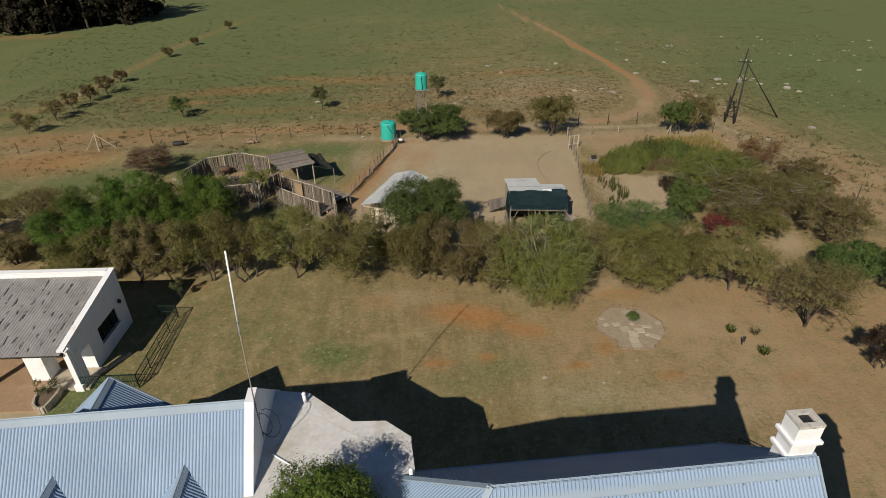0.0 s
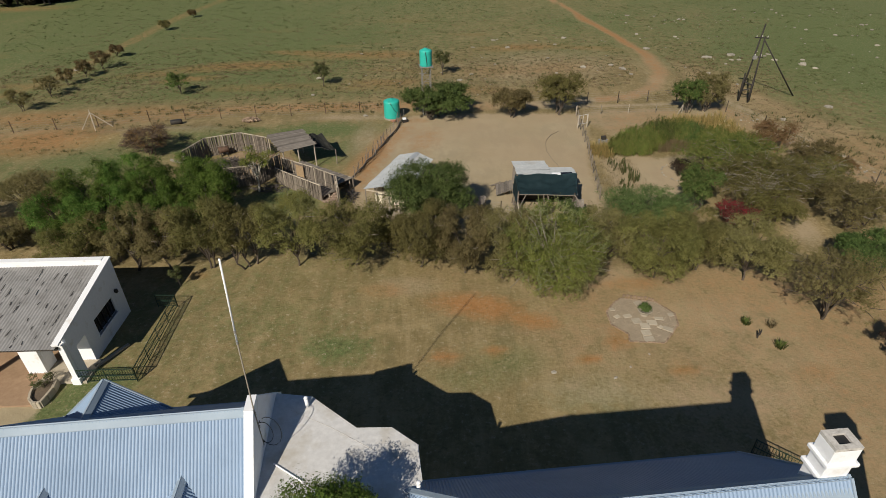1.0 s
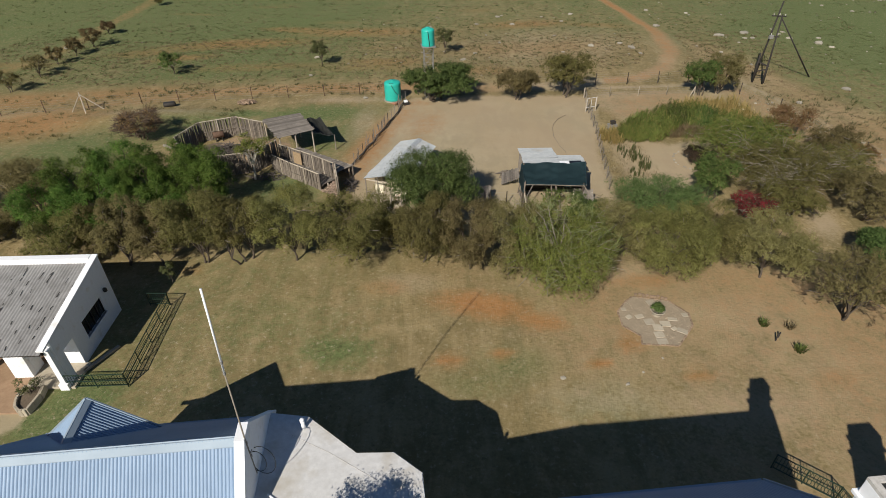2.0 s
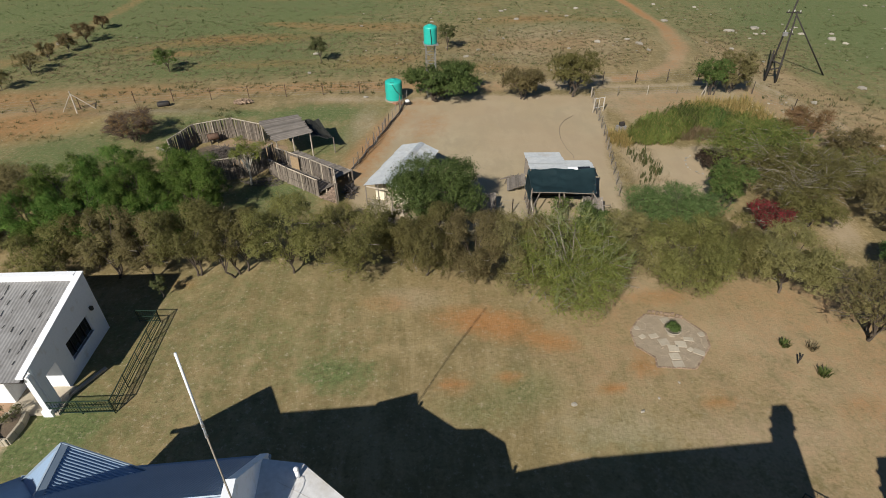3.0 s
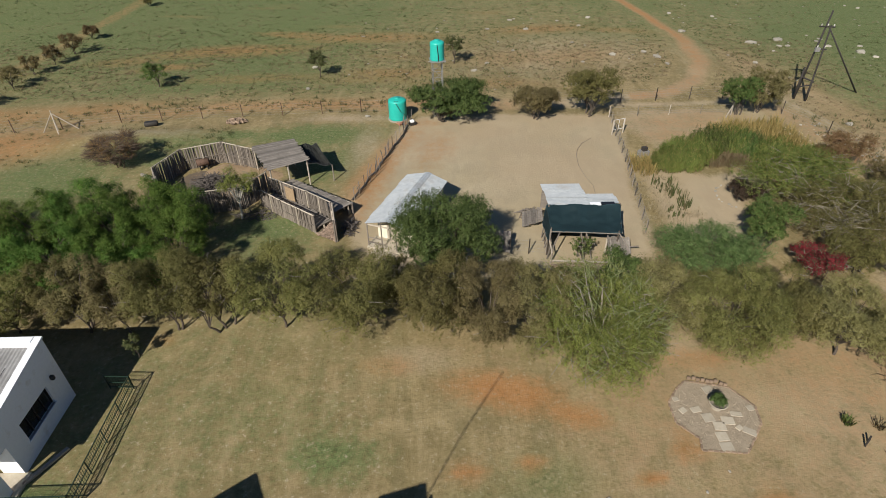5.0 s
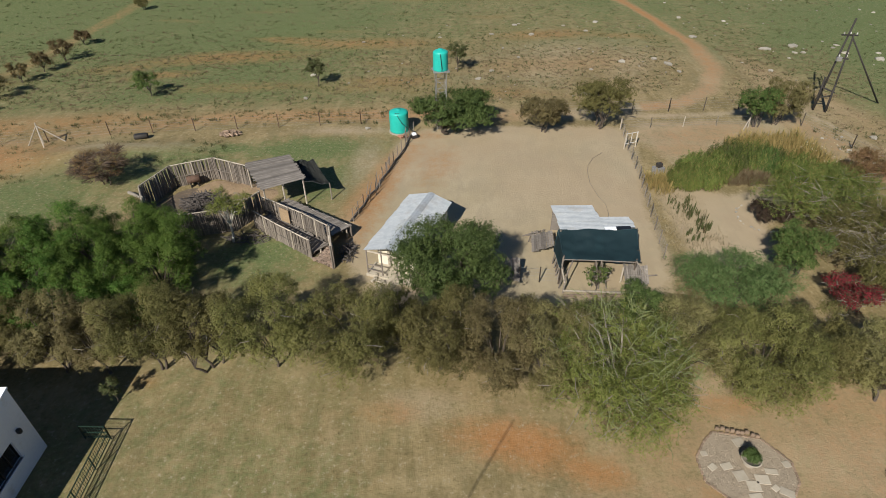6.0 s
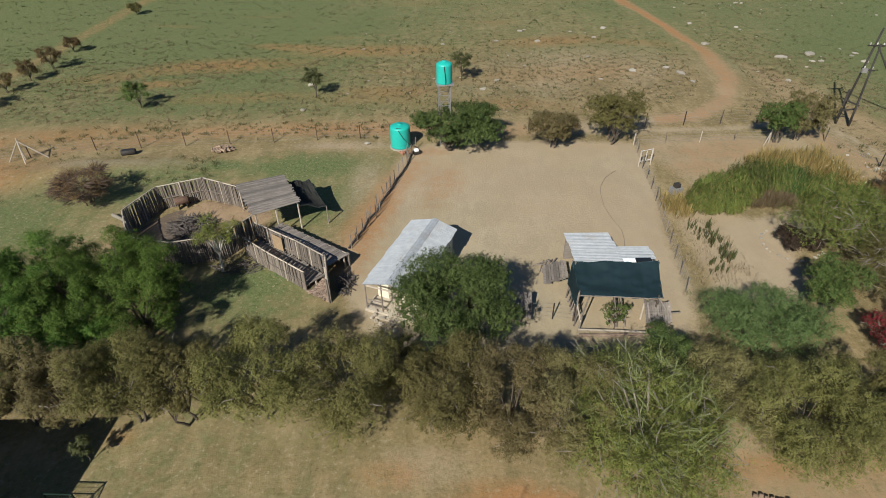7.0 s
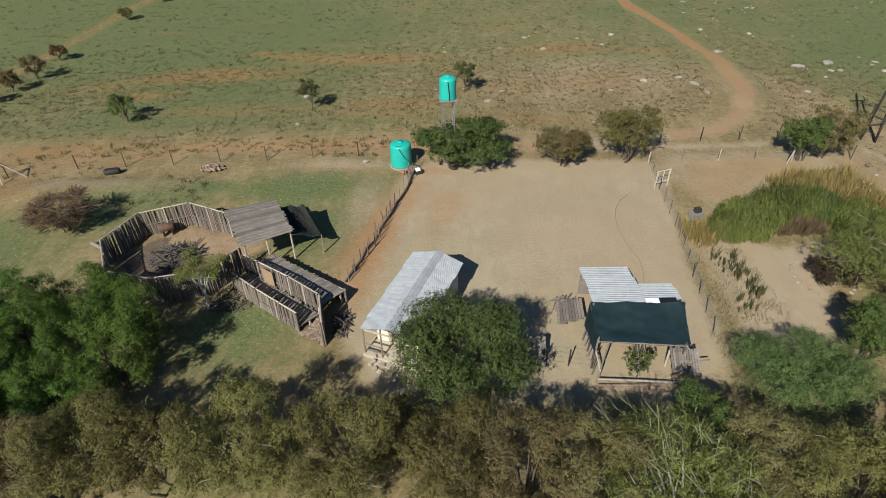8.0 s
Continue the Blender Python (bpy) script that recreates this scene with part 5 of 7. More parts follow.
for z, x, y in ((11.7, 0.14, -0.12), (12.2, 0.19, -0.17), (8.3, 0.0, 0.02), (7.6, 0.0, 0.04)):
    part("clamp", tubed([(x - 0.003, y, z - 0.05), (x + 0.003, y, z + 0.05)], 0.042, 8), STEEL, mast)
bm = bmesh.new()
for k, (rx, rz, x0) in enumerate(((0.28, 0.55, 0.15), (0.4, 0.75, 0.32))):
    tube(bm, [(x0 + rx * math.sin(a), 0.02 + 0.04 * k, 7.3 + rz * math.cos(a)) for a in np.linspace(-0.4, 5.6, 18)], 0.014, 5)
part("cable", bm, BLACK, mast, "loops of black cable")


# ---- the outbuilding with the lean-to roof ----
def outbuilding():
    o = thing("outbuilding", -19.45, 31.4, 0, 0.6, "white outbuilding with a grey fibre-cement lean-to roof", "outbuilding")
    w = -22.0  # its west end, far outside
    hi, lo, front = 4.0, 2.95, -6.6
    slope = (hi - lo) / -front
    # end wall with a window opening
    bm = bmesh.new()
    y0, y1, z0, z1 = -3.5, -1.25, 1.0, 2.15
    top = lambda y: 4.2 + (y) * slope * 1.0
    cols = {(-6.1, -5.55): [(-0.05, None)], (-5.55, -4.62): [(2.05, None)], (-4.62, y0): [(-0.05, None)], (y0, y1): [(-0.05, z0), (z1, None)], (y1, 0.0): [(-0.05, None)]}
    for (a, b), spans in cols.items():
        for za, zb in spans:
            vs = [bm.verts.new((x, y, z)) for x in (-0.28, 0.0) for y, z in ((a, za), (b, za), (b, zb if zb else top(b)), (a, zb if zb else top(a)))]
            for f in ((3, 2, 1, 0), (4, 5, 6, 7), (0, 1, 5, 4), (1, 2, 6, 5), (2, 3, 7, 6), (3, 0, 4, 7)):
                bm.faces.new([vs[i] for i in f])
    bmesh.ops.remove_doubles(bm, verts=bm.verts[:], dist=0.0005)
    bmesh.ops.recalc_face_normals(bm, faces=bm.faces[:])
    part("end_wall", bm, PLASTER, o)
    wdw = part("window", boxed(-0.19, -0.16, y0, y1, z0, z1), GLASS, o, "dark barred window")
    for k in range(5):
        y = y0 + (y1 - y0) * k / 4
        part("glazing_bar", boxed(-0.15, -0.10, y - 0.02, y + 0.02, z0, z1), CREOSOTE, wdw)
    part("sill", boxed(-0.1, 0.06, y0 - 0.08, y1 + 0.08, z0 - 0.07, z0), PLASTER, wdw)
    part("lintel_frame", boxed(-0.15, -0.1, y0, y1, z1 - 0.05, z1), CREOSOTE, wdw)
    part("back_wall", boxed(w, -0.285, -0.28, 0.0, -0.05, 4.2), PLASTER, o)
    bm = bmesh.new()
    beam(bm, (-0.14, -6.75, top(-6.75) + 0.05), (-0.14, 0.05, top(0.05) + 0.05), 0.36, 0.10)
    part("parapet_coping", bm, PLASTER, o)
    part("parapet_coping", boxed(w, -0.35, -0.33, 0.05, 4.2, 4.3), PLASTER, o)
    bm = corrugated((w, -0.3, hi - 0.1), (-w - 0.31, 0, 0), (0, -6.4, -6.4 * slope), 0.18, 0.012)
    part("roof_sheet", bm, CEMENT, o, "grey corrugated fibre-cement roof")
    rng = np.random.default_rng(8)
    bm = bmesh.new()
    for k in range(150):
        line = -0.6 - 0.54 * int(rng.integers(0, 24))
        y = -rng.uniform(0.5, 6.4)
        ln = rng.uniform(0.10, 0.30) * (1 + 2.2 * rng.uniform() ** 3)
        z = hi - 0.1 + (y + 0.3) * slope + 0.03
        beam(bm, (line + rng.normal(0, 0.03), y, z), (line + rng.normal(0, 0.03), y - ln, z - ln * slope), rng.uniform(0.015, 0.055), 0.010)
    tagged(part("lichen_streaks", bm, LICHEN, o, "black lichen along the sheet laps"), kind="stuff")
    # front: a set-back wall, a white pier and a corner column
    part("front_wall", boxed(w, -3.9, -2.75, -2.5, -0.05, 3.3), PLASTER, o)
    part("verandah_floor", boxed(w, -1.7, -8.0, -2.76, -0.06, 0.1, bevel=0.02), TILES, o, "orange-brown verandah floor")
    part("pier", boxed(-3.35, -2.3, -5.6, -5.35, -0.05, 3.0, bevel=0.02), PLASTER, o)
    part("pier_return", boxed(-2.53, -2.3, -5.345, -4.6, -0.05, 3.0), PLASTER, o)
    part("corner_column", boxed(-0.36, -0.06, -6.40, -6.14, -0.05, 2.85, bevel=0.02), PLASTER, o)
    part("verandah_column", boxed(-6.1, -5.75, -6.65, -6.35, 0.05, 2.7, bevel=0.02), PLASTER, o)
    part("column_foot", boxed(-0.46, 0.04, -6.50, -6.05, -0.05, 0.4, bevel=0.03), PLASTER, o)
    part("front_wall", boxed(-1.0, -0.285, -4.6, -4.35, -0.05, 3.1), PLASTER, o)
    part("doorway_lintel", boxed(-2.29, -1.0, -4.6, -4.35, 2.1, 3.1), PLASTER, o)
    part("stoop", boxed(-2.4, 0.3, -6.4, -4.6, -0.05, 0.12, bevel=0.02), SLAB, o)
    part("eave_beam", boxed(w, -0.3, -6.55, -6.4, 2.65, 2.82), CREOSOTE, o)
    for y, z in ((-0.75, 2.1),):
        part("wall_lamp", boxed(0.0, 0.18, y - 0.08, y + 0.08, z, z + 0.25, bevel=0.02), BLACK, o)
    return o


outbuilding()
planter = thing("planter", -20.9, 24.2, 0, 0, "low curved white stone planter on the patio's edge", "planter")
planter.matrix_basis = pose(-20.95, 24.15, 0) @ Matrix.Diagonal((0.56, 0.66, 0.95, 1))
rim = [(-1.1, 1.2), (-1.25, 0.5), (-1.1, -0.2), (-0.75, -0.85), (-0.1, -1.3), (0.55, -1.25)]
for k, ((ax, ay), (bx, by)) in enumerate(zip(rim, rim[1:] + [(0.75, 0.3)])):
    for j in range(2):
        bm = bmesh.new()
        a, b = Vector((ax, ay, 0.0)).lerp(Vector((bx, by, 0)), j / 2), Vector((ax, ay, 0)).lerp(Vector((bx, by, 0)), (j + 0.96) / 2)
        beam(bm, a + Vector((0, 0, 0.2)), b + Vector((0, 0, 0.2)), 0.26, 0.5)
        bmesh.ops.bevel(bm, geom=bm.edges[:], offset=0.03, segments=1, affect="EDGES")
        part("stone", bm, SLAB, planter)
bm = bmesh.new()
beam(bm, (0.75, 0.3, 0.2), (0.55, 1.2, 0.2), 0.28, 0.5)
part("stone", bm, SLAB, planter)
bm = bmesh.new()
prism(bm, [(-1.1, -0.2), (-0.1, -1.2), (0.5, -1.1), (0.7, 0.3), (0.5, 1.2), (-1.0, 1.2)], 0.0, 0.3)
part("soil", bm, DUNG, planter)
plant("planter_shrub", -21.1, 24.6, 1.3, 0.65, LEAF_GREY, "sparse grey-green shrub in the planter", "shrub", "", 260, 0.03, 0.2, 6, 420, (0.12, 0.06), twigs=10)


def mesh_fence(name, points, height, post_gap, material, label, group="", wires=5, rails=True, mesh_step=0.0, thick=0.03, post_material=None, category="fence"):
    """Posts with rails or wires between them along a line."""
    f = thing(name, points[0][0], points[0][1], 0, 0, label, category, group)
    o = Vector((*points[0], 0))
    for a, b in zip(points, points[1:]):
        a, b = Vector((*a, 0)) - o, Vector((*b, 0)) - o
        n = max(1, round((b - a).length / post_gap))
        for k in range(n + 1):
            p = a.lerp(b, k / n)
            part("post", tubed([p + Vector((0, 0, -0.1)), p + Vector((0, 0, height + 0.04))], thick, 6), post_material or material, f)
        if rails:
            for z in (height, height * 0.5, 0.1):
                bm = bmesh.new()
                beam(bm, a + Vector((0, 0, z)), b + Vector((0, 0, z)), thick * 1.2)
                part("rail", bm, material, f)
        for k in range(wires):
            z = height * (k + 0.6) / wires
            part("wire", tubed([a + Vector((0, 0, z)), b + Vector((0, 0, z))], 0.006, 3), material, f)
        bm = bmesh.new()
        if mesh_step:
            m = int((b - a).length / mesh_step)
            for k in range(m):
                p = a.lerp(b, (k + 0.5) / m)
                tube(bm, [p + Vector((0, 0, 0.1)), p + Vector((0, 0, height))], 0.013, 3)
            tagged(part("mesh_panel", bm, material, f), kind="stuff")
    return f


mesh_fence("garden_fence", [(-17.8, 31.8), (-16.5, 31.75), (-16.3, 25.1), (-19.6, 25.05)], 0.95, 1.65, GREEN_PAINT, "dark green steel mesh garden fence", wires=6, mesh_step=0.14)
mesh_fence("garden_railing", [(15.9, 19.35), (17.9, 17.7), (18.6, 14.0)], 1.0, 1.3, GREEN_PAINT, "green steel railing beside the house", wires=0, mesh_step=0.13)

# ---- the paved round on the lawn ----
paving = thing("paved_circle", 13.95, 29.4, 0.0, 0, "gravel patch with stone slabs and brick edging", "paving")
edge = [(-2.27, 0.8), (-1.65, 1.6), (-0.98, 2.2), (1.17, 1.75), (2.05, 0.5), (1.9, -0.55), (1.2, -1.4), (0.5, -2.2), (-1.6, -2.0), (-1.45, -1.35), (-2.3, -0.42)]
bm = bmesh.new()
prism(bm, edge[::-1], -0.05, 0.035)
part("gravel_bed", bm, GRAVEL, paving)
rng = np.random.default_rng(21)
gp = np.stack([rng.uniform(-2.3, 2.0, 5200), rng.uniform(-2.3, 2.3, 5200)], 1)
gp = gp[inside(gp[:, 0], gp[:, 1], edge)]
v, f = leaves(rng, np.concatenate([gp, rng.uniform(0.03, 0.055, (len(gp), 1))], 1), np.tile([0, 0, 1.5], (len(gp), 1)), 0.07, 0.06)
me = bpy.data.meshes.new("gravel")
fill_mesh(me, v, f)
tagged(mesh_part("gravel", me, GRAVEL, paving), kind="stuff")
for k, (x, y, w, d, r) in enumerate(((-1.05, 0.32, 0.5, 0.33, 12), (-0.61, -0.17, 0.55, 0.5, 8), (-0.23, -0.68, 0.58, 0.5, -5), (-0.35, -1.28, 0.55, 0.5, 4), (-0.36, -1.86, 0.6, 0.5, 0), (0.29, -0.37, 0.62, 0.46, -6), (0.87, 0.01, 0.55, 0.28, -8),
                                     (1.11, -1.02, 0.62, 0.38, -32), (0.69, -0.8, 0.32, 0.26, 30), (1.75, 0.37, 0.34, 0.32, 10), (0.04, 1.57, 0.5, 0.45, 14), (-1.72, 0.29, 0.36, 0.3, 30), (-1.85, 1.0, 0.3, 0.26, 10))):
    part("slab", boxed(-w / 2, w / 2, -d / 2, d / 2, 0.0, 0.075, m=pose(x, y, 0, 0, 0, r), bevel=0.012), SLAB, paving)
brick_mesh = None
for (ax, ay), (bx, by) in zip(edge, edge[1:] + edge[:1]):
    ln = math.hypot(bx - ax, by - ay)
    for k in range(int(ln / 0.25)):
        s = (k + 0.5) / int(ln / 0.25)
        if brick_mesh is None:
            brick_mesh = part("brick", boxed(-0.11, 0.11, -0.05, 0.05, -0.06, 0.11, bevel=0.008), EDGE, paving)
            b = brick_mesh
        else:
            b = new("brick", brick_mesh.data)
            b.parent = paving
        b.matrix_basis = pose(ax + (bx - ax) * s, ay + (by - ay) * s, rng.uniform(-0.06, -0.02), 0, 0, math.degrees(math.atan2(by - ay, bx - ax)) + rng.uniform(-9, 9))
urn = thing("garden_urn", 14.0, 29.85, 0.03, 0, "white stone urn on the paved circle", "urn")
bm = bmesh.new()
prof = [(0.26, 0.0), (0.27, 0.05), (0.2, 0.09), (0.24, 0.15), (0.38, 0.26), (0.45, 0.38), (0.48, 0.43), (0.41, 0.43), (0.39, 0.36), (0.0, 0.35)]
rings = [[bm.verts.new((r * math.cos(6.2832 * k / 20), r * math.sin(6.2832 * k / 20), z)) for k in range(20)] for r, z in prof[:-1]]
for lo, hi in zip(rings, rings[1:]):
    for k in range(20):
        bm.faces.new((lo[k], lo[(k + 1) % 20], hi[(k + 1) % 20], hi[k]))
bm.faces.new(rings[0][::-1])
bm.faces.new(rings[-1])
part("bowl", bm, SLAB, urn, "", True)
plant("urn_plant", 14.02, 29.92, 0.72, 0.31, LEAF_DENSE, "green plant growing in the urn", "plant", "", 262, 0.03, 0.48, 9, 1300, (0.16, 0.05))
row = thing("brick_edging", 13.25, 31.75, 0, -15, "broken row of edging bricks behind the urn", "bricks")
for k in range(9):
    b = new("brick", brick_mesh.data)
    b.parent = row
    b.matrix_basis = pose(0.23 * k + rng.uniform(-0.02, 0.02), rng.normal(0, 0.03), rng.uniform(0.05, 0.10), 0, rng.uniform(-14, 14), rng.uniform(-8, 8)) @ Matrix.Diagonal((0.8, 0.9, 1.15, 1))
post = thing("marker_posts", 20.2, 27.5, 0, 0, "two short dark posts on the lawn", "post")
for x, y, hgt in ((0, 0, 0.55), (0.28, 0.25, 0.4)):
    part("post", tubed([(x, y, -0.1), (x, y, hgt)], 0.045, 6), CREOSOTE, post)


for k, (x, y, q) in enumerate(((7.3, 25.0, 0.15), (10.7, 24.5, 0.11), (11.8, 25.3, 0.08), (13.2, 26.3, 0.08))):
    ob = new("lawn_stone", ROCKS[k])
    ob.matrix_basis = pose(x, y, 0.0, 0, 0, 40 * k) @ Matrix.Diagonal((1.3 * q, q, 0.8 * q, 1))
    tagged(ob, "small tan stone lying on the dry lawn", "stone", "stones on the lawn")


# ---- the kraal of poles ----
def pole_wall(name, points, height, label, rail=True, gap=0.13, group="pole fences of the kraal", seed=0):
    """A wall of upright split poles side by side, with a rail along its top."""
    rng = np.random.default_rng(seed)
    f = thing(name, points[0][0], points[0][1], 0, 0, label, "fence", group)
    o = Vector((*points[0], 0))
    shapes = []
    for k in range(5):
        bm = bmesh.new()
        tube(bm, [(0, 0, -0.1), (0.012 * rng.normal(), 0.012 * rng.normal(), 0.5), (0.02 * rng.normal(), 0.02 * rng.normal(), 1.0)], [0.07, 0.066, 0.055], 5)
        me = bpy.data.meshes.new("pole")
        bm.to_mesh(me)
        bm.free()
        me.materials.append(POLES)
        shapes.append(me)
    for a, b in zip(points, points[1:]):
        a, b = Vector((*a, 0)) - o, Vector((*b, 0)) - o
        n = max(1, int((b - a).length / gap))
        for k in range(n):
            p = a.lerp(b, (k + 0.5) / n)
            ob = new("pole", shapes[int(rng.integers(0, 5))])
            ob.parent = f
            ob.matrix_basis = pose(p.x + 0.015 * rng.normal(), p.y + 0.015 * rng.normal(), 0, rng.normal(0, 1.2), rng.normal(0, 1.2), rng.uniform(0, 360)) @ Matrix.Diagonal((1.05, 1.05, height * rng.uniform(0.93, 1.03), 1))
        if rail:
            way = (b - a).normalized()
            out = Vector((-way.y, way.x, 0)) * 0.07
            for z in (height * 1.0,):
                part("rail", tubed([a + out * 0 + Vector((0, 0, z)), b + Vector((0, 0, z))], 0.05, 6), PALE, f, "pale top rail")
            part("rail", tubed([a - out + Vector((0, 0, height * 0.45)), b - out + Vector((0, 0, height * 0.45))], 0.04, 6), POLES, f)
            m = max(2, round((b - a).length / 1.6))
            for k in range(m + 1):
                p = a.lerp(b, k / m) - out * 1.2
                part("post", tubed([p + Vector((0, 0, -0.1)), p + Vector((0, 0, height + 0.05))], 0.06, 6), PALE if k % 2 else POLES, f)
    return f


pole_wall("kraal_fence", [(-13.9, 52.0), (-15.4, 49.6), (-18.6, 48.9), (-21.7, 49.7), (-23.5, 53.0), (-22.4, 56.2), (-19.2, 57.6), (-16.0, 56.1)], 1.95, "ring of weathered grey upright poles with pale rails", seed=1)
pole_wall("pole_fence", [(-13.5, 51.3), (-10.1, 49.0), (-7.95, 47.3), (-7.42, 44.9)], 1.85, "weathered pole fence beside a narrow passage", seed=2)
pole_wall("pole_fence", [(-13.9, 49.9), (-12.0, 48.3), (-9.1, 46.1)], 1.5, "low weathered pole fence beside a narrow passage", seed=3)
pole_wall("pole_fence", [(-12.0, 52.45), (-6.65, 48.7)], 0.9, "low dark pole fence along the slatted deck", rail=True, seed=4)


def lath_roof(name, corners, label, seed, step=0.16, material=None, legs=()):
    """A flat roof of laths laid side by side on bearers, given by its four corners (x, y, z) in turn."""
    rng = np.random.default_rng(seed)
    c = [Vector(p) for p in corners]
    t = thing(name, c[0].x, c[0].y, 0, 0, label, "shelter")
    o = Vector((c[0].x, c[0].y, 0))
    c = [p - o for p in c]
    n = int((c[3] - c[0]).length / step)
    for k in range(n):
        a, b = c[0].lerp(c[3], (k + 0.5) / n), c[1].lerp(c[2], (k + 0.5) / n)
        way = (b - a).normalized()
        bm = bmesh.new()
        beam(bm, a - way * rng.uniform(0.0, 0.22), b + way * rng.uniform(0.0, 0.22), step * rng.uniform(0.82, 1.0), 0.035)
        for v in bm.verts:
            v.co.z += rng.normal(0, 0.008)
        part("lath", bm, material or SLATS, t)
    for s in (0.05, 0.5, 0.95):
        part("bearer", tubed([c[0].lerp(c[1], s) - Vector((0, 0, 0.07)), c[3].lerp(c[2], s) - Vector((0, 0, 0.07))], 0.05, 6), POLES, t)
    for p in legs:
        q = Vector(p) - o
        part("leg", tubed([(q.x, q.y, -0.1), (q.x, q.y, q.z)], 0.065, 6), PALE, t)
    return t


lath_roof("kraal_shelter", [(-15.9, 55.8, 2.35), (-12.7, 57.0, 2.45), (-10.6, 53.0, 2.45), (-13.5, 51.5, 2.35)], "shelter with a grey lath roof on poles", 11,
          legs=((-15.8, 55.7, 2.3), (-12.8, 56.8, 2.4), (-10.8, 53.2, 2.4), (-13.5, 51.8, 2.3), (-12.2, 52.4, 2.35)))
bm = bmesh.new()
prism(bm, [(-13.8, 50.0), (-12.0, 48.45), (-9.2, 46.2), (-7.9, 47.1), (-10.2, 48.9), (-13.4, 51.2)], -0.05, 0.06)
tagged(part("trodden_bedding", bm, DUNG), "dark trodden bedding in the narrow passage", "bedding", kind="stuff")
lath_roof("slatted_floor", [(-13.75, 50.0, 0.62), (-13.2, 50.95, 0.62), (-8.1, 47.0, 0.5), (-9.0, 46.2, 0.42)], "slatted floor of grey split poles in the passage", 12, 0.21, SLATS, ((-13.5, 50.4, 0.55), (-11.0, 48.4, 0.5), (-8.6, 46.6, 0.4)))
lath_roof("slatted_deck", [(-12.9, 51.45, 1.0), (-12.1, 52.35, 1.0), (-6.75, 48.6, 0.95), (-7.8, 47.5, 0.95)], "slatted deck of grey split poles beside the passage", 13, 0.2, SLATS, ((-12.3, 52.2, 0.93), (-9.5, 50.3, 0.93), (-7.0, 48.5, 0.9)))
straw_panel = thing("straw_panel", -11.55, 49.85, 0.0, -34, "orange straw matting tied to the pole fence", "matting")
part("mat", boxed(-0.5, 0.45, -0.15, -0.10, 0.62, 1.75, bevel=0.02), STRAW, straw_panel)
part("stay", tubed([(-0.4, -0.10, -0.05), (-0.4, -0.10, 1.7)], 0.025, 6), POLES, straw_panel)
ramp_stones = thing("stone_ramp", -9.05, 45.85, 0, 0, "reddish stone ramp at the end of the passage", "ramp")
bm = bmesh.new()
vs = [bm.verts.new(p) for p in ((0, 0, -0.05), (1.5, -0.88, -0.05), (1.0, 1.0, -0.05), (0, 0, 0.10), (1.5, -0.88, 0.08), (1.0, 1.0, 0.42))]
for f in ((2, 1, 0), (3, 4, 5), (0, 1, 4, 3), (1, 2, 5, 4), (2, 0, 3, 5)):
    bm.faces.new([vs[i] for i in f])
part("bed", bm, DUNG, ramp_stones)
rng = np.random.default_rng(44)
for k in range(90):
    u, w = sorted(rng.uniform(0, 1, 2))
    a, b, c = u, w - u, 1 - w
    x, y, z = 1.5 * b + 1.0 * c, -0.88 * b + 1.0 * c, 0.10 * a + 0.08 * b + 0.42 * c
    q = rng.uniform(0.08, 0.15)
    part("stone", boxed(-q, q, -0.6 * q, 0.6 * q, -0.05, 0.035, m=pose(x, y, z, rng.normal(0, 7), rng.normal(0, 7), rng.uniform(0, 180)), bevel=0.012), RUBBLE, ramp_stones)

straw = thing("straw_litter", -18.3, 53.4, 0, 0, "orange straw and litter inside the kraal", "straw", kind="stuff")
for name, m, cx, cy, rx, ry, z in (("dark_bedding", DUNG, -0.6, -0.8, 4.2, 3.4, 0.05), ("straw_layer", STRAW, 0.9, 0.9, 3.6, 2.9, 0.11)):
    bm = bmesh.new()
    bmesh.ops.create_grid(bm, x_segments=22, y_segments=22, size=1.0)
    for v in bm.verts:
        a, q = math.atan2(v.co.y, v.co.x), max(abs(v.co.x), abs(v.co.y))
        wob = 1 + 0.12 * math.sin(3 * a + 1) + 0.07 * math.sin(7 * a)
        v.co = (cx + rx * wob * q * math.cos(a), cy + ry * wob * q * math.sin(a), z * (1 - q ** 4) * 1.6 + 0.05 * noise.noise((v.co.x * 4, v.co.y * 4, z)) - 0.06 * q ** 6)
    part(name, bm, m, straw, smooth=True)
v, f = leaves(rng, np.stack([rng.normal(1.2, 1.7, 2600), rng.normal(1.3, 1.25, 2600), rng.uniform(0.1, 0.2, 2600)], 1), np.tile([0, 0, 1.2], (2600, 1)), 0.22, 0.03)
me = bpy.data.meshes.new("loose_straw")
fill_mesh(me, v, f)
mesh_part("loose_straw", me, STRAW, straw)


def stick_heap(name, x, y, rx, ry, h, n, length, radius, material, label, category, seed):
    rng = np.random.default_rng(seed)
    bm = bmesh.new()
    for k in range(n):
        a, q = rng.uniform(0, 6.28), math.sqrt(rng.uniform(0, 1))
        c = Vector((rx * q * math.cos(a), ry * q * math.sin(a), max(radius, h * (1 - q) * rng.uniform(0.3, 1.0))))
        d = Vector((rng.normal(), rng.normal(), rng.normal() * 0.3)).normalized() * length * rng.uniform(0.4, 1.0) / 2
        ends = [c - d, c + Vector((0, 0, 0.06 * rng.normal())), c + d]
        for e in ends:
            e.z = max(e.z, radius * 0.6)
        tube(bm, ends, [radius, radius, radius * 0.6], 5)
    return tagged(part_top(name, bm, material, x, y), label, category, kind="stuff")


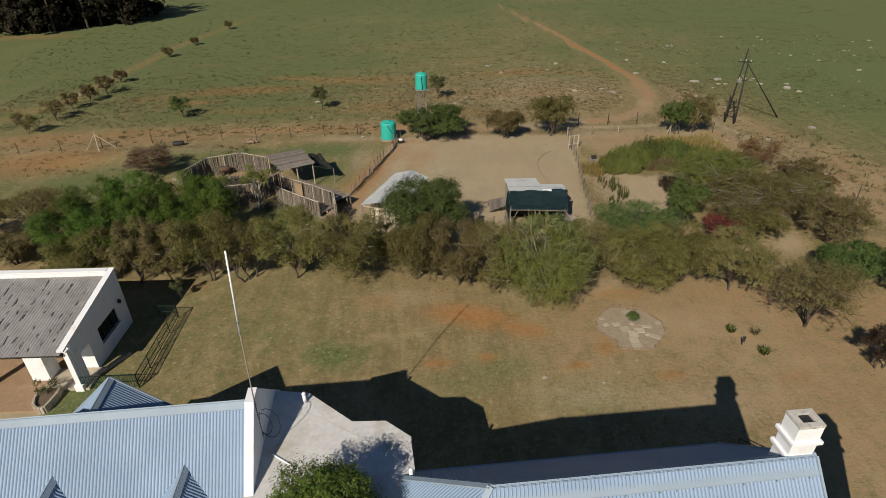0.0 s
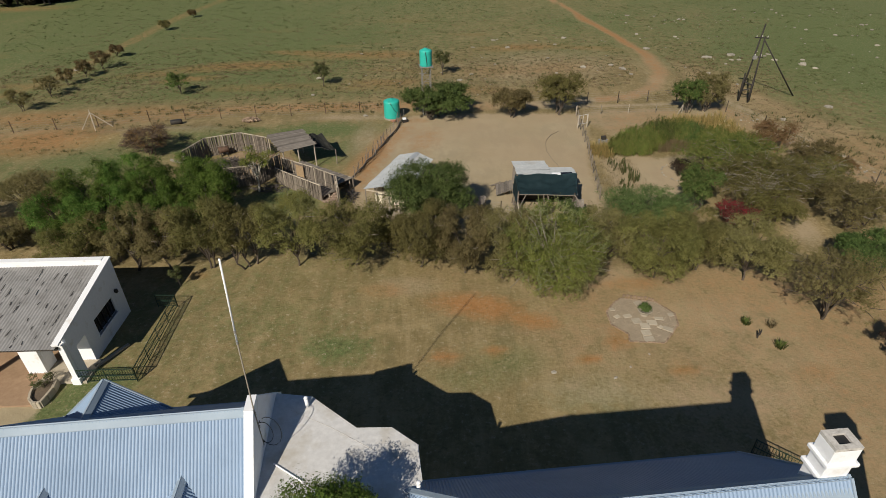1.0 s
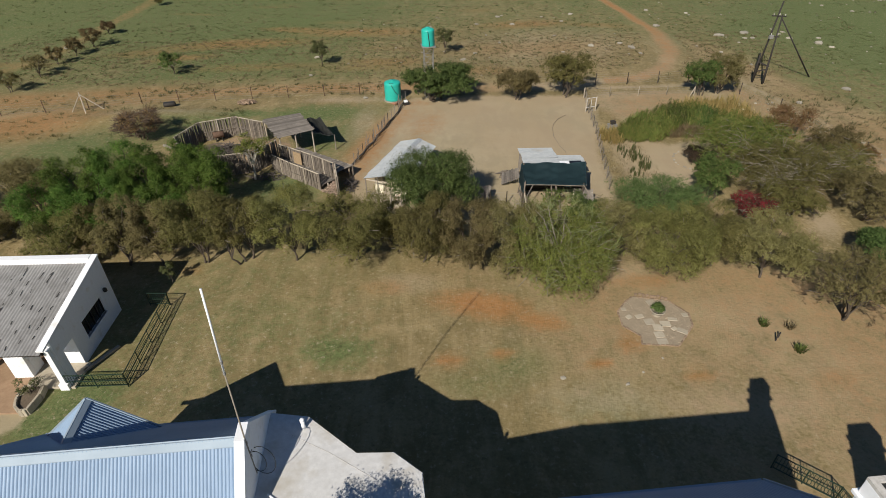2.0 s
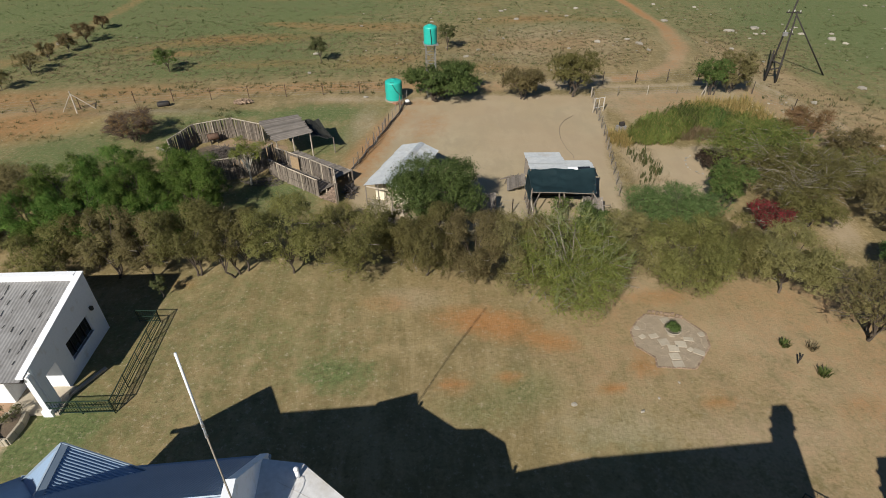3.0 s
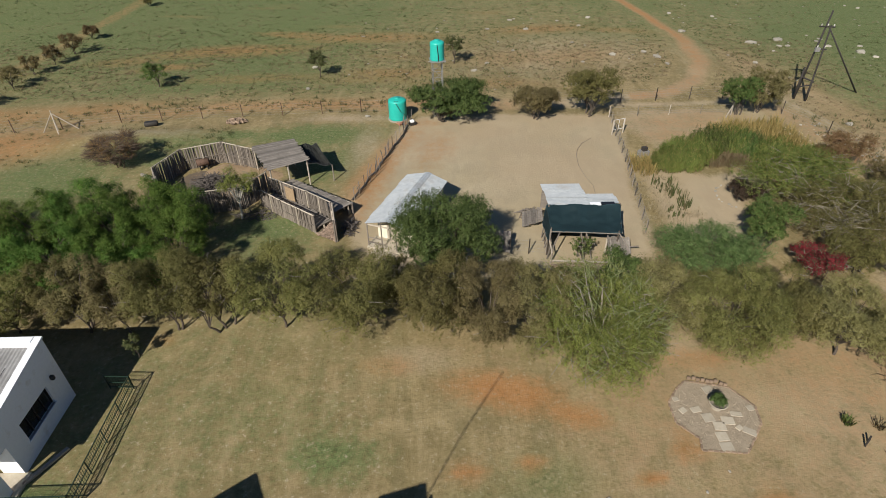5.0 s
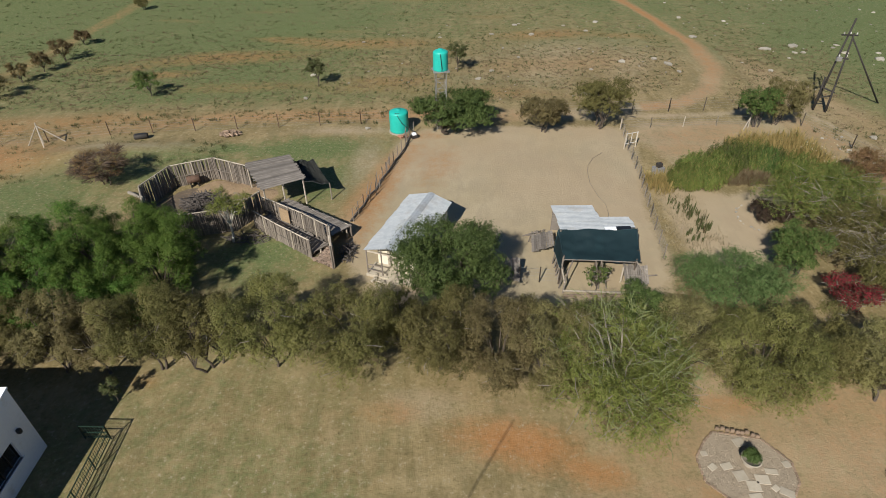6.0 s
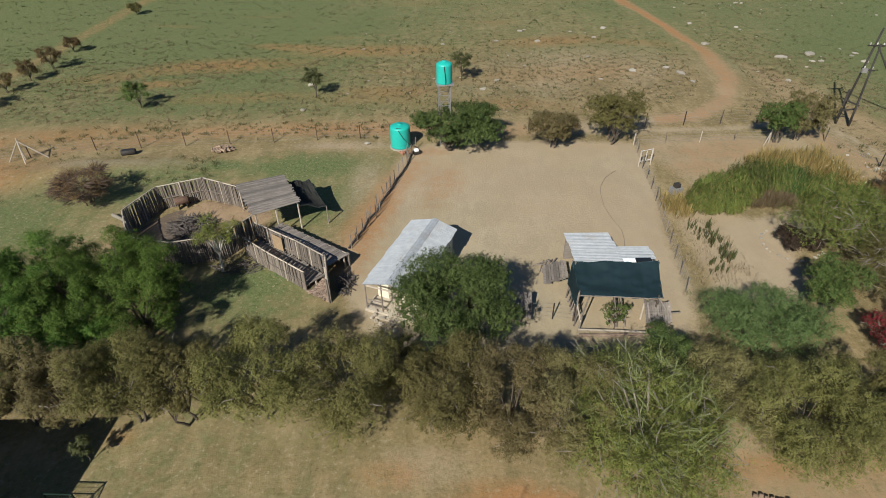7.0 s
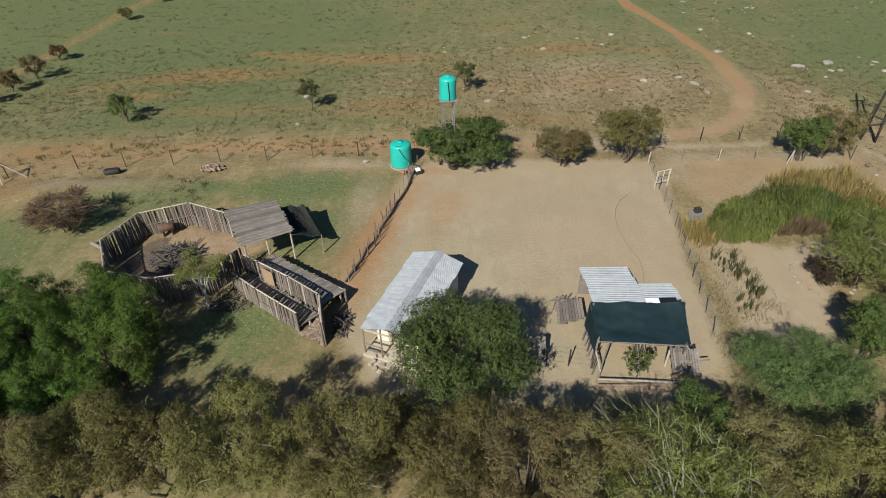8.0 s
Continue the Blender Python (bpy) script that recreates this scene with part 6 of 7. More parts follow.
def part_top(name, bm, material, x, y, z=0.0, turn=0.0):
    ob = part(name, bm, material)
    ob.matrix_basis = pose(x, y, z, 0, 0, turn)
    return ob


stick_heap("brushwood_heap", -18.9, 53.3, 1.8, 1.3, 1.15, 330, 1.9, 0.036, BRUSH, "heap of dark brushwood inside the kraal", "heap", 31)
stick_heap("brushwood_litter", -14.0, 48.6, 2.0, 0.7, 0.25, 60, 1.2, 0.03, BRUSH, "loose sticks along the pole fence", "sticks", 32)
# added dark sticks, they imitate the pole fence's shadow on the ground
stick_heap("brushwood_litter", -6.7, 46.6, 0.45, 1.0, 0.8, 70, 1.2, 0.028, BRUSH, "dark sticks added to deepen the shade at the fence end", "sticks", 33)
wood = thing("log_pile", -20.7, 66.2, 0.03, 0, "pile of short cut firewood logs", "log pile")
rng = np.random.default_rng(40)
log_shape = None
for k in range(64):
    a, q = rng.uniform(0, 6.28), math.sqrt(rng.uniform(0, 1))
    z = 0.08 + 0.42 * (1 - q) * rng.uniform(0.2, 1)
    if log_shape is None:
        log_shape = part("log", tubed([(-0.24, 0, 0), (0.24, 0, 0)], 0.085, 8), LOGS, wood)
        ob = log_shape
    else:
        ob = new("log", log_shape.data)
        ob.parent = wood
    ob.matrix_basis = pose(0.95 * q * math.cos(a), 0.55 * q * math.sin(a), z, rng.uniform(0, 360), rng.uniform(-20, 20), rng.uniform(0, 360))
trough = thing("feed_trough", -29.1, 65.6, 0.25, 15, "dark old trough standing on the grass", "trough")
part("body", tubed([(-0.62, 0, 0.0), (-0.58, 0, 0.0), (0.58, 0, 0.02), (0.64, 0, 0.02)], [0.2, 0.27, 0.27, 0.22], 12), CREOSOTE, trough, "", True)
part("rim", boxed(-0.5, 0.5, -0.16, 0.16, 0.2, 0.28, bevel=0.02), BLACK, trough)
drum = thing("rusty_drum", -20.75, 56.35, 0.35, 22, "rusty drum on short legs by the kraal fence", "drum")
for x in (-0.3, 0.3):
    part("leg", boxed(x - 0.04, x + 0.04, -0.2, 0.2, -0.4, 0.1), CREOSOTE, drum)
part("body", tubed([(-0.5, 0, 0.3), (-0.48, 0, 0.3), (0.48, 0, 0.3), (0.5, 0, 0.3)], [0.27, 0.3, 0.3, 0.27], 14), RUST, drum, "", True)
for x in (-0.2, 0.2):
    part("hoop", tubed([(x - 0.02, 0, 0.3), (x + 0.02, 0, 0.3)], 0.315, 14), RUST, drum)


def sagging_net(name, corners, sag, label, posts=(), nx=28, ny=18, seed=0, material=None):
    """A cloth hung from four corners, sagging between them."""
    rng = np.random.default_rng(seed)
    c = [Vector(p) for p in corners]
    t = thing(name, c[0].x, c[0].y, 0, 0, label, "shade net")
    o = Vector((c[0].x, c[0].y, 0))
    bm = bmesh.new()
    grid = []
    for j in range(ny + 1):
        row = []
        for i in range(nx + 1):
            s, r = i / nx, j / ny
            p = (c[0].lerp(c[1], s)).lerp(c[3].lerp(c[2], s), r) - o
            p.z -= sag * (4 * s * (1 - s) * 0.6 + 0.4) * 4 * r * (1 - r) + 0.10 * noise.noise((s * 5, r * 4, seed)) + 0.05 * noise.noise((s * 13, r * 7, seed + 3)) + 0.05 * math.sin(9 * s + 2 * r) * r + 0.07 * (1 - r) * math.sin(11 * s)
            row.append(bm.verts.new(p))
        grid.append(row)
    for a, b in zip(grid, grid[1:]):
        for i in range(nx):
            bm.faces.new((a[i], a[i + 1], b[i + 1], b[i]))
    hems = [[v.co.copy() for v in line] for line in (grid[0], grid[-1], [row[0] for row in grid], [row[-1] for row in grid])]
    bmesh.ops.solidify(bm, geom=bm.faces[:], thickness=0.012)
    part("cloth", bm, material or NET, t, "", True)
    for line in hems:
        part("hem_rope", tubed(line, 0.016, 5), material or NET, t)
    for p in (hems[0][0], hems[0][-1], hems[1][0], hems[1][-1]):
        part("corner_tie", tubed([p + Vector((0, 0, -0.05)), p + Vector((0, 0, 0.07))], 0.035, 6), POLES, t)
    for p in posts:
        q = Vector(p) - o
        part("post", tubed([(q.x, q.y, -0.1), (q.x, q.y, q.z)], 0.05, 6), POLES, t)
    return t


sagging_net("shade_net", [(-12.3, 56.8, 2.0), (-10.7, 57.2, 1.8), (-8.9, 53.8, 1.45), (-10.7, 53.3, 2.0)], 0.3, "torn dark shade net beside the shelter", ((-10.7, 57.2, 1.8), (-8.9, 53.8, 1.45)), seed=3, material=TORN)


# ---- the hut ----
def hut():
    a, b = Vector((-0.8, 50.35)), Vector((-3.53, 43.5))
    turn = math.degrees(math.atan2((a - b).y, (a - b).x)) - 90
    ln = (a - b).length
    t = thing("hut", b.x, b.y, 0, turn, "cream hut with a shallow galvanised corrugated roof", "hut")
    top, west, east = 2.6, 1.84, 1.55
    for s, half, low in ((-1, west, 2.08), (1, east, 2.10)):
        n = 9
        for k in range(n):  # overlapping sheets side by side
            y0, y1 = ln * k / n, ln * (k + 1) / n + (0.06 if k < n - 1 else 0.0)
            lift = 0.004 * (k % 2)
            bm = corrugated((0.01 * s, y0, top + lift), (0, y1 - y0, 0), (s * (half + 0.03 * ((k * 5) % 3 - 1)), 0, low - top), 0.076, 0.008)
            part("roof_sheet", bm, ZINC, t)
    for s, half, low in ((-1, west, 2.08), (1, east, 2.10)):
        bm = bmesh.new()
        beam(bm, (s * 0.13, -0.02, top + 0.022 - 0.13 * (top - low) / half), (s * 0.13, ln + 0.02, top + 0.022 - 0.13 * (top - low) / half), 0.27, 0.012)
        for v in bm.verts:
            v.co.z -= (abs(v.co.x) - 0.13) * (top - low) / half
        part("ridge_cap", bm, ZINC, t)
    part("patch_sheet", boxed(0.3, 0.52, 1.75, 2.75, 0.03, 0.045, m=pose(0, 0, top, 0, 18, 0), bevel=0.004), ZINC, t)
    bm = bmesh.new()
    prof = [(-1.5, -0.05), (1.28, -0.05), (1.28, 2.12), (0, 2.53), (-1.5, 2.12)]
    lo = [bm.verts.new((x, 1.3, z)) for x, z in prof]
    hi = [bm.verts.new((x, ln - 0.2, z)) for x, z in prof]
    bm.faces.new(lo)
    bm.faces.new(hi[::-1])
    for i in range(5):
        bm.faces.new((lo[i], hi[i], hi[(i + 1) % 5], lo[(i + 1) % 5]))
    bmesh.ops.recalc_face_normals(bm, faces=bm.faces[:])
    part("wall", bm, CREAM, t)
    d = part("door", boxed(-0.75, 0.05, 1.24, 1.29, 0.15, 2.0), PALE, t)
    part("door_handle", boxed(-0.1, -0.04, 1.2, 1.24, 1.0, 1.12), STEEL, d)
    part("veranda_floor", boxed(-1.75, 1.5, -0.05, 1.3, -0.05, 0.2, bevel=0.02), SLAB, t, "pale cement veranda floor")
    part("veranda_step", boxed(-0.9, 0.3, -0.42, -0.06, -0.05, 0.1, bevel=0.02), SLAB, t)
    for x in (-1.68, -0.6, 0.5, 1.4):
        part("veranda_post", tubed([(x, 0.1, 0.15), (x, 0.1, 2.52 - 0.29 * abs(x))], 0.05, 6), POLES, t)
    bm = bmesh.new()
    beam(bm, (-1.6, 0.1, 2.0), (1.4, 0.1, 2.0), 0.08)
    part("veranda_beam", bm, PALE, t)
    for z in (0.9, 0.5):
        bm = bmesh.new()
        beam(bm, (-1.7, 0.1, z), (-0.6, 0.1, z), 0.06)
        part("veranda_rail", bm, POLES, t)
    return t


hut()
rng = np.random.default_rng(51)
slabs = thing("stone_heap", -4.1, 43.7, 0, -20, "heap of pale flat stones before the hut", "stones")
for k in range(16):
    x, y = rng.normal(0, 0.62), rng.normal(0, 0.42)
    w, d = rng.uniform(0.18, 0.42), rng.uniform(0.14, 0.3)
    z = 0.32 * max(0.0, 1 - math.hypot(x, 1.4 * y) / 1.1)
    part("stone", boxed(-w / 2, w / 2, -d / 2, d / 2, -0.04, 0.1, m=pose(x, y, z, rng.normal(0, 9), rng.normal(0, 9), rng.uniform(0, 180)), bevel=0.025), SLAB, slabs)


# ---- the fowl pen ----
pen = thing("fowl_pen", 10.0, 46.0, 0, 0, "fowl pen of poles with corrugated roof sheets", "pen")
for x0, x1, yf, yn, zf, zn in ((-2.25, 0.75, 3.3, -0.35, 2.0, 2.42), (0.55, 2.85, 1.5, -0.15, 2.15, 2.38)):
    n = 3
    for k in range(n):
        yy0, yy1 = yf + (yn - yf) * k / n, yf + (yn - yf) * (k + 1.06) / n
        za, zb = zf + (zn - zf) * k / n, zf + (zn - zf) * (k + 1.06) / n
        bm = corrugated((x0 + 0.05 * (k % 2), yy0, za), (0, yy1 - yy0, zb - za), (x1 - x0, 0.02 * k, -0.02), 0.19, 0.024)
        for v in bm.verts:
            v.co.z += 0.02 * (k % 2)
        part("roof_sheet", bm, ZINC, pen)
part("wall_panel", boxed(-2.2, 2.75, -0.45, -0.38, -0.05, 2.2), CREOSOTE, pen)
part("wall_panel", boxed(2.66, 2.74, -0.35, 1.4, -0.05, 2.1), SLATS, pen)
part("wall_panel", boxed(-2.1, 0.7, 3.08, 3.16, -0.05, 1.9), SLATS, pen)
for x, y, z in ((-2.3, -0.5, 2.5), (2.75, -0.6, 2.5), (-2.45, -2.7, 1.95), (0.0, -2.8, 1.85), (2.1, -3.1, 2.0), (2.4, -2.3, 2.1), (-0.35, -2.75, 1.85), (-2.45, -3.9, 1.2)):
    part("post", tubed([(x, y, -0.1), (x + 0.05, y, z)], 0.06, 6), BARK if x > -1 else POLES, pen)
for a, b, r in (((-2.4, -2.72, 1.76), (2.1, -3.18, 1.8), 0.04), ((-2.45, -4.0, 0.9), (-2.3, -0.5, 1.1), 0.05), ((-2.4, -3.9, 1.3), (-1.7, -2.6, 1.75), 0.045),
                ((-2.5, -4.0, 0.25), (2.0, -4.3, 0.2), 0.07), ((-0.35, -2.75, 1.85), (-0.1, -3.6, 0.0), 0.045), ((0.0, -2.75, 1.8), (0.4, -3.6, 0.0), 0.045), ((2.1, -3.1, 1.9), (2.8, -3.6, 0.9), 0.04), ((2.2, -3.6, 0.95), (3.6, -3.3, 0.85), 0.04)):
    part("rail", tubed([a, Vector(a).lerp(Vector(b), 0.5) + Vector((0, 0, 0.03)), b], r, 6), PALE if r > 0.045 else POLES, pen)
for k in range(7):
    y = -0.9 - 0.42 * k
    part("leaning_pole", tubed([(-2.62 + 0.05 * (k % 3), y, -0.05), (-2.42 + 0.12 * (k % 2), y + 0.25, 1.15 - 0.06 * k + 0.3 * (k % 2))], [0.05, 0.035], 6), (POLES, SLATS, BARK)[k % 3], pen)
part("low_kerb", boxed(-2.5, 1.9, -4.34, -4.2, -0.05, 0.12, bevel=0.03), RUBBLE, pen)
# flat dark piece along the roof's front edge, next to the white sheet
part("dark_slab", boxed(1.55, 2.5, -0.42, -0.02, 2.3, 2.42, bevel=0.02), GLASS, pen)
part("fallen_sheet", boxed(0.75, 1.5, -0.42, -0.05, 2.36, 2.41), PLASTER, pen)
sagging_net("shade_net", [(7.6, 45.65, 2.45), (12.75, 45.4, 2.5), (12.35, 42.8, 1.85), (7.65, 43.25, 1.8)], 0.2, "dark green shade cloth stretched over the pen", seed=7)
sagging_net("shade_net", [(7.58, 45.6, 2.42), (7.63, 43.33, 1.93), (7.5, 43.2, 0.95), (7.45, 45.5, 0.9)], 0.05, "dark green shade cloth hanging beside the pen", seed=8)
lath_roof("pallet_lean_to", [(6.1, 46.2, 0.25), (6.3, 47.8, 0.3), (7.7, 47.6, 0.95), (7.6, 46.1, 0.9)], "grey boards leaning against the pen", 61, 0.17)
lath_roof("board_stack", [(11.4, 42.1, 0.75), (11.5, 43.2, 1.25), (13.0, 43.0, 1.25), (12.9, 42.0, 0.75)], "grey boards propped beside the pen", 62, 0.13, legs=((11.5, 43.1, 1.2), (12.9, 42.9, 1.2)))
lath_roof("board_stack", [(3.6, 43.3, 0.35), (3.8, 44.4, 1.0), (5.0, 44.2, 1.05), (4.9, 43.1, 0.35)], "grey boards propped under the shade tree", 63, 0.13, legs=((3.9, 44.3, 0.95), (4.9, 44.1, 1.0)))
stick_heap("loose_poles", 6.9, 48.2, 0.7, 0.5, 0.4, 18, 1.4, 0.04, POLES, "loose poles beside the pen", "poles", 64)


# ---- tanks ----
def tank(name, x, y, z, r, h, label, lid_z=0.12):
    t = thing(name, x, y, z, 0, label, "water tank")
    prof = [(r * 0.98, 0.0), (r, 0.05)]
    for k in range(7):
        zz = 0.1 + (h - 0.35) * k / 7
        prof += [(r, zz), (r, zz + (h - 0.35) / 7 * 0.72), (r * 0.9955, zz + (h - 0.35) / 7 * 0.8), (r * 0.9955, zz + (h - 0.35) / 7 * 0.92)]
    prof += [(r, h - 0.22), (r * 0.97, h - 0.12), (r * 0.8, h - 0.04), (r * 0.4, h + 0.05), (r * 0.28, h + 0.06)]
    bm = bmesh.new()
    rings = [[bm.verts.new((q * math.cos(6.2832 * k / 32), q * math.sin(6.2832 * k / 32), zz)) for k in range(32)] for q, zz in prof]
    for lo, hi in zip(rings, rings[1:]):
        for k in range(32):
            bm.faces.new((lo[k], lo[(k + 1) % 32], hi[(k + 1) % 32], hi[k]))
    bm.faces.new(rings[0][::-1])
    bm.faces.new(rings[-1])
    part("body", bm, TANK, t, "", True)
    part("lid", tubed([(0, 0, h + 0.05), (0, 0, h + lid_z)], [0.26, 0.24], 16), TANK, t, "", True)
    return t


low_tank = tank("water_tank", -4.12, 66.5, 0.12, 0.92, 2.05, "turquoise ribbed plastic water tank on the ground")
part("pipe", tubed([(-0.1, -0.75, 1.95), (-0.05, -0.97, 1.85), (0.35, -0.95, 1.1), (0.9, -0.75, 0.45), (1.6, -0.5, 0.02)], 0.03, 6), BLACK, low_tank, "black hose running down the tank")
part("inlet", boxed(-0.3, 0.15, -0.75, -0.45, 1.93, 2.02, bevel=0.02), BLACK, low_tank)
part("footing", tubed([(0, 0, -0.2), (0, 0, 0.0)], 1.02, 20), STONE, low_tank, "round stone footing")
stick_heap("brick_heap", -3.7, 65.1, 0.5, 0.3, 0.35, 16, 0.6, 0.07, BRICK, "small heap of bricks and wood beside the tank", "heap", 65)
tower = thing("tank_stand", 0.0, 67.3, 0, 8, "light steel lattice tank stand", "tank stand")
hz, hw = 5.7, 0.48
for sx in (-1, 1):
    for sy in (-1, 1):
        part("leg", tubed([(sx * hw, sy * hw, -0.1), (sx * hw, sy * hw, hz)], 0.035, 5), STEEL, tower)
for k in range(6):
    z0, z1 = hz * k / 6 + 0.05, hz * (k + 1) / 6
    for a, b in (((-hw, -hw), (hw, -hw)), ((hw, -hw), (hw, hw)), ((hw, hw), (-hw, hw)), ((-hw, hw), (-hw, -hw))):
        part("brace", tubed([(*a, z0), (*b, z1)], 0.022, 4), STEEL, tower)
        part("girt", tubed([(*a, z1), (*b, z1)], 0.022, 4), STEEL, tower)
part("platform", boxed(-0.75, 0.75, -0.75, 0.75, hz, hz + 0.1, bevel=0.01), STEEL, tower)
high_tank = tank("water_tank", 0.0, 67.3, 5.8, 0.70, 1.78, "turquoise ribbed plastic water tank on a steel stand")
part("pipe", tubed([(-0.05, -0.55, 1.70), (0.0, -0.75, 1.55), (0.12, -0.75, 0.4), (0.12, -0.66, -0.1)], 0.035, 6), BLACK, high_tank)
tap = thing("garden_tap_box", -2.6, 65.0, 0, 25, "small white box on a dark stand by the tank", "box")
part("stand", boxed(-0.3, 0.3, -0.25, 0.25, -0.05, 0.35, bevel=0.02), CREOSOTE, tap)
part("box", boxed(-0.28, 0.1, -0.3, 0.05, 0.36, 0.55, bevel=0.02), PLASTER, tap)


# ---- pole stand of the power line ----
stand = thing("power_pole_stand", 39.5, 70.7, 0, 0, "dark timber pole stand with stay strut", "power pole")
for nm, a, b, r in (("pole", (-0.55, 0.0, -0.1), (0.3, 0.2, 8.95), 0.14), ("pole", (0.45, -0.6, -0.1), (0.55, 0.0, 7.6), 0.13), ("strut", (7.0, 1.1, -0.1), (0.55, 0.1, 7.25), 0.11),
                    ("short_post", (-0.75, -0.3, -0.1), (-0.7, -0.2, 3.4), 0.14), ("short_post", (0.15, -0.95, -0.1), (0.2, -0.8, 2.9), 0.14)):
    part(nm, tubed([a, b], [0.82 * r, 0.62 * r], 9), CREOSOTE, stand, "", True)
for a, b in (((-0.7, -0.1, 7.5), (1.2, 0.3, 7.3)), ((-0.3, 0.0, 5.3), (0.8, -0.3, 5.2)), ((-0.8, -0.2, 2.4), (0.4, -0.9, 2.0)), ((-0.4, -0.05, 1.2), (0.5, -0.6, 1.6))):
    bm = bmesh.new()
    beam(bm, a, b, 0.12)
    part("cross_beam", bm, CREOSOTE, stand)
for x, y, z in ((-0.5, -0.1, 7.66), (0.25, 0.05, 7.6), (1.0, 0.2, 7.5), (-0.1, -0.1, 5.5), (0.6, -0.2, 5.45)):
    part("insulator", tubed([(x, y, z - 0.10), (x, y, z), (x, y, z + 0.11)], [0.04, 0.07, 0.03], 8), GREYED, stand, "pale insulator")
part("switch_box", boxed(-0.35, 0.15, -0.35, -0.1, 5.0, 5.4, bevel=0.03), STEEL, stand)

# ---- wire fences ----
WIRE = "wire fences on leaning posts"
mesh_fence("wire_fence", [(-60, 61.5), (-37.9, 65.2), (-32.6, 66.6), (-8.1, 68.4), (-5.2, 68.4)], 1.35, 4.1, STEEL, "wire fence on dark steel posts", WIRE, 5, False, 0, 0.045, RUST)
mesh_fence("wire_fence", [(8.2, 69.6), (23.7, 70.5), (35.0, 71.2)], 1.35, 3.9, STEEL, "wire fence on dark wooden posts", WIRE, 5, False, 0, 0.05, BARK)
mesh_fence("wire_fence", [(17.6, 66.4), (20.6, 66.6), (27.2, 66.8), (31.0, 66.8)], 1.0, 3.3, STEEL, "low wire fence of the paddock", WIRE, 4, False, 0, 0.04, PALE)
mesh_fence("wire_fence", [(35.5, 66.5), (37.5, 61.5), (39.0, 54), (41.5, 44), (45, 34)], 1.3, 3.6, STEEL, "wire fence along the stony bank", WIRE, 5, False, 0, 0.05, BARK)
mesh_fence("wire_fence", [(-6.8, 50.6), (-6.2, 52.6), (-5.4, 54.5), (-4.8, 57.8), (-4.3, 59.8), (-3.4, 63.2), (-2.7, 66.0)], 1.15, 1.3, STEEL, "wire fence with thin crooked stakes along the yard", WIRE, 5, False, 0, 0.035, POLES)
mesh_fence("wire_fence", [(15.1, 45.5), (15.8, 50.7), (16.6, 56.5), (17.1, 61.8), (17.6, 66.2)], 1.15, 1.6, STEEL, "wire fence with thin stakes along the yard", WIRE, 5, False, 0, 0.035, POLES)
mesh_fence("wire_fence", [(4.9, 43.4), (6.2, 43.2), (7.4, 43.0)], 1.2, 1.3, STEEL, "short wire fence between hut and pen", WIRE, 4, False, 0, 0.04, BARK)
rng = np.random.default_rng(71)
stakes = thing("crooked_stakes", -4.6, 58.5, 0, 0, "crooked branches leaning on the yard fence", "stakes")
for k in range(11):
    s = rng.uniform(0, 1)
    x, y = -2.2 + 3.6 * s + rng.normal(0, 0.1), -7.4 + 14 * s + rng.normal(0, 0.15)
    part("stake", tubed([(x, y, -0.05), (x + rng.normal(0, 0.12), y + rng.normal(0, 0.12), 0.7), (x + rng.normal(0, 0.3), y + rng.normal(0, 0.3), rng.uniform(0.9, 1.7))], [0.04, 0.035, 0.015], 5), POLES, stakes)
gate = thing("white_gate", 17.4, 62.3, 0, 20, "grey-white tubular gate frame standing open", "gate")
for a, b in (((-0.55, 0, 0.45), (0.55, 0, 0.45)), ((-0.55, 0, 1.45), (0.55, 0, 1.45)), ((-0.55, 0, 0.45), (-0.55, 0, 1.45)), ((0.55, 0, 0.45), (0.55, 0, 1.45)), ((0, 0, 0.5), (0, 0, 1.45))):
    part("tube", tubed([a, b], 0.03, 6), GREYED, gate)
for x in (-0.62, 0.62):
    part("post", tubed([(x, 0, -0.1), (x, 0, 1.5)], 0.06, 6), PALE, gate)
brace = thing("fence_strainer", -38.2, 64.9, 0, 10, "grey strainer post with slanting braces", "fence post")
for a, b in (((0, 0, -0.1), (0, 0, 2.1)), ((-1.3, -0.2, -0.05), (0, 0, 1.8)), ((1.9, 0.1, -0.05), (0, 0, 1.8)), ((0.35, -1.0, -0.05), (0, 0, 1.8))):
    part("pole", tubed([a, b], 0.055, 6), PALE, brace)
brace = thing("fence_strainer", 30.2, 66.4, 0, 40, "pale strainer post with slanting braces", "fence post")
for a, b in (((0, 0, -0.1), (0, 0, 1.3)), ((-1.0, 0.0, -0.05), (0, 0, 1.1))):
    part("pole", tubed([a, b], 0.06, 6), PALE, brace)
pump = thing("old_pump", 18.5, 57.6, 0, 15, "small grey pump housing in the paddock", "pump")
part("housing", boxed(-0.45, 0.45, -0.3, 0.3, -0.02, 0.5, bevel=0.05), STEEL, pump)
part("engine_block", boxed(-0.2, 0.25, -0.2, 0.2, 0.5, 0.85, bevel=0.04), CREOSOTE, pump)
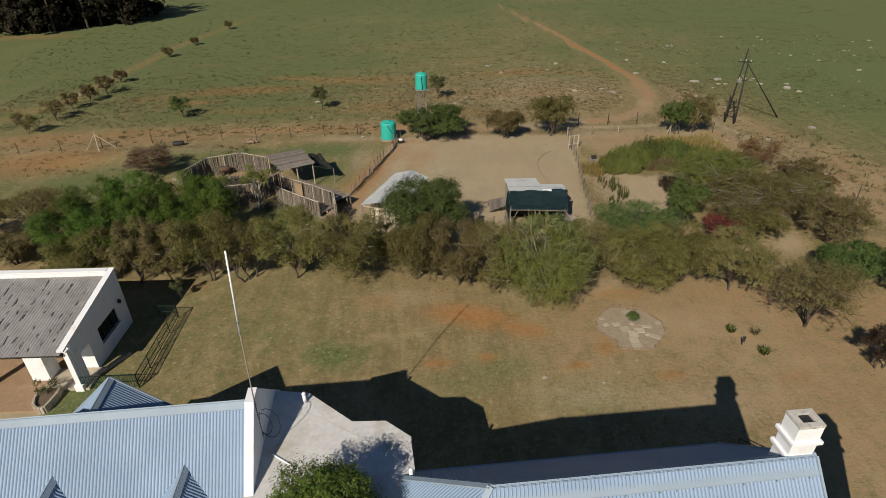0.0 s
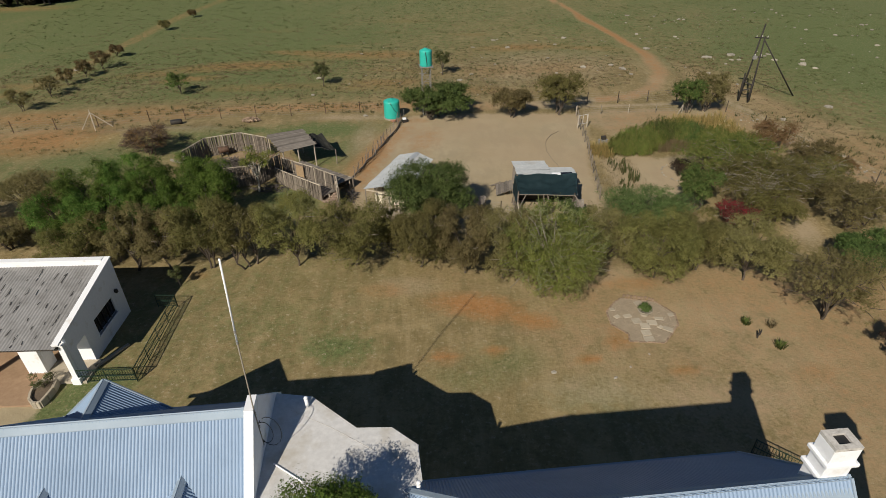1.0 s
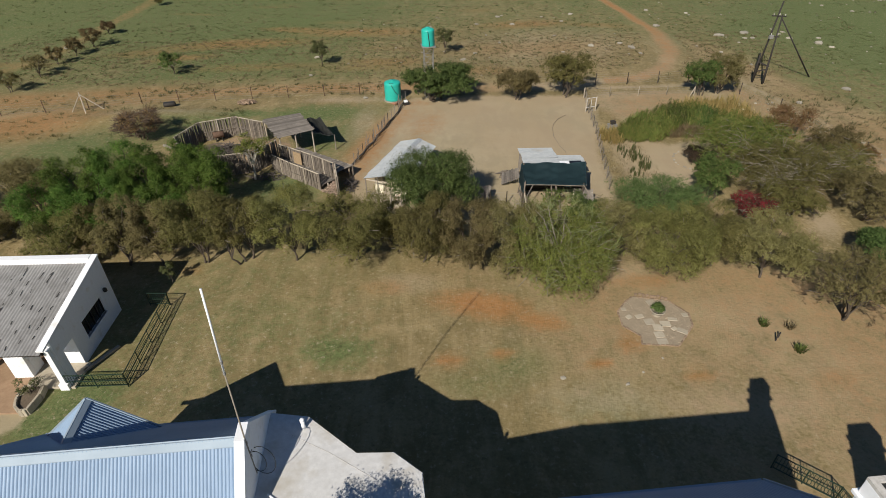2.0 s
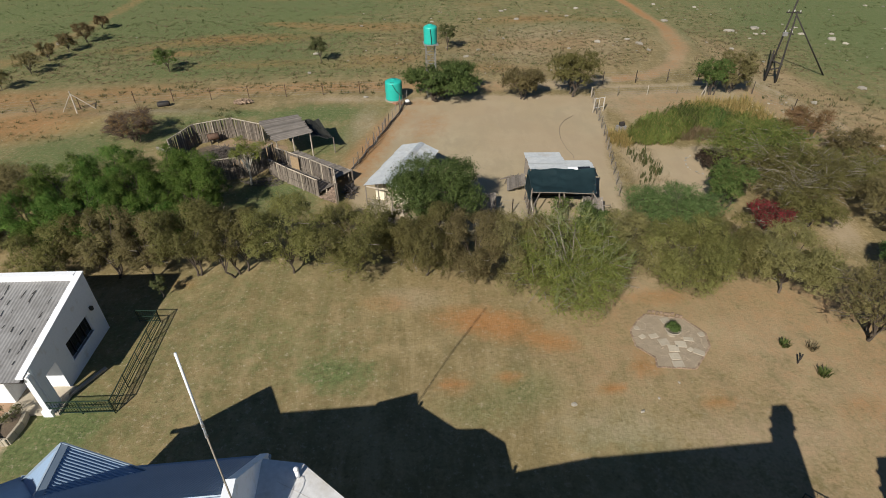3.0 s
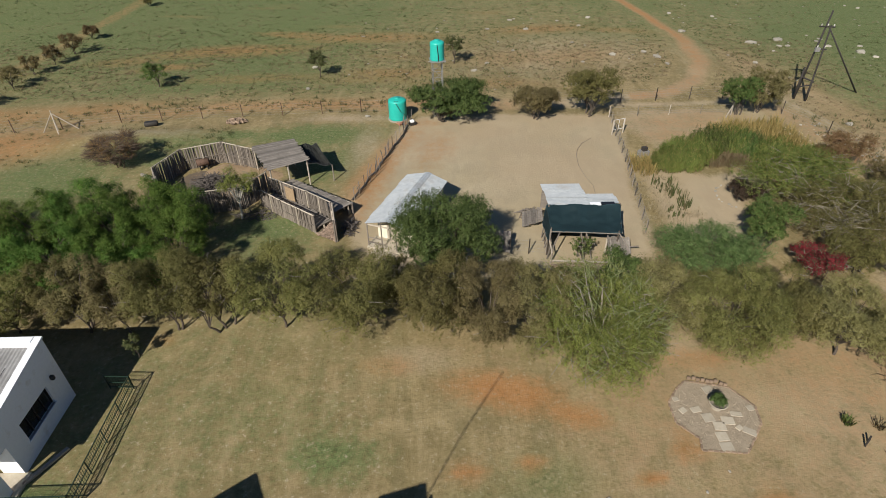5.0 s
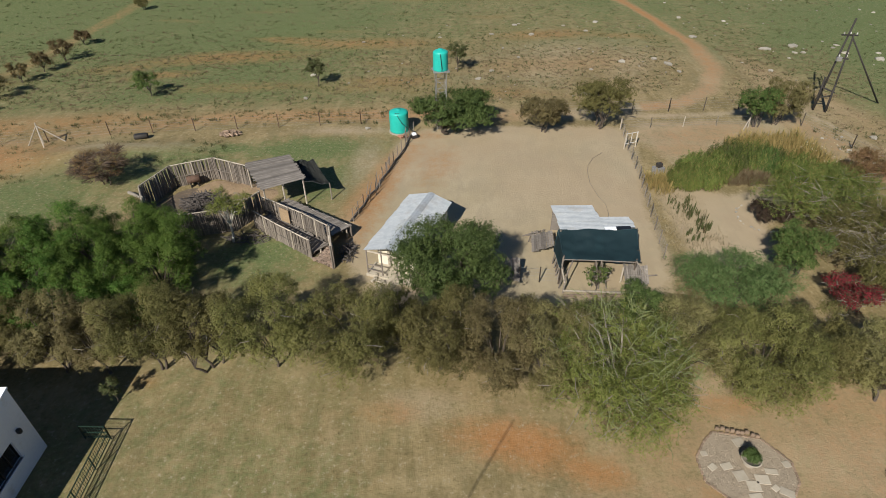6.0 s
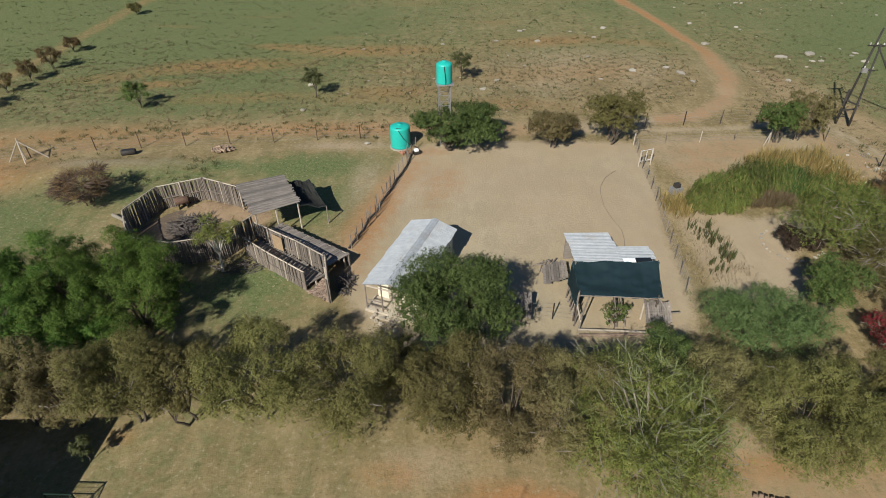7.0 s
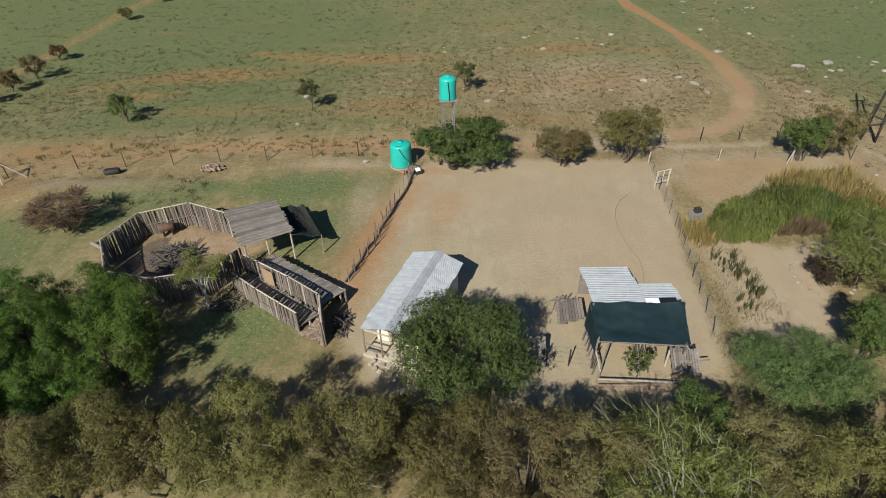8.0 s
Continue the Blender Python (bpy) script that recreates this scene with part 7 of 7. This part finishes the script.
part("spout", tubed([(0.2, 0, 0.4), (0.2, 0, 0.95)], 0.05, 8), RUST, pump)
hose = part_top("garden_hose", tubed([(14.6, 61.3, 0.03), (13.5, 60.2, 0.03), (12.8, 58.9, 0.03), (12.5, 57.8, 0.03), (12.3, 55.9, 0.03), (12.5, 53.8, 0.03), (12.8, 52.5, 0.03), (12.7, 51.2, 0.03), (12.2, 49.4, 0.03)], 0.022, 5), HOSE, 0, 0)
tagged(hose, "dark garden hose lying across the sandy yard", "hose")
fallen = thing("fallen_poles", -4.7, 57.5, 0, 0, "dark old pipe and poles lying along the yard fence", "poles")
for a, b in (((-2.3, -7.0), (-1.5, -4.6)), ((-1.5, -4.7), (-0.7, -2.2)), ((-0.75, -2.4), (0.0, 0.6)), ((0.0, 0.4), (0.6, 3.0)), ((0.6, 2.8), (1.5, 6.0)), ((1.4, 5.8), (1.9, 8.2))):
    part("pole", tubed([(*a, 0.12), ((a[0] + b[0]) / 2 + rng.normal(0, 0.1), (a[1] + b[1]) / 2, 0.2), (*b, 0.12)], 0.07, 6), BRUSH, fallen)
log = thing("fallen_log", -25.0, 54.6, 0, -38, "grey fallen log beside the kraal", "log")
part("trunk", tubed([(-1.0, 0, 0.12), (0.2, 0.05, 0.2), (1.1, 0.0, 0.35)], [0.15, 0.13, 0.09], 8), TWIGS, log)
ring = thing("stone_ring", 24.2, 50.3, 0, 0, "ring of pale stones round a shaded hollow", "stone ring")
for k in range(30):
    a = 6.2832 * k / 30
    ob = new("stone", ROCKS[k % 6])
    ob.parent = ring
    s = rng.uniform(0.05, 0.14)
    ob.matrix_basis = pose(1.95 * math.cos(a) + rng.normal(0, 0.12), 1.8 * math.sin(a) + rng.normal(0, 0.12), 0.0, 0, 0, rng.uniform(0, 360)) @ Matrix.Diagonal((s * 1.2, s, s, 1))
plank = thing("loose_beam", -19.2, 26.2, 0, 60, "pale weathered beam lying on the grass", "beam")
part("beam", boxed(0, 2.2, -0.1, 0.1, 0.0, 0.12, bevel=0.015), PALE, plank)
